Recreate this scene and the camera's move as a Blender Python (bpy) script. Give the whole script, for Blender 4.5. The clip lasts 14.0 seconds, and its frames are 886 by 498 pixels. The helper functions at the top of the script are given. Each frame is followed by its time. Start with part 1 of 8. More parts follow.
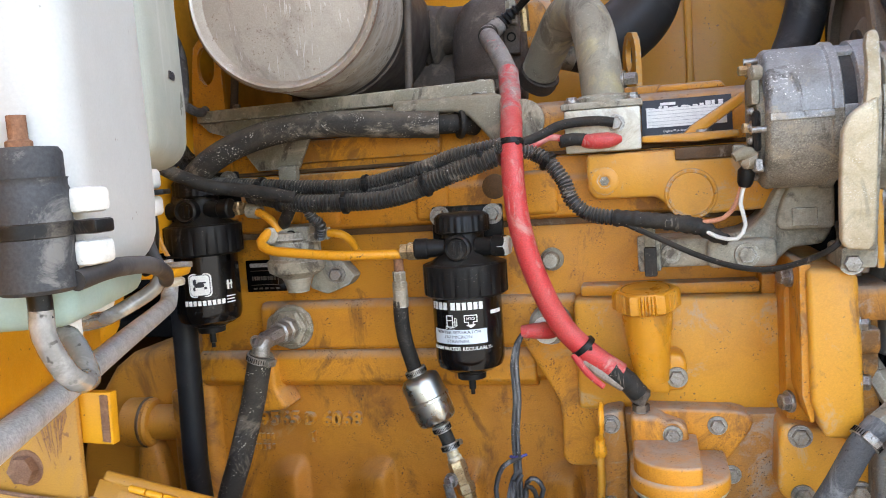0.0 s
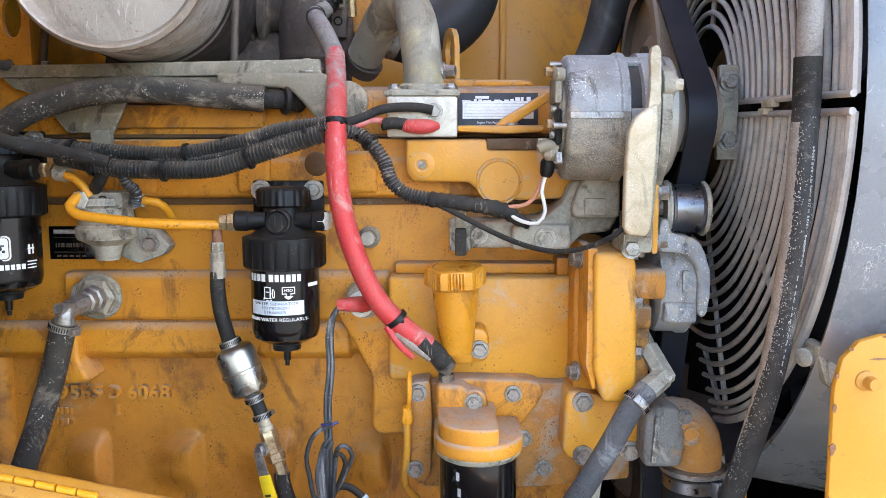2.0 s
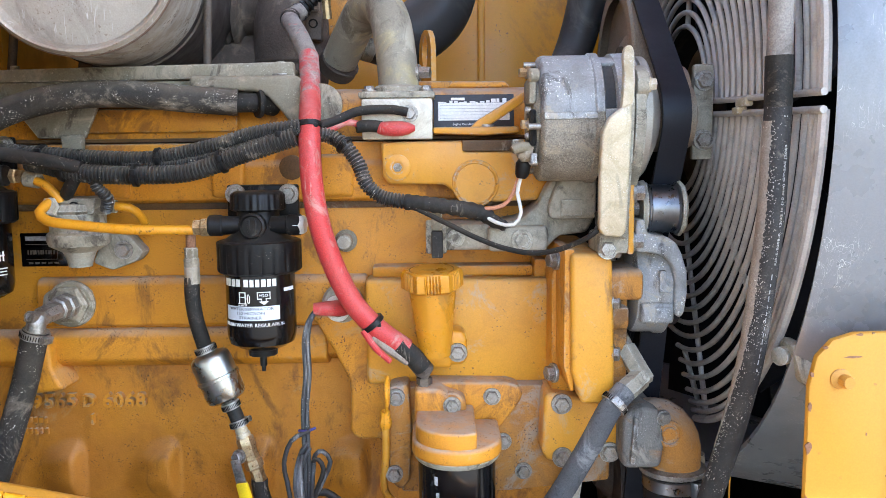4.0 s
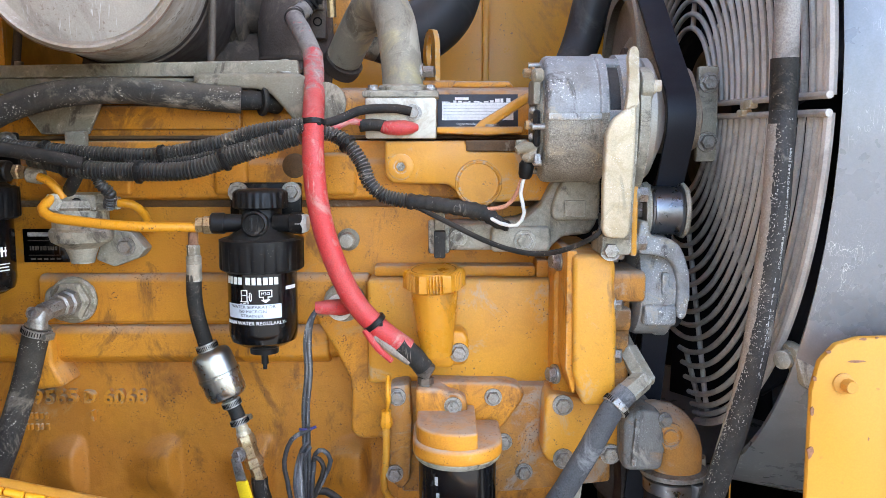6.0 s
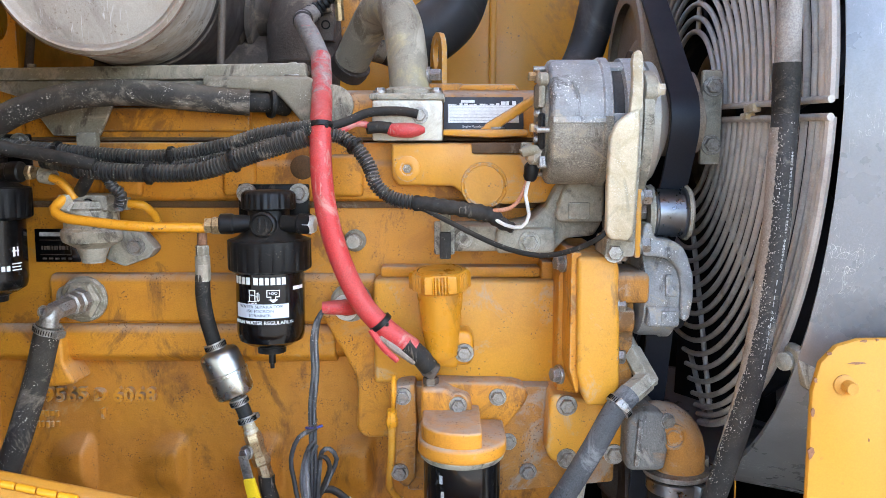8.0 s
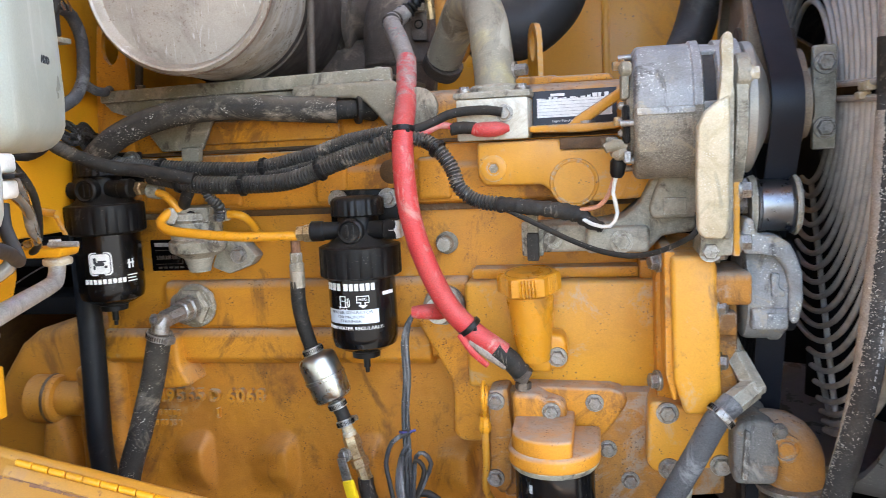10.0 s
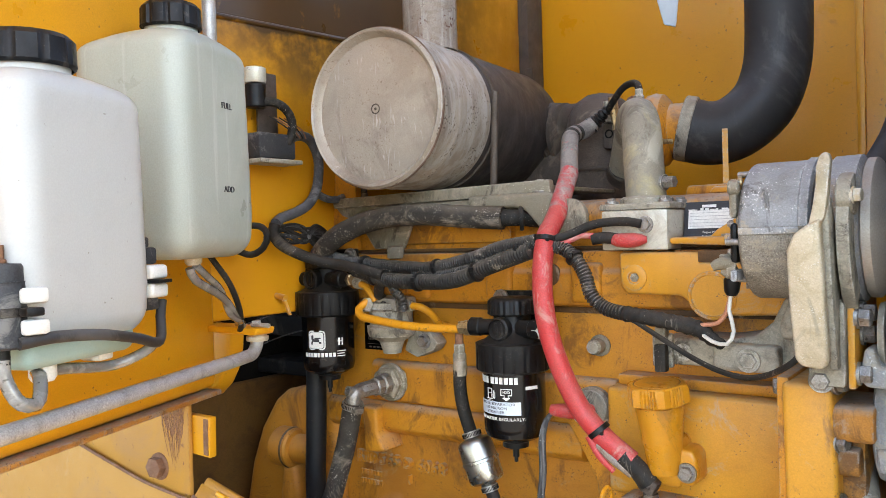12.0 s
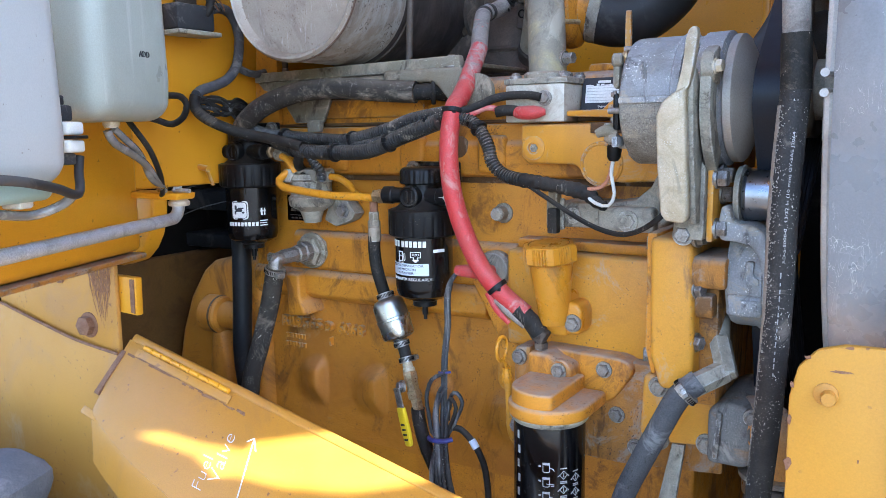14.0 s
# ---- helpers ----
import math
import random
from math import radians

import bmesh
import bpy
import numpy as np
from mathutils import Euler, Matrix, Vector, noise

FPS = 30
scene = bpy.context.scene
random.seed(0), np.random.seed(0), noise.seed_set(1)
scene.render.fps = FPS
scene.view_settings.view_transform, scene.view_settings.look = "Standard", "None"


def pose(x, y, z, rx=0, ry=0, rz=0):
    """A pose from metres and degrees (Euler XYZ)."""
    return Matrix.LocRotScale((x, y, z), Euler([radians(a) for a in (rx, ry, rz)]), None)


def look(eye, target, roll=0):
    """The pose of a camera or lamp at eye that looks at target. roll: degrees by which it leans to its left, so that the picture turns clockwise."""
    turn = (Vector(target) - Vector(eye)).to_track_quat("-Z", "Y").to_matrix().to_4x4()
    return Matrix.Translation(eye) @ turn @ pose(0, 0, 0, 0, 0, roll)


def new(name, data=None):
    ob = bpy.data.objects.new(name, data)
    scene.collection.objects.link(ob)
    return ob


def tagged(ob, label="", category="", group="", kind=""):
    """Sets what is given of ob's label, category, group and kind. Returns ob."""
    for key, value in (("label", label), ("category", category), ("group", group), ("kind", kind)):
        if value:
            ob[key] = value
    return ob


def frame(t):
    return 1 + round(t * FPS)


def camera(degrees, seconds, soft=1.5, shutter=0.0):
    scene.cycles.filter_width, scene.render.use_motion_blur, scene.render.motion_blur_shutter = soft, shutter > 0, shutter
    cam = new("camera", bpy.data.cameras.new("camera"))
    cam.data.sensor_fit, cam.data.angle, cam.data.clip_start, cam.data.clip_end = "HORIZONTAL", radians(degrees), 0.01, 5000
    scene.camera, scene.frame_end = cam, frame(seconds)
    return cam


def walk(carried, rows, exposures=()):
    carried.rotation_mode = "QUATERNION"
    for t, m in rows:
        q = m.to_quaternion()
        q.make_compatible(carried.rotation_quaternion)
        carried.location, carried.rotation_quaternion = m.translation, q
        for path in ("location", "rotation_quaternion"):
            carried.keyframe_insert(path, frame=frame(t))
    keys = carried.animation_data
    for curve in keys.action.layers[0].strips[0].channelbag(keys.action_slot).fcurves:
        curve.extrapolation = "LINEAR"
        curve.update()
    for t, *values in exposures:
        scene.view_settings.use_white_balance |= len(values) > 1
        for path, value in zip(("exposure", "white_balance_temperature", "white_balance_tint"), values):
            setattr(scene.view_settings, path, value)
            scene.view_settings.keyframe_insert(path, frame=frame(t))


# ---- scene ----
cam = camera(57.7, 14.0, soft=0.5, shutter=0.3)
PATH = [
    (0, (0.207, -0.981, 1.411), (-0.285, 0.947, 1.211), -4.0),
    (0.5, (0.194, -0.99, 1.41), (-0.171, 0.969, 1.236), -2.5),
    (1, (0.199, -1.022, 1.403), (-0.019, 0.957, 1.216), -1.3),
    (1.5, (0.201, -1.034, 1.395), (0.136, 0.953, 1.169), -0.1),
    (2, (0.202, -1.025, 1.397), (0.174, 0.96, 1.16), -0.1),
    (2.5, (0.201, -1.02, 1.395), (0.191, 0.966, 1.163), -0.2),
    (3, (0.206, -1.018, 1.395), (0.21, 0.968, 1.165), -0.7),
    (5.5, (0.217, -1.02, 1.399), (0.22, 0.966, 1.166), -0.3),
    (6, (0.214, -1.017, 1.397), (0.214, 0.969, 1.164), -0.1),
    (6.5, (0.217, -1.018, 1.398), (0.217, 0.968, 1.164), 0.0),
    (7, (0.216, -1.02, 1.397), (0.207, 0.967, 1.168), 0.1),
    (9.3, (0.223, -1.034, 1.405), (0.162, 0.952, 1.174), -0.9),
    (9.5, (0.232, -1.034, 1.407), (0.115, 0.949, 1.181), -1.4),
    (10, (0.292, -0.995, 1.415), (-0.099, 0.949, 1.157), -2.9),
    (10.5, (0.383, -0.956, 1.42), (-0.318, 0.898, 1.152), -3.2),
    (11, (0.474, -0.938, 1.429), (-0.513, 0.784, 1.183), -3.6),
    (11.5, (0.535, -0.947, 1.441), (-0.608, 0.687, 1.279), -3.2),
    (12, (0.571, -0.969, 1.444), (-0.612, 0.643, 1.409), -1.8),
    (12.5, (0.59, -0.985, 1.441), (-0.579, 0.636, 1.366), -1.1),
    (13, (0.616, -0.992, 1.425), (-0.521, 0.637, 1.192), -1.0),
    (13.5, (0.644, -1.003, 1.411), (-0.432, 0.656, 1.111), -0.8),
    (14, (0.65, -1.006, 1.41), (-0.411, 0.663, 1.115), -1.0),
]
LIGHTNESS = [(0, 2.68, 6700, 10), (1.0, 2.80, 6300, 10), (1.5, 2.90, 6200, 10), (9.5, 2.92, 6200, 10), (10.3, 2.84, 6700, 10), (12.0, 2.62, 7000, 10), (12.6, 2.58, 7000, 10), (13.3, 2.58, 5850, 10), (14, 2.53, 5500, 10)]
walk(cam, [(t, look(e, g, r)) for t, e, g, r in PATH], exposures=LIGHTNESS)

# world, sun and exposure
SUN_ELEV, SUN_TURN = radians(54), radians(122)
world = bpy.data.worlds.new("sky")
scene.world = world
world.use_nodes = True
wn, wl = world.node_tree.nodes, world.node_tree.links
sky = wn.new("ShaderNodeTexSky")
sky.sky_type, sky.sun_disc, sky.sun_elevation, sky.sun_rotation = "NISHITA", False, SUN_ELEV, SUN_TURN
wn["Background"].inputs["Strength"].default_value = 0.15
wl.new(sky.outputs["Color"], wn["Background"].inputs["Color"])
sun = new("sun", bpy.data.lights.new("sun", "SUN"))
sun.data.energy, sun.data.angle, sun.data.color = 5.0, radians(0.3), (1, 0.96, 0.9)
sun_way = Vector((math.sin(SUN_TURN) * math.cos(SUN_ELEV), math.cos(SUN_TURN) * math.cos(SUN_ELEV), math.sin(SUN_ELEV)))
sun.matrix_world = look(sun_way * 20, (0, 0, 0))


# materials
def surface(name, base, rough=0.5, metal=0.0, second=None, scale=18.0, share=0.5, dust=None, dust_share=0.0, up_dust=0.0,
            spots=None, spot_scale=120.0, spot_share=0.2, bump=0.15, bump_scale=250.0, streak=None, streak_share=0.0,
            coat=0.0, grease=None, grease_share=0.0, grain=0.3, scuff=None, scuff_share=0.0, through_light=0.0, settled=None, spec=0.4, edge=None, edge_share=0.0, edge_width=0.004, hairs=None):
    """Paint, metal, rubber or plastic: broad patches, fine grain, clustered spots, streaks, grease smears, scuffs, settled dust, fine relief."""
    m = bpy.data.materials.new(name)
    m.use_nodes = True
    n, k = m.node_tree.nodes, m.node_tree.links
    b = n["Principled BSDF"]
    where = n.new("ShaderNodeTexCoord").outputs["Object"]

    def cloud(size, detail=5.0, rough_=0.6, stretch=None, warp=0.0):
        t = n.new("ShaderNodeTexNoise")
        t.inputs["Scale"].default_value, t.inputs["Detail"].default_value, t.inputs["Roughness"].default_value = size, detail, rough_
        t.inputs["Distortion"].default_value = warp
        if stretch:
            mp = n.new("ShaderNodeMapping")
            mp.inputs["Scale"].default_value = stretch
            k.new(where, mp.inputs["Vector"])
            k.new(mp.outputs["Vector"], t.inputs["Vector"])
        else:
            k.new(where, t.inputs["Vector"])
        return t.outputs["Fac"]

    def ramp(fac, lo, hi, top=1.0, low=0.0):
        r = n.new("ShaderNodeMapRange")
        for key, v in (("From Min", lo), ("From Max", hi), ("To Max", top), ("To Min", low)):
            r.inputs[key].default_value = v
        k.new(fac, r.inputs["Value"])
        return r.outputs["Result"]

    def times(a, c):
        x = n.new("ShaderNodeMath")
        x.operation = "MULTIPLY"
        k.new(a, x.inputs[0])
        k.new(c, x.inputs[1])
        return x.outputs[0]

    def mix(fac, a, c, blend="MIX"):
        x = n.new("ShaderNodeMix")
        x.data_type, x.blend_type = "RGBA", blend
        if isinstance(fac, float):
            x.inputs["Factor"].default_value = fac
        else:
            k.new(fac, x.inputs["Factor"])
        for sock, v in ((x.inputs["A"], a), (x.inputs["B"], c)):
            if isinstance(v, tuple):
                sock.default_value = (*v, 1)
            else:
                k.new(v, sock)
        return x.outputs["Result"]

    second = tuple(second or [0.72 * v for v in base])
    colour = mix(ramp(cloud(scale, 6, 0.65, warp=0.6), 0.62 - 0.3 * share, 0.80 - 0.3 * share, 0.9), tuple(base), second)
    if streak:
        colour = mix(ramp(cloud(60, 4, 0.6, (1, 1, 0.06)), 0.72 - streak_share, 0.9 - streak_share, 0.85), colour, tuple(streak))
    if grease:
        colour = mix(ramp(cloud(scale * 0.8, 9, 0.72, (1, 1, 0.55), 1.2), 0.62 - 0.2 * grease_share, 0.70 - 0.2 * grease_share, 0.82), colour, tuple(grease))
    gritty = cloud(620, 2, 0.6)
    if grain:
        tone = n.new("ShaderNodeCombineColor")
        g = ramp(gritty, 0.3, 0.7, 1 + grain * 0.4, 1 - grain)
        for ch in ("Red", "Green", "Blue"):
            k.new(g, tone.inputs[ch])
        colour = mix(1.0, colour, tone.outputs["Color"], "MULTIPLY")
    if scuff:
        lines = times(ramp(cloud(90, 3, 0.7, (1, 1, 0.12), 2.5), 0.60, 0.66), ramp(cloud(16, 3, 0.6), 0.72 - 0.5 * scuff_share, 0.86 - 0.5 * scuff_share))
        colour = mix(lines, colour, tuple(scuff))
    if dust:
        patch = cloud(scale * 0.9, 10, 0.75, warp=0.8)
        d = ramp(patch, 0.61 - 0.2 * dust_share, 0.70 - 0.2 * dust_share, 0.75)
        colour = mix(d, colour, tuple(dust))
        if up_dust:
            g = n.new("ShaderNodeSeparateXYZ")
            k.new(n.new("ShaderNodeNewGeometry").outputs["Normal"], g.inputs["Vector"])
            colour = mix(times(ramp(g.outputs["Z"], 0.15, 0.9, up_dust), ramp(cloud(scale * 4, 6, 0.7), 0.3, 0.6, 1.0, 0.35)), colour, tuple(settled or dust))
    if spots:
        few = times(ramp(cloud(spot_scale, 2, 0.5), 0.78 - 0.4 * spot_share, 0.83 - 0.4 * spot_share), ramp(cloud(spot_scale / 11, 4, 0.65), 0.50, 0.60))
        colour = mix(few, colour, tuple(spots))
    if hairs:
        patchy = ramp(cloud(11, 4, 0.7), 0.53, 0.59)
        for size, seed in ((60, 0.0), (85, 3.1), (120, 7.7)):
            mp = n.new("ShaderNodeMapping")
            mp.inputs["Location"].default_value = (seed, seed * 1.7, seed * 0.6)
            mp.inputs["Rotation"].default_value = (seed, seed * 0.5, seed * 1.3)
            mp.inputs["Scale"].default_value = (1.0, 1.0, 0.22)
            k.new(where, mp.inputs["Vector"])
            t = n.new("ShaderNodeTexNoise")
            t.inputs["Scale"].default_value, t.inputs["Detail"].default_value, t.inputs["Distortion"].default_value = size, 1.0, 1.2
            k.new(mp.outputs["Vector"], t.inputs["Vector"])
            off = n.new("ShaderNodeMath")
            off.operation = "SUBTRACT"
            off.inputs[1].default_value = 0.5
            k.new(t.outputs["Fac"], off.inputs[0])
            size_of = n.new("ShaderNodeMath")
            size_of.operation = "ABSOLUTE"
            k.new(off.outputs[0], size_of.inputs[0])
            colour = mix(times(ramp(size_of.outputs[0], 0.0012, 0.0045, 0.0, 0.85), patchy), colour, tuple(hairs))
    if edge:
        rounded = n.new("ShaderNodeBevel")
        rounded.samples = 4
        rounded.inputs["Radius"].default_value = edge_width
        dot = n.new("ShaderNodeVectorMath")
        dot.operation = "DOT_PRODUCT"
        k.new(rounded.outputs["Normal"], dot.inputs[0])
        k.new(n.new("ShaderNodeNewGeometry").outputs["Normal"], dot.inputs[1])
        worn = times(ramp(dot.outputs["Value"], 0.995, 0.90), ramp(cloud(85, 5, 0.7), 0.66 - 0.35 * edge_share, 0.74 - 0.35 * edge_share, 0.9))
        colour = mix(worn, colour, tuple(edge))
    k.new(colour, b.inputs["Base Color"])
    k.new(ramp(cloud(scale * 2.5, 5, 0.65), 0.3, 0.7, min(1.0, rough + 0.16), max(0.05, rough - 0.12)), b.inputs["Roughness"])
    b.inputs["Metallic"].default_value = metal
    b.inputs["Specular IOR Level"].default_value = spec
    b.inputs["Coat Weight"].default_value = coat
    b.inputs["Coat Roughness"].default_value = 0.15
    if through_light:
        b.inputs["Subsurface Weight"].default_value = through_light
        b.inputs["Subsurface Radius"].default_value = (0.03, 0.03, 0.03)
    if bump:
        bp = n.new("ShaderNodeBump")
        bp.inputs["Strength"].default_value, bp.inputs["Distance"].default_value = bump, 0.0015
        add = n.new("ShaderNodeMath")
        add.operation = "ADD"
        k.new(cloud(bump_scale, 3), add.inputs[0])
        k.new(cloud(scale * 2.5, 5), add.inputs[1])
        k.new(add.outputs[0], bp.inputs["Height"])
        k.new(bp.outputs["Normal"], b.inputs["Normal"])
    return m


DUST = (0.33, 0.27, 0.20)
M = dict(
    engine=surface("engine_paint", (0.6, 0.25, 0.019), 0.5, second=(0.5, 0.2, 0.02), scale=14, dust=(0.43, 0.26, 0.11), dust_share=0.1,
                   up_dust=0.85, spots=(0.14, 0.07, 0.025), spot_scale=400, spot_share=0.46, grease=(0.23, 0.092, 0.02), grease_share=0.48, bump=0.28, bump_scale=420, grain=0.16, settled=(0.37, 0.315, 0.26), spec=0.34, streak=(0.3, 0.12, 0.022), streak_share=0.02, edge=(0.4, 0.31, 0.22), edge_share=0.45),
    jacket=surface("lower_block_paint", (0.52, 0.21, 0.02), 0.5, second=(0.43, 0.165, 0.02), scale=9, share=0.5, dust=(0.42, 0.25, 0.11), dust_share=0.06, up_dust=0.25, settled=(0.36, 0.27, 0.18),
                   spots=(0.12, 0.06, 0.025), spot_scale=420, spot_share=0.42, grease=(0.22, 0.088, 0.02), grease_share=0.38, bump=0.3, bump_scale=380, grain=0.15, spec=0.34),
    cover=surface("cover_paint", (0.63, 0.29, 0.024), 0.4, second=(0.56, 0.25, 0.024), scale=16, dust=(0.45, 0.33, 0.21), dust_share=0.3, up_dust=0.55,
                  spots=(0.15, 0.085, 0.04), spot_scale=340, spot_share=0.34, grease=(0.25, 0.115, 0.035), grease_share=0.22, scuff=(0.45, 0.43, 0.42), scuff_share=0.15, bump=0.2, grain=0.1, settled=(0.38, 0.29, 0.19), spec=0.42, edge=(0.44, 0.4, 0.35), edge_share=0.5),
    filler=surface("glossy_filler_paint", (0.57, 0.245, 0.014), 0.3, second=(0.5, 0.21, 0.015), scale=12, spots=(0.07, 0.045, 0.02), spot_scale=380, spot_share=0.34, grease=(0.26, 0.115, 0.025), grease_share=0.16, bump=0.1, grain=0.08, spec=0.45,
                   dust=(0.42, 0.31, 0.17), dust_share=0.15, edge=(0.20, 0.12, 0.06), edge_share=0.35, edge_width=0.002),
    dirty=surface("dirty_orange_casting", (0.46, 0.20, 0.035), 0.6, second=(0.34, 0.155, 0.04), scale=16, dust=(0.33, 0.285, 0.235), dust_share=0.45, up_dust=0.8, spots=(0.10, 0.06, 0.035), spot_scale=380, spot_share=0.45, grease=(0.13, 0.065, 0.025), grease_share=0.45, bump=0.5, grain=0.2, spec=0.3, edge=(0.36, 0.31, 0.26), edge_share=0.5),
    grime=surface("greasy_paint", (0.12, 0.06, 0.02), 0.6, second=(0.06, 0.035, 0.018), scale=14, dust=DUST, dust_share=0.25, up_dust=0.35, bump=0.4),
    body=surface("body_paint", (0.67, 0.298, 0.011), 0.36, second=(0.63, 0.275, 0.012), scale=4, share=0.3, spots=(0.22, 0.10, 0.03),
                 spot_scale=130, spot_share=0.22, grease=(0.42, 0.18, 0.03), grease_share=0.08, bump=0.06, coat=0.05, grain=0.1, spec=0.35, edge=(0.3, 0.14, 0.05), edge_share=0.2, edge_width=0.003),
    plate=surface("chipped_paint", (0.50, 0.245, 0.026), 0.45, second=(0.47, 0.225, 0.022), scale=5, share=0.4, spots=(0.22, 0.10, 0.04), spot_scale=120, spot_share=0.2, grease=(0.36, 0.17, 0.03), grease_share=0.12, bump=0.06, grain=0.08, spec=0.35, edge=(0.16, 0.075, 0.04), edge_share=0.3, edge_width=0.003),
    panel=surface("faded_paint", (0.46, 0.222, 0.038), 0.42, second=(0.42, 0.195, 0.032), scale=5, spots=(0.20, 0.09, 0.04), spot_scale=150,
                  spot_share=0.36, grease=(0.40, 0.20, 0.06), grease_share=0.2, bump=0.08, grain=0.12, spec=0.3, edge=(0.17, 0.08, 0.045), edge_share=0.35, edge_width=0.003, dust=(0.46, 0.29, 0.13), dust_share=0.3),
    # like the panel paint, but darker and more saturated, for the side cover
    hinged=surface("darker_cover_paint", (0.43, 0.192, 0.022), 0.4, second=(0.385, 0.168, 0.02), scale=5, share=0.4, spots=(0.18, 0.08, 0.035), spot_scale=150, spot_share=0.28, grease=(0.36, 0.165, 0.035), grease_share=0.15, bump=0.07, grain=0.1, spec=0.35,
                   edge=(0.17, 0.08, 0.045), edge_share=0.4, edge_width=0.003),
    cast=surface("dusty_aluminium", (0.355, 0.325, 0.255), 0.65, 0.15, second=(0.2, 0.183, 0.145), scale=34, dust=(0.42, 0.37, 0.285), dust_share=0.42, up_dust=0.5,
                 spots=(0.5, 0.48, 0.42), spot_scale=620, spot_share=0.26, grease=(0.07, 0.058, 0.046), grease_share=0.38, bump=0.45, spec=0.3, grain=0.22, edge=(0.56, 0.53, 0.46), edge_share=0.55),
    clean=surface("bare_aluminium", (0.58, 0.56, 0.47), 0.42, 0.25, second=(0.46, 0.44, 0.36), scale=14, dust=DUST, dust_share=0.35, spots=(0.2, 0.18, 0.15), spot_scale=300, spot_share=0.3, bump=0.25, grain=0.15),
    canister=surface("zinc_can", (0.38, 0.38, 0.355), 0.27, 0.95, second=(0.4, 0.39, 0.36), scale=12, spots=(0.25, 0.22, 0.18), spot_scale=300, spot_share=0.2, bump=0.05, grain=0.1),
    pale=surface("yellowed_zinc", (0.54, 0.47, 0.335), 0.55, 0.25, second=(0.41, 0.335, 0.205), scale=30, spots=(0.63, 0.6, 0.52), spot_scale=700, spot_share=0.46, grease=(0.33, 0.3, 0.22), grease_share=0.2, bump=0.25, grain=0.14, streak=(0.58, 0.55, 0.42), streak_share=0.0, edge=(0.62, 0.6, 0.54), edge_share=0.5),
    blue=surface("oxidised_alloy", (0.32, 0.33, 0.335), 0.6, 0.15, second=(0.23, 0.232, 0.225), scale=24, spots=(0.7, 0.7, 0.67), spot_scale=460,
                 spot_share=0.42, dust=(0.4, 0.35, 0.265), dust_share=0.42, up_dust=0.15, grease=(0.08, 0.075, 0.075), grease_share=0.4, bump=0.35, spec=0.3, grain=0.2, edge=(0.6, 0.6, 0.58), edge_share=0.5),
    steel=surface("dirty_steel", (0.34, 0.325, 0.3), 0.4, 0.75, second=(0.2, 0.175, 0.15), scale=90, dust=(0.30, 0.24, 0.18), dust_share=0.42, spots=(0.10, 0.08, 0.06), spot_scale=340, spot_share=0.45, bump=0.4, spec=0.4, edge=(0.6, 0.58, 0.55), edge_share=0.5, edge_width=0.002),
    shine=surface("polished_steel", (0.3, 0.3, 0.315), 0.32, 1.0, second=(0.24, 0.24, 0.25), scale=30, bump=0.0, grain=0.05),
    tray=surface("weathered_bracket", (0.225, 0.2, 0.148), 0.6, 0.1, second=(0.2, 0.168, 0.112), scale=16, spots=(0.56, 0.52, 0.43), spot_scale=560,
                 spot_share=0.3, dust=(0.37, 0.31, 0.232), dust_share=0.42, up_dust=0.45, grease=(0.07, 0.055, 0.04), grease_share=0.46, bump=0.3, spec=0.3, grain=0.22, edge=(0.52, 0.48, 0.4), edge_share=0.5),
    muffler=surface("heat_stained_steel", (0.4, 0.345, 0.275), 0.5, 0.3, second=(0.28, 0.228, 0.172), scale=9, spots=(0.1, 0.07, 0.05), spot_scale=280,
                    spot_share=0.5, streak=(0.5, 0.475, 0.43), streak_share=0.3, grease=(0.17, 0.13, 0.095), grease_share=0.25, bump=0.2, spec=0.35, grain=0.15),
    disc=surface("speckled_end_plate", (0.45, 0.4, 0.335), 0.45, 0.45, second=(0.37, 0.32, 0.26), scale=10, spots=(0.28, 0.22, 0.17), spot_scale=330,
                 spot_share=0.4, scuff=(0.62, 0.59, 0.55), scuff_share=0.5, grease=(0.30, 0.255, 0.21), grease_share=0.42, bump=0.2, grain=0.12, spec=0.25),
    heated=surface("browned_steel", (0.055, 0.044, 0.039), 0.5, 0.25, second=(0.03, 0.026, 0.025), scale=9, streak=(0.09, 0.074, 0.064), streak_share=0.25, spots=(0.07, 0.05, 0.04), spot_scale=280, spot_share=0.45, bump=0.2, spec=0.4),
    pipe=surface("oversprayed_aluminium", (0.27, 0.245, 0.19), 0.62, 0.15, second=(0.46, 0.39, 0.2), scale=15, share=0.42, spots=(0.56, 0.54, 0.47), spot_scale=620, spot_share=0.25, grease=(0.14, 0.115, 0.085), grease_share=0.42, bump=0.25, spec=0.3, grain=0.14, dust=(0.46, 0.42, 0.33), dust_share=0.4),
    rusty_seam=surface("browned_seam", (0.16, 0.10, 0.07), 0.7, 0.2, second=(0.26, 0.21, 0.16), scale=30, bump=0.3),
    stack=surface("dirty_exhaust_stub", (0.29, 0.245, 0.205), 0.6, 0.2, second=(0.23, 0.17, 0.125), scale=24, grease=(0.13, 0.06, 0.035), grease_share=0.4, spots=(0.12, 0.06, 0.04), spot_scale=200, spot_share=0.45, streak=(0.44, 0.41, 0.37), streak_share=0.2, bump=0.3, spec=0.3),
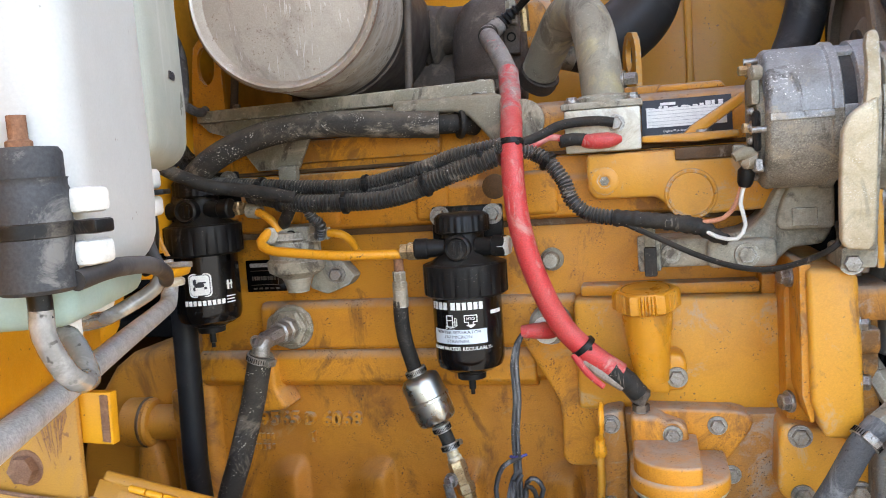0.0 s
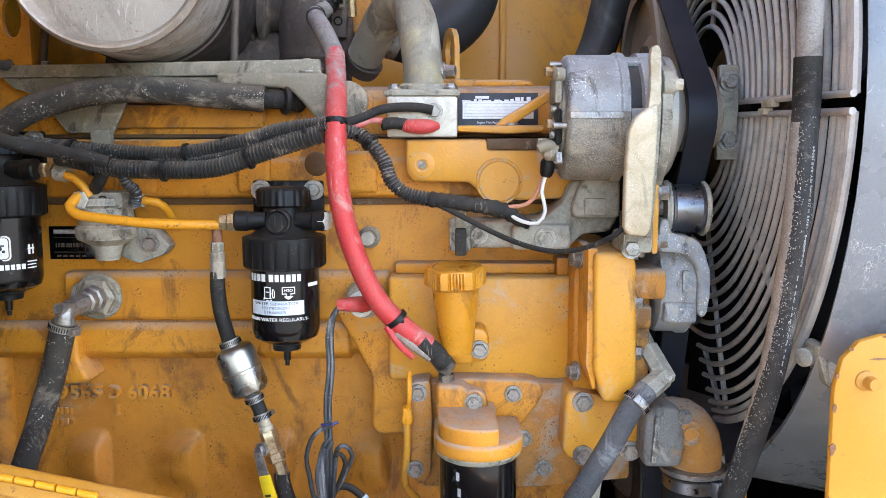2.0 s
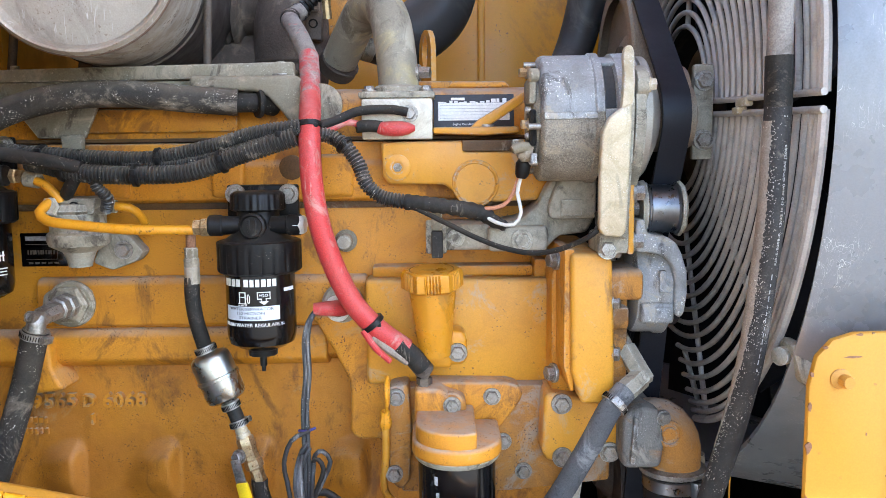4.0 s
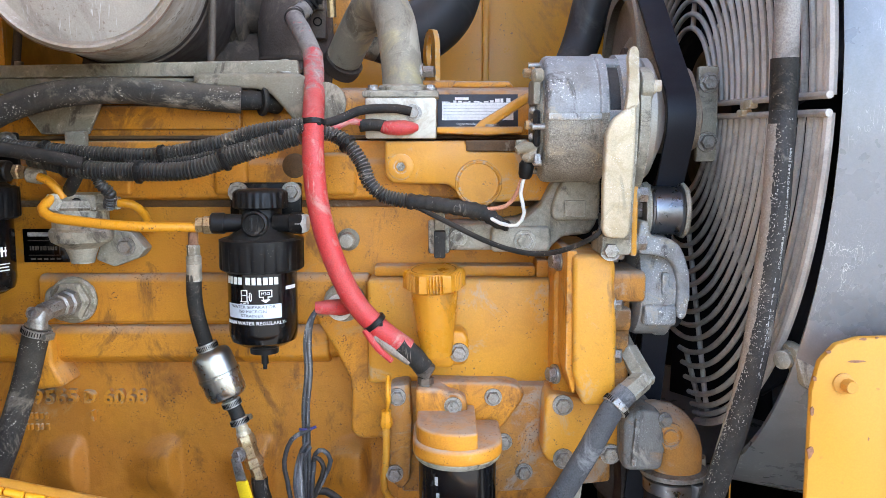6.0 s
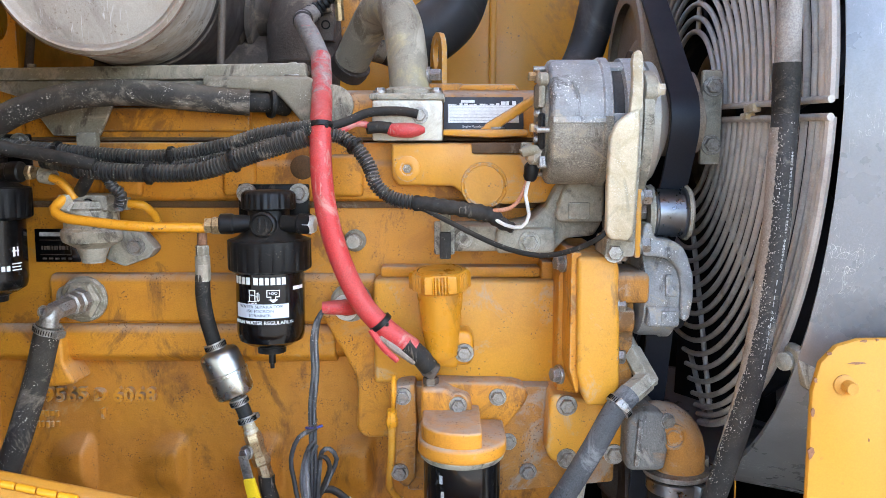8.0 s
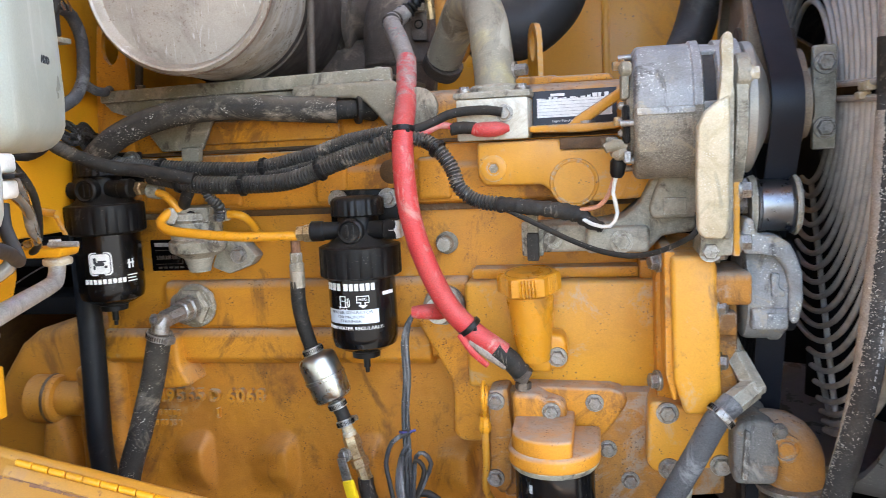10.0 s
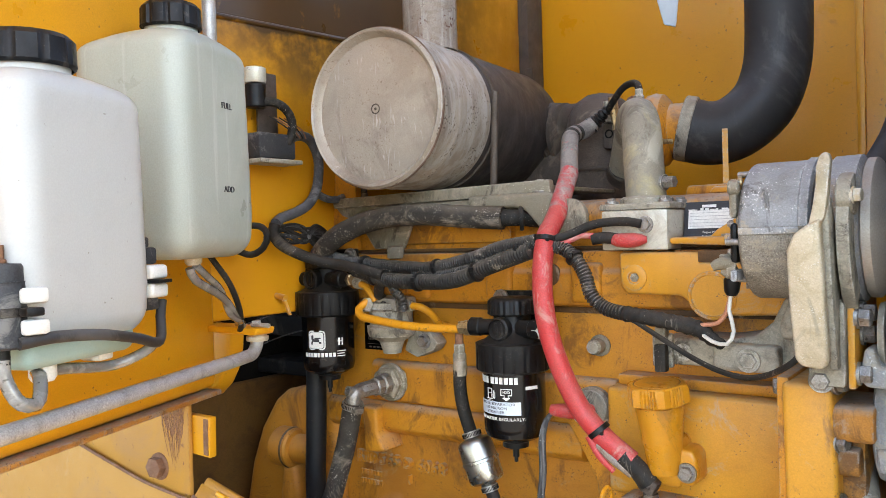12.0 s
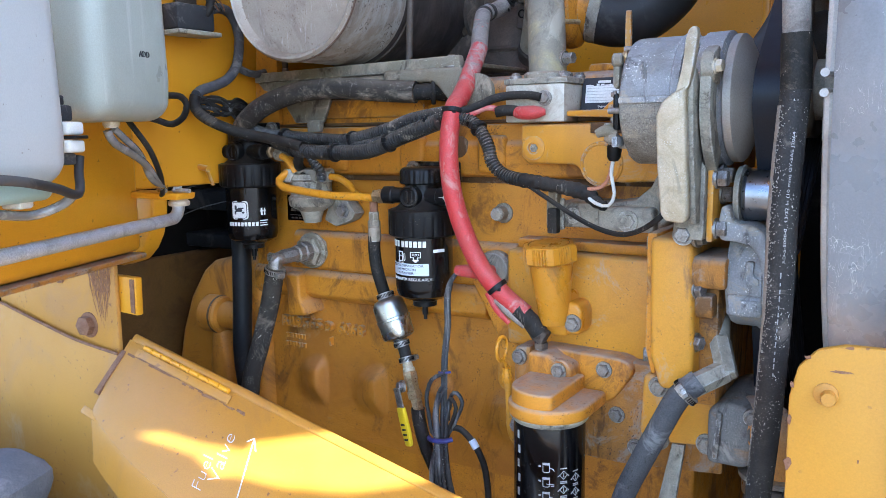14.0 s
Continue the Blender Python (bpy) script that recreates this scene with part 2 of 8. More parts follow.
    sooty=surface("sooty_steel", (0.105, 0.084, 0.068), 0.6, 0.35, second=(0.065, 0.052, 0.043), scale=10, dust=(0.21, 0.165, 0.122), dust_share=0.32, bump=0.3, spec=0.25),
    turbo=surface("scorched_iron", (0.125, 0.1, 0.084), 0.65, 0.3, second=(0.1, 0.079, 0.066), scale=20, dust=(0.22, 0.177, 0.135), dust_share=0.3, bump=0.6, spec=0.25),
    rust=surface("rust", (0.2, 0.095, 0.05), 0.8, second=(0.3, 0.15, 0.08), scale=60, bump=0.5),
    streak_rust=surface("thin_rust", (0.27, 0.125, 0.06), 0.8, second=(0.34, 0.17, 0.07), scale=60, bump=0.2),
    rubber=surface("dusty_rubber", (0.016, 0.015, 0.0138), 0.58, second=(0.034, 0.03, 0.025), scale=16, dust=(0.125, 0.104, 0.08), dust_share=0.22,
                   up_dust=0.3, spots=(0.3, 0.265, 0.215), spot_scale=420, spot_share=0.3, scuff=(0.2, 0.172, 0.138), scuff_share=0.3, bump=0.2, spec=0.2),
    smooth_rubber=surface("clean_rubber", (0.012, 0.0125, 0.0135), 0.5, second=(0.02, 0.02, 0.021), scale=9, dust=(0.06, 0.055, 0.05), dust_share=0.15, spots=(0.16, 0.15, 0.13), spot_scale=300, spot_share=0.12, bump=0.08, grain=0.15, spec=0.25),
    dusthose=surface("dust_filmed_rubber", (0.030, 0.029, 0.029), 0.5, second=(0.046, 0.044, 0.042), scale=7, dust=(0.085, 0.08, 0.075), dust_share=0.35, up_dust=0.5, bump=0.06, grain=0.12, spec=0.3),
    paledust=surface("dust_caked_rubber", (0.075, 0.076, 0.08), 0.7, second=(0.09, 0.09, 0.092), scale=22, dust=(0.22, 0.22, 0.222), dust_share=0.45, up_dust=0.45,
                     spots=(0.035, 0.033, 0.032), spot_scale=300, spot_share=0.4, bump=0.25, spec=0.2),
    speck=surface("speckled_rubber", (0.036, 0.032, 0.027), 0.6, second=(0.06, 0.051, 0.04), scale=14, spots=(0.58, 0.53, 0.45), spot_scale=520,
                  spot_share=0.42, dust=(0.24, 0.2, 0.152), dust_share=0.38, up_dust=0.5, bump=0.25, spec=0.2),
    speck_heavy=surface("gritty_rubber", (0.03, 0.028, 0.027), 0.6, second=(0.05, 0.046, 0.042), scale=18, spots=(0.56, 0.53, 0.48), spot_scale=620,
                  spot_share=0.36, dust=(0.17, 0.145, 0.12), dust_share=0.22, up_dust=0.3, bump=0.25, spec=0.2),
    loom=surface("corrugated_sleeve", (0.017, 0.017, 0.0165), 0.36, second=(0.036, 0.034, 0.031), scale=22, dust=(0.34, 0.29, 0.225), dust_share=0.28, up_dust=0.4,
                 spots=(0.48, 0.43, 0.35), spot_scale=420, spot_share=0.36, bump=0.1, spec=0.4),
    gloss=surface("gloss_black", (0.003, 0.003, 0.0035), 0.13, second=(0.008, 0.008, 0.008), scale=10, dust=(0.10, 0.09, 0.08), dust_share=0.06, spots=(0.16, 0.145, 0.12), spot_scale=520, spot_share=0.24,
                  bump=0.02, coat=0.15, grain=0.1, spec=0.4),
    plastic=surface("black_plastic", (0.006, 0.006, 0.0065), 0.4, second=(0.01, 0.01, 0.01), scale=30, dust=(0.1, 0.085, 0.068), dust_share=0.12, up_dust=0.22, spots=(0.2, 0.18, 0.15), spot_scale=520, spot_share=0.22, bump=0.12, spec=0.22, edge=(0.05, 0.045, 0.04), edge_share=0.4, edge_width=0.002),
    greybox=surface("grey_moulding", (0.038, 0.039, 0.041), 0.55, second=(0.035, 0.036, 0.038), scale=30, dust=(0.16, 0.15, 0.135), dust_share=0.3, up_dust=0.3, bump=0.1, spec=0.3),
    belt=surface("belt_rubber", (0.016, 0.018, 0.024), 0.42, second=(0.024, 0.026, 0.032), scale=6, bump=0.05, grain=0.15, spec=0.2),
    tan=surface("rusty_pulley", (0.29, 0.235, 0.175), 0.5, 0.35, second=(0.22, 0.175, 0.13), scale=10, bump=0.15),
    greydisc=surface("grey_disc", (0.42, 0.385, 0.33), 0.45, 0.4, second=(0.33, 0.31, 0.27), scale=8, bump=0.08, grain=0.15),
    red=surface("red_sleeve", (0.53, 0.042, 0.042), 0.45, second=(0.5, 0.07, 0.064), scale=25, dust=(0.47, 0.24, 0.20), dust_share=0.40, up_dust=0.35,
                spots=(0.16, 0.05, 0.045), spot_scale=380, spot_share=0.30, scuff=(0.52, 0.33, 0.29), scuff_share=0.4, bump=0.15),
    fading=surface("bleached_red_sleeve", (0.52, 0.075, 0.075), 0.55, second=(0.30, 0.265, 0.24), scale=48, share=0.62, dust=(0.42, 0.36, 0.32), dust_share=0.4, bump=0.25),
    greyhose=surface("dusty_grey_sleeve", (0.27, 0.245, 0.22), 0.75, second=(0.15, 0.13, 0.115), scale=30, spots=(0.40, 0.16, 0.14), spot_scale=110, spot_share=0.36, dust=(0.36, 0.33, 0.30), dust_share=0.4, bump=0.35),
    yline=surface("yellow_tube", (0.64, 0.27, 0.012), 0.35, second=(0.62, 0.27, 0.015), scale=30, spots=(0.16, 0.08, 0.02), spot_scale=260, spot_share=0.5, bump=0.08, grain=0.15),
    bright_y=surface("yellow_vinyl", (0.80, 0.58, 0.012), 0.4, scale=30, second=(0.72, 0.52, 0.02), spots=(0.1, 0.08, 0.03), spot_scale=300, spot_share=0.25, bump=0.05, grain=0.1),
    brass=surface("brass", (0.54, 0.41, 0.23), 0.34, 0.8, second=(0.30, 0.21, 0.11), scale=110, dust=DUST, dust_share=0.3, bump=0.2),
    white=surface("white_plastic", (0.66, 0.65, 0.60), 0.4, second=(0.56, 0.54, 0.48), scale=30, spots=(0.28, 0.25, 0.2), spot_scale=300, spot_share=0.2, bump=0.05, grain=0.1),
    print_white=surface("white_print", (0.78, 0.77, 0.72), 0.45, second=(0.68, 0.67, 0.63), scale=60, bump=0, grain=0.15),
    faint=surface("worn_print", (0.46, 0.45, 0.43), 0.6, second=(0.26, 0.25, 0.24), scale=160, bump=0, grain=0.3),
    marker=surface("marker_ink", (0.58, 0.57, 0.62), 0.6, second=(0.50, 0.46, 0.44), scale=90, bump=0, grain=0.2),
    label=surface("pale_label", (0.60, 0.66, 0.72), 0.4, second=(0.54, 0.60, 0.65), scale=30, bump=0, grain=0.1),
    scratch=surface("pale_scratch", (0.3, 0.3, 0.29), 0.6, second=(0.2, 0.2, 0.2), scale=60, bump=0),
    ink=surface("dark_print", (0.03, 0.03, 0.035), 0.5, scale=30, bump=0),
    tank=surface("milky_tank", (0.44, 0.445, 0.42), 0.4, second=(0.4, 0.4, 0.378), scale=5, share=0.4, spots=(0.25, 0.23, 0.2), spot_scale=160, spot_share=0.2, bump=0.04, through_light=0.3, grain=0.05),
    tank_green=surface("greenish_tank", (0.375, 0.395, 0.335), 0.38, second=(0.31, 0.33, 0.28), scale=5, streak=(0.5, 0.51, 0.46), streak_share=0.12, bump=0.04, through_light=0.3, grain=0.08),
    coolant=surface("coolant_shade", (0.3, 0.4, 0.355), 0.35, second=(0.27, 0.36, 0.32), scale=6, bump=0, through_light=0.3, grain=0.05),
    clear=surface("clear_hose", (0.17, 0.165, 0.15), 0.12, second=(0.33, 0.32, 0.295), scale=40, share=0.35, spots=(0.06, 0.056, 0.05), spot_scale=140, spot_share=0.4, bump=0.05, coat=0.8, grain=0.08, spec=0.6),
    galv=surface("galvanised_rod", (0.50, 0.49, 0.47), 0.42, 0.35, second=(0.36, 0.345, 0.32), scale=34, spots=(0.62, 0.61, 0.58), spot_scale=260, spot_share=0.42, grease=(0.24, 0.21, 0.18), grease_share=0.12, bump=0.15),
    shroud=surface("scuffed_shroud", (0.205, 0.212, 0.222), 0.3, second=(0.14, 0.144, 0.15), scale=4, dust=(0.15, 0.15, 0.155), dust_share=0.4, scuff=(0.30, 0.30, 0.30), scuff_share=0.2,
                   spots=(0.33, 0.32, 0.30), spot_scale=260, spot_share=0.2, bump=0.08, spec=0.8, grain=0.12, hairs=(0.6, 0.6, 0.58)),
    wire=surface("guard_wire", (0.47, 0.44, 0.4), 0.55, 0.1, second=(0.3, 0.28, 0.26), scale=24, dust=(0.42, 0.38, 0.34), dust_share=0.55, bump=0.1, grain=0.15),
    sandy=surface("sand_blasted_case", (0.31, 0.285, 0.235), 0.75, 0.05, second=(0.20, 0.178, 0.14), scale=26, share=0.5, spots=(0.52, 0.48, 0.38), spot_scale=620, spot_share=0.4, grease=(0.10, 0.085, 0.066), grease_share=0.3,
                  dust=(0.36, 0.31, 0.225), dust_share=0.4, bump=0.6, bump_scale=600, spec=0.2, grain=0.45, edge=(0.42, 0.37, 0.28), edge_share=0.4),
    elbow=surface("stained_casting", (0.18, 0.168, 0.15), 0.7, 0.05, second=(0.33, 0.165, 0.05), scale=22, share=0.3, spots=(0.42, 0.40, 0.36), spot_scale=420, spot_share=0.3, grease=(0.07, 0.06, 0.05), grease_share=0.5,
                  dust=(0.33, 0.30, 0.25), dust_share=0.4, up_dust=0.3, bump=0.6, spec=0.25, grain=0.25, edge=(0.5, 0.48, 0.44), edge_share=0.5),
    grit=surface("pale_grit", (0.36, 0.33, 0.285), 0.8, second=(0.26, 0.24, 0.21), scale=60, bump=0, spec=0.2),
    fan=surface("fan_plastic", (0.006, 0.007, 0.011), 0.45, second=(0.016, 0.018, 0.027), scale=8, bump=0.03, spec=0.2),
    # orange casting paint darkened to brown, with the bay's shade in the colour
    deep=surface("shade_brown_casting", (0.15, 0.075, 0.022), 0.7, second=(0.08, 0.042, 0.018), scale=8, bump=0.1, spec=0.1),
    # near-black that stands in for shade in the bay's depths and holes
    dark=surface("shade_black", (0.01, 0.0095, 0.009), 0.8, scale=6, dust=(0.035, 0.03, 0.025), dust_share=0.3, bump=0.1, spec=0.08),
    ground=surface("gravel_ground", (0.088, 0.079, 0.067), 0.9, second=(0.066, 0.058, 0.05), scale=3, spots=(0.17, 0.155, 0.135), spot_scale=20, spot_share=0.4, bump=0.6, bump_scale=40),
    hosedust=surface("caked_hose_dust", (0.27, 0.23, 0.19), 0.85, second=(0.19, 0.16, 0.13), scale=40, spots=(0.58, 0.53, 0.46), spot_scale=520, spot_share=0.36, bump=0.3),
    tyre=surface("tyre_rubber", (0.16, 0.165, 0.175), 0.75, second=(0.22, 0.22, 0.23), scale=10, dust=(0.28, 0.28, 0.29), dust_share=0.5, bump=0.6, bump_scale=120, spec=0.2),
    cordgrey=surface("grey_cord", (0.03, 0.03, 0.031), 0.5, second=(0.06, 0.06, 0.06), scale=40, streak=(0.36, 0.35, 0.34), streak_share=0.18, spots=(0.38, 0.37, 0.35), spot_scale=420, spot_share=0.36, bump=0.1),
    orange=surface("orange_wire", (0.56, 0.25, 0.15), 0.45, scale=40, bump=0),
    blue_tie=surface("blue_tie", (0.045, 0.045, 0.19), 0.4, scale=40, bump=0),
)


def dark_topped(name, like, dark_tone):
    """The body paint mixed with dark brown: dense over a slanting crease, thinning out below it."""
    m = like.copy()
    m.name = name
    n, k = m.node_tree.nodes, m.node_tree.links
    b = n["Principled BSDF"]
    paint = b.inputs["Base Color"].links[0].from_socket
    at = n.new("ShaderNodeTexCoord").outputs["Object"]
    xyz = n.new("ShaderNodeSeparateXYZ")
    k.new(at, xyz.inputs[0])

    def maths(op, a, c):
        x = n.new("ShaderNodeMath")
        x.operation = op
        for sock, v in zip(x.inputs, (a, c)):
            if isinstance(v, float):
                sock.default_value = v
            else:
                k.new(v, sock)
        return x.outputs[0]

    def cloud(size, detail):
        t = n.new("ShaderNodeTexNoise")
        t.inputs["Scale"].default_value, t.inputs["Detail"].default_value, t.inputs["Roughness"].default_value = size, detail, 0.65
        k.new(at, t.inputs["Vector"])
        return t.outputs["Fac"]

    def band(v, lo, hi, top):
        r = n.new("ShaderNodeMapRange")
        r.interpolation_type = "SMOOTHSTEP"
        for key, w in (("From Min", lo), ("From Max", hi), ("To Max", top)):
            r.inputs[key].default_value = w
        k.new(v, r.inputs["Value"])
        return r.outputs["Result"]

    # a nearly level crease; below it the brown thins out toward the open side
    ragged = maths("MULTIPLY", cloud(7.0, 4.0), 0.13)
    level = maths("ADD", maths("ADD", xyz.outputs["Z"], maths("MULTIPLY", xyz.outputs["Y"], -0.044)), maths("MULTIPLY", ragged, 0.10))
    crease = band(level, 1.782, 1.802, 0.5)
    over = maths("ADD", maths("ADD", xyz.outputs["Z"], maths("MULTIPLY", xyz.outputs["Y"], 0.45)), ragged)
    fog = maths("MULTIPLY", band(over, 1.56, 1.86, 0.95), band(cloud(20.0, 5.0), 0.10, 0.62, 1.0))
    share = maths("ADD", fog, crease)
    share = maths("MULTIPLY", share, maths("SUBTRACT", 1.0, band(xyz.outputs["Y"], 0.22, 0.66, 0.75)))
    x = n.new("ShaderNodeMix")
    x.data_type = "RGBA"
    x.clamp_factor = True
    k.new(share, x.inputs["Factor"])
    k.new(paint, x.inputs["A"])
    x.inputs["B"].default_value = (*dark_tone, 1)
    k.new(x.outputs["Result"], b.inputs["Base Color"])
    return m


M["dark_topped"] = dark_topped("dark_topped_body_paint", M["body"], (0.060, 0.030, 0.009))


# mesh helpers
def soft_edges(bm, width, seg=2, angle=25):
    edges = [e for e in bm.edges if len(e.link_faces) == 2 and e.calc_face_angle(0) > radians(angle)]
    if width and edges:
        bmesh.ops.bevel(bm, geom=edges, offset=width, segments=seg, profile=0.5, affect="EDGES", clamp_overlap=True)
    return bm


def prism(pts, y0, y1, bev=0.003, seg=2):
    """A plate or casting with its outline in x and z, from y0 (front) to y1."""
    bm = bmesh.new()
    a = [bm.verts.new((x, y0, z)) for x, z in pts]
    b = [bm.verts.new((x, y1, z)) for x, z in pts]
    bm.faces.new(a)
    bm.faces.new(b[::-1])
    for i in range(len(pts)):
        j = (i + 1) % len(pts)
        bm.faces.new((a[i], b[i], b[j], a[j]))
    bmesh.ops.recalc_face_normals(bm, faces=bm.faces)
    return soft_edges(bm, bev, seg)


def turned(bm, m):
    bm.transform(m)
    return bm


AXIS_X = Matrix(((0, 1, 0, 0), (1, 0, 0, 0), (0, 0, 1, 0), (0, 0, 0, 1)))


def along_x(pts, x0, x1, bev=0.003, seg=2):
    """A casting with its outline in y and z, run from x0 to x1."""
    bm = turned(prism(pts, x0, x1, bev, seg), AXIS_X)
    bmesh.ops.recalc_face_normals(bm, faces=bm.faces)
    return bm


def box(x0, x1, y0, y1, z0, z1, bev=0.003, seg=2):
    return prism([(x0, z0), (x1, z0), (x1, z1), (x0, z1)], y0, y1, bev, seg)


def block(centre, size, bev=0.003, m=None, seg=2):
    a, b, c = (v / 2 for v in size)
    bm = box(-a, a, -b, b, -c, c, bev, seg)
    return turned(bm, Matrix.Translation(centre) @ (m or Matrix()))


def toward(way):
    return Vector(way).to_track_quat("Z", "Y").to_matrix().to_4x4()


def lathe(profile, origin, way=(0, 0, 1), seg=32, caps=True, teeth=None):
    """A turned part: profile rows of radius and height along way. teeth(row, i): what is added to the radius at that corner."""
    bm = bmesh.new()
    rings = []
    for r, h in profile:
        rs = [r + (teeth(len(rings), i) if teeth else 0) for i in range(seg)]
        rings.append([bm.verts.new((rs[i] * math.cos(i * math.tau / seg), rs[i] * math.sin(i * math.tau / seg), h)) for i in range(seg)])
    for p, q in zip(rings, rings[1:]):
        for i in range(seg):
            bm.faces.new((p[i], p[(i + 1) % seg], q[(i + 1) % seg], q[i]))
    if caps:
        bm.faces.new(rings[0][::-1])
        bm.faces.new(rings[-1])
    bmesh.ops.recalc_face_normals(bm, faces=bm.faces)
    return turned(bm, Matrix.Translation(origin) @ toward(way))


def rod(a, b, r, seg=20, r2=None, bev=0.0):
    a, b = Vector(a), Vector(b)
    h = (b - a).length
    r2 = r if r2 is None else r2
    prof = [(r, 0), (r2, h)] if not bev else [(r - bev, 0), (r, bev), (r2, h - bev), (r2 - bev, h)]
    return lathe(prof, a, b - a, seg)


def glide(pts, step):
    """A smooth line through the points (Catmull-Rom), in steps of about that length."""
    p = [Vector(v) for v in pts]
    p = [2 * p[0] - p[1]] + p + [2 * p[-1] - p[-2]]
    out = []
    for i in range(1, len(p) - 2):
        n = max(2, int((p[i + 1] - p[i]).length / step))
        for j in range(n):
            t = j / n
            out.append(0.5 * (2 * p[i] + (p[i + 1] - p[i - 1]) * t + (2 * p[i - 1] - 5 * p[i] + 4 * p[i + 1] - p[i + 2]) * t * t
                              + (3 * p[i] - p[i - 1] - 3 * p[i + 1] + p[i + 2]) * t ** 3))
    return out + [p[-2]]


def tube(pts, r, seg=14, step=0.008, ridge=0.0, pitch=0.005, caps=True):
    """A hose, cable or pipe along a smooth line. r may be a list of radii; ridge and pitch give the rings of a corrugated sleeve."""
    line = glide(pts, pitch / 4 if ridge else step)
    bm = bmesh.new()
    side, rings, run = None, [], 0.0
    for i, c in enumerate(line):
        way = (line[min(i + 1, len(line) - 1)] - line[max(i - 1, 0)]).normalized()
        side = way.orthogonal() if side is None else side - way * side.dot(way)
        side.normalize()
        other = way.cross(side)
        run += (c - line[i - 1]).length if i else 0
        if isinstance(r, (list, tuple)):
            f = i / (len(line) - 1) * (len(r) - 1)
            j = min(int(f), len(r) - 2)
            rad = r[j] + (r[j + 1] - r[j]) * (f - j)
        else:
            rad = r
        rad += ridge * (1 if math.sin(run / pitch * math.tau) > 0 else -1)
        rings.append([bm.verts.new(c + (side * math.cos(a) + other * math.sin(a)) * rad) for a in (k * math.tau / seg for k in range(seg))])
    for p, q in zip(rings, rings[1:]):
        for k in range(seg):
            bm.faces.new((p[k], p[(k + 1) % seg], q[(k + 1) % seg], q[k]))
    if caps:
        bm.faces.new(rings[0][::-1])
        bm.faces.new(rings[-1])
    bmesh.ops.recalc_face_normals(bm, faces=bm.faces)
    return bm


def bolt(at, way=(0, -1, 0), r=0.008, h=0.007, washer=1.35):
    """A hexagon head with a chamfer on its washer."""
    p = [(r * washer, -0.002), (r * washer, 0.0014), (r * washer * 0.97, 0.002)]
    w = lathe(p, at, way, 20)
    hx = lathe([(r, 0.002), (r, h - 0.0012), (r * 0.86, h)], at, way, 6)
    return joined(w, hx)


def hose_clamp(parent, c, way, r, turn=0.0, label=""):
    """A worm-drive clamp: slotted band, screw housing and slotted screw."""
    m = Matrix.Translation(c) @ toward(way) @ Matrix.Rotation(turn, 4, "Z")
    clamp = part("hose_clamp", turned(lathe([(r, -0.0045), (r + 0.001, -0.004), (r + 0.001, 0.004), (r, 0.0045)], (0, 0, 0), (0, 0, 1), 32), m), "steel", parent, label)
    part("screw_housing", turned(joined(block((r + 0.003, 0, 0), (0.006, 0.013, 0.0095), 0.0015), rod((r + 0.0035, 0.006, 0), (r + 0.0035, 0.0105, 0), 0.0042, 6)), m), "steel", clamp)
    slots = [turned(block((r + 0.0012, 0, 0), (0.0008, 0.0010, 0.0056), 0), m @ Matrix.Rotation(radians(25 + 10 * i), 4, "Z")) for i in range(32)]
    part("slot", joined(*slots), "dark", clamp, "dark worm slots")
    return clamp


def joined(*bms):
    out = bms[0]
    for b in bms[1:]:
        me = bpy.data.meshes.new("joint")
        b.to_mesh(me)
        b.free()
        out.from_mesh(me)
        bpy.data.meshes.remove(me)
    return out


def finish(ob, smooth=35):
    if smooth:
        for p in ob.data.polygons:
            p.use_smooth = True
        ob.data.set_sharp_from_angle(angle=radians(smooth))
    return ob


def mesh_of(name, bm, mat):
    me = bpy.data.meshes.new(name)
    bm.to_mesh(me)
    bm.free()
    me.materials.append(M[mat])
    return finish(new(name, me))


def part(name, bm, mat, parent, label=""):
    ob = mesh_of(name, bm, mat)
    ob.parent = parent
    return tagged(ob, label)


def solo(name, bm, mat, label, category, group="", kind=""):
    return tagged(mesh_of(name, bm, mat), label, category, group, kind)


def thing(name, label, category, group="", kind=""):
    return tagged(new(name), label, category, group, kind)


def lettering(text, size, wrap, bold=0.0):
    """Letters as thin solid shapes in the built-in font; wrap places each point of the flat text."""
    cu = bpy.data.curves.new("letters", "FONT")
    cu.body, cu.size, cu.align_x, cu.align_y, cu.extrude, cu.resolution_u = text, size, "CENTER", "CENTER", 0.0005, 3
    cu.offset = bold
    ob = new("letters", cu)
    me = bpy.data.meshes.new_from_object(ob)
    bm = bmesh.new()
    bm.from_mesh(me)
    bpy.data.objects.remove(ob)
    bpy.data.curves.remove(cu)
    bpy.data.meshes.remove(me)
    for v in bm.verts:
        v.co = Vector(wrap(v.co.x, v.co.y, v.co.z))
    bmesh.ops.recalc_face_normals(bm, faces=bm.faces)
    return bm


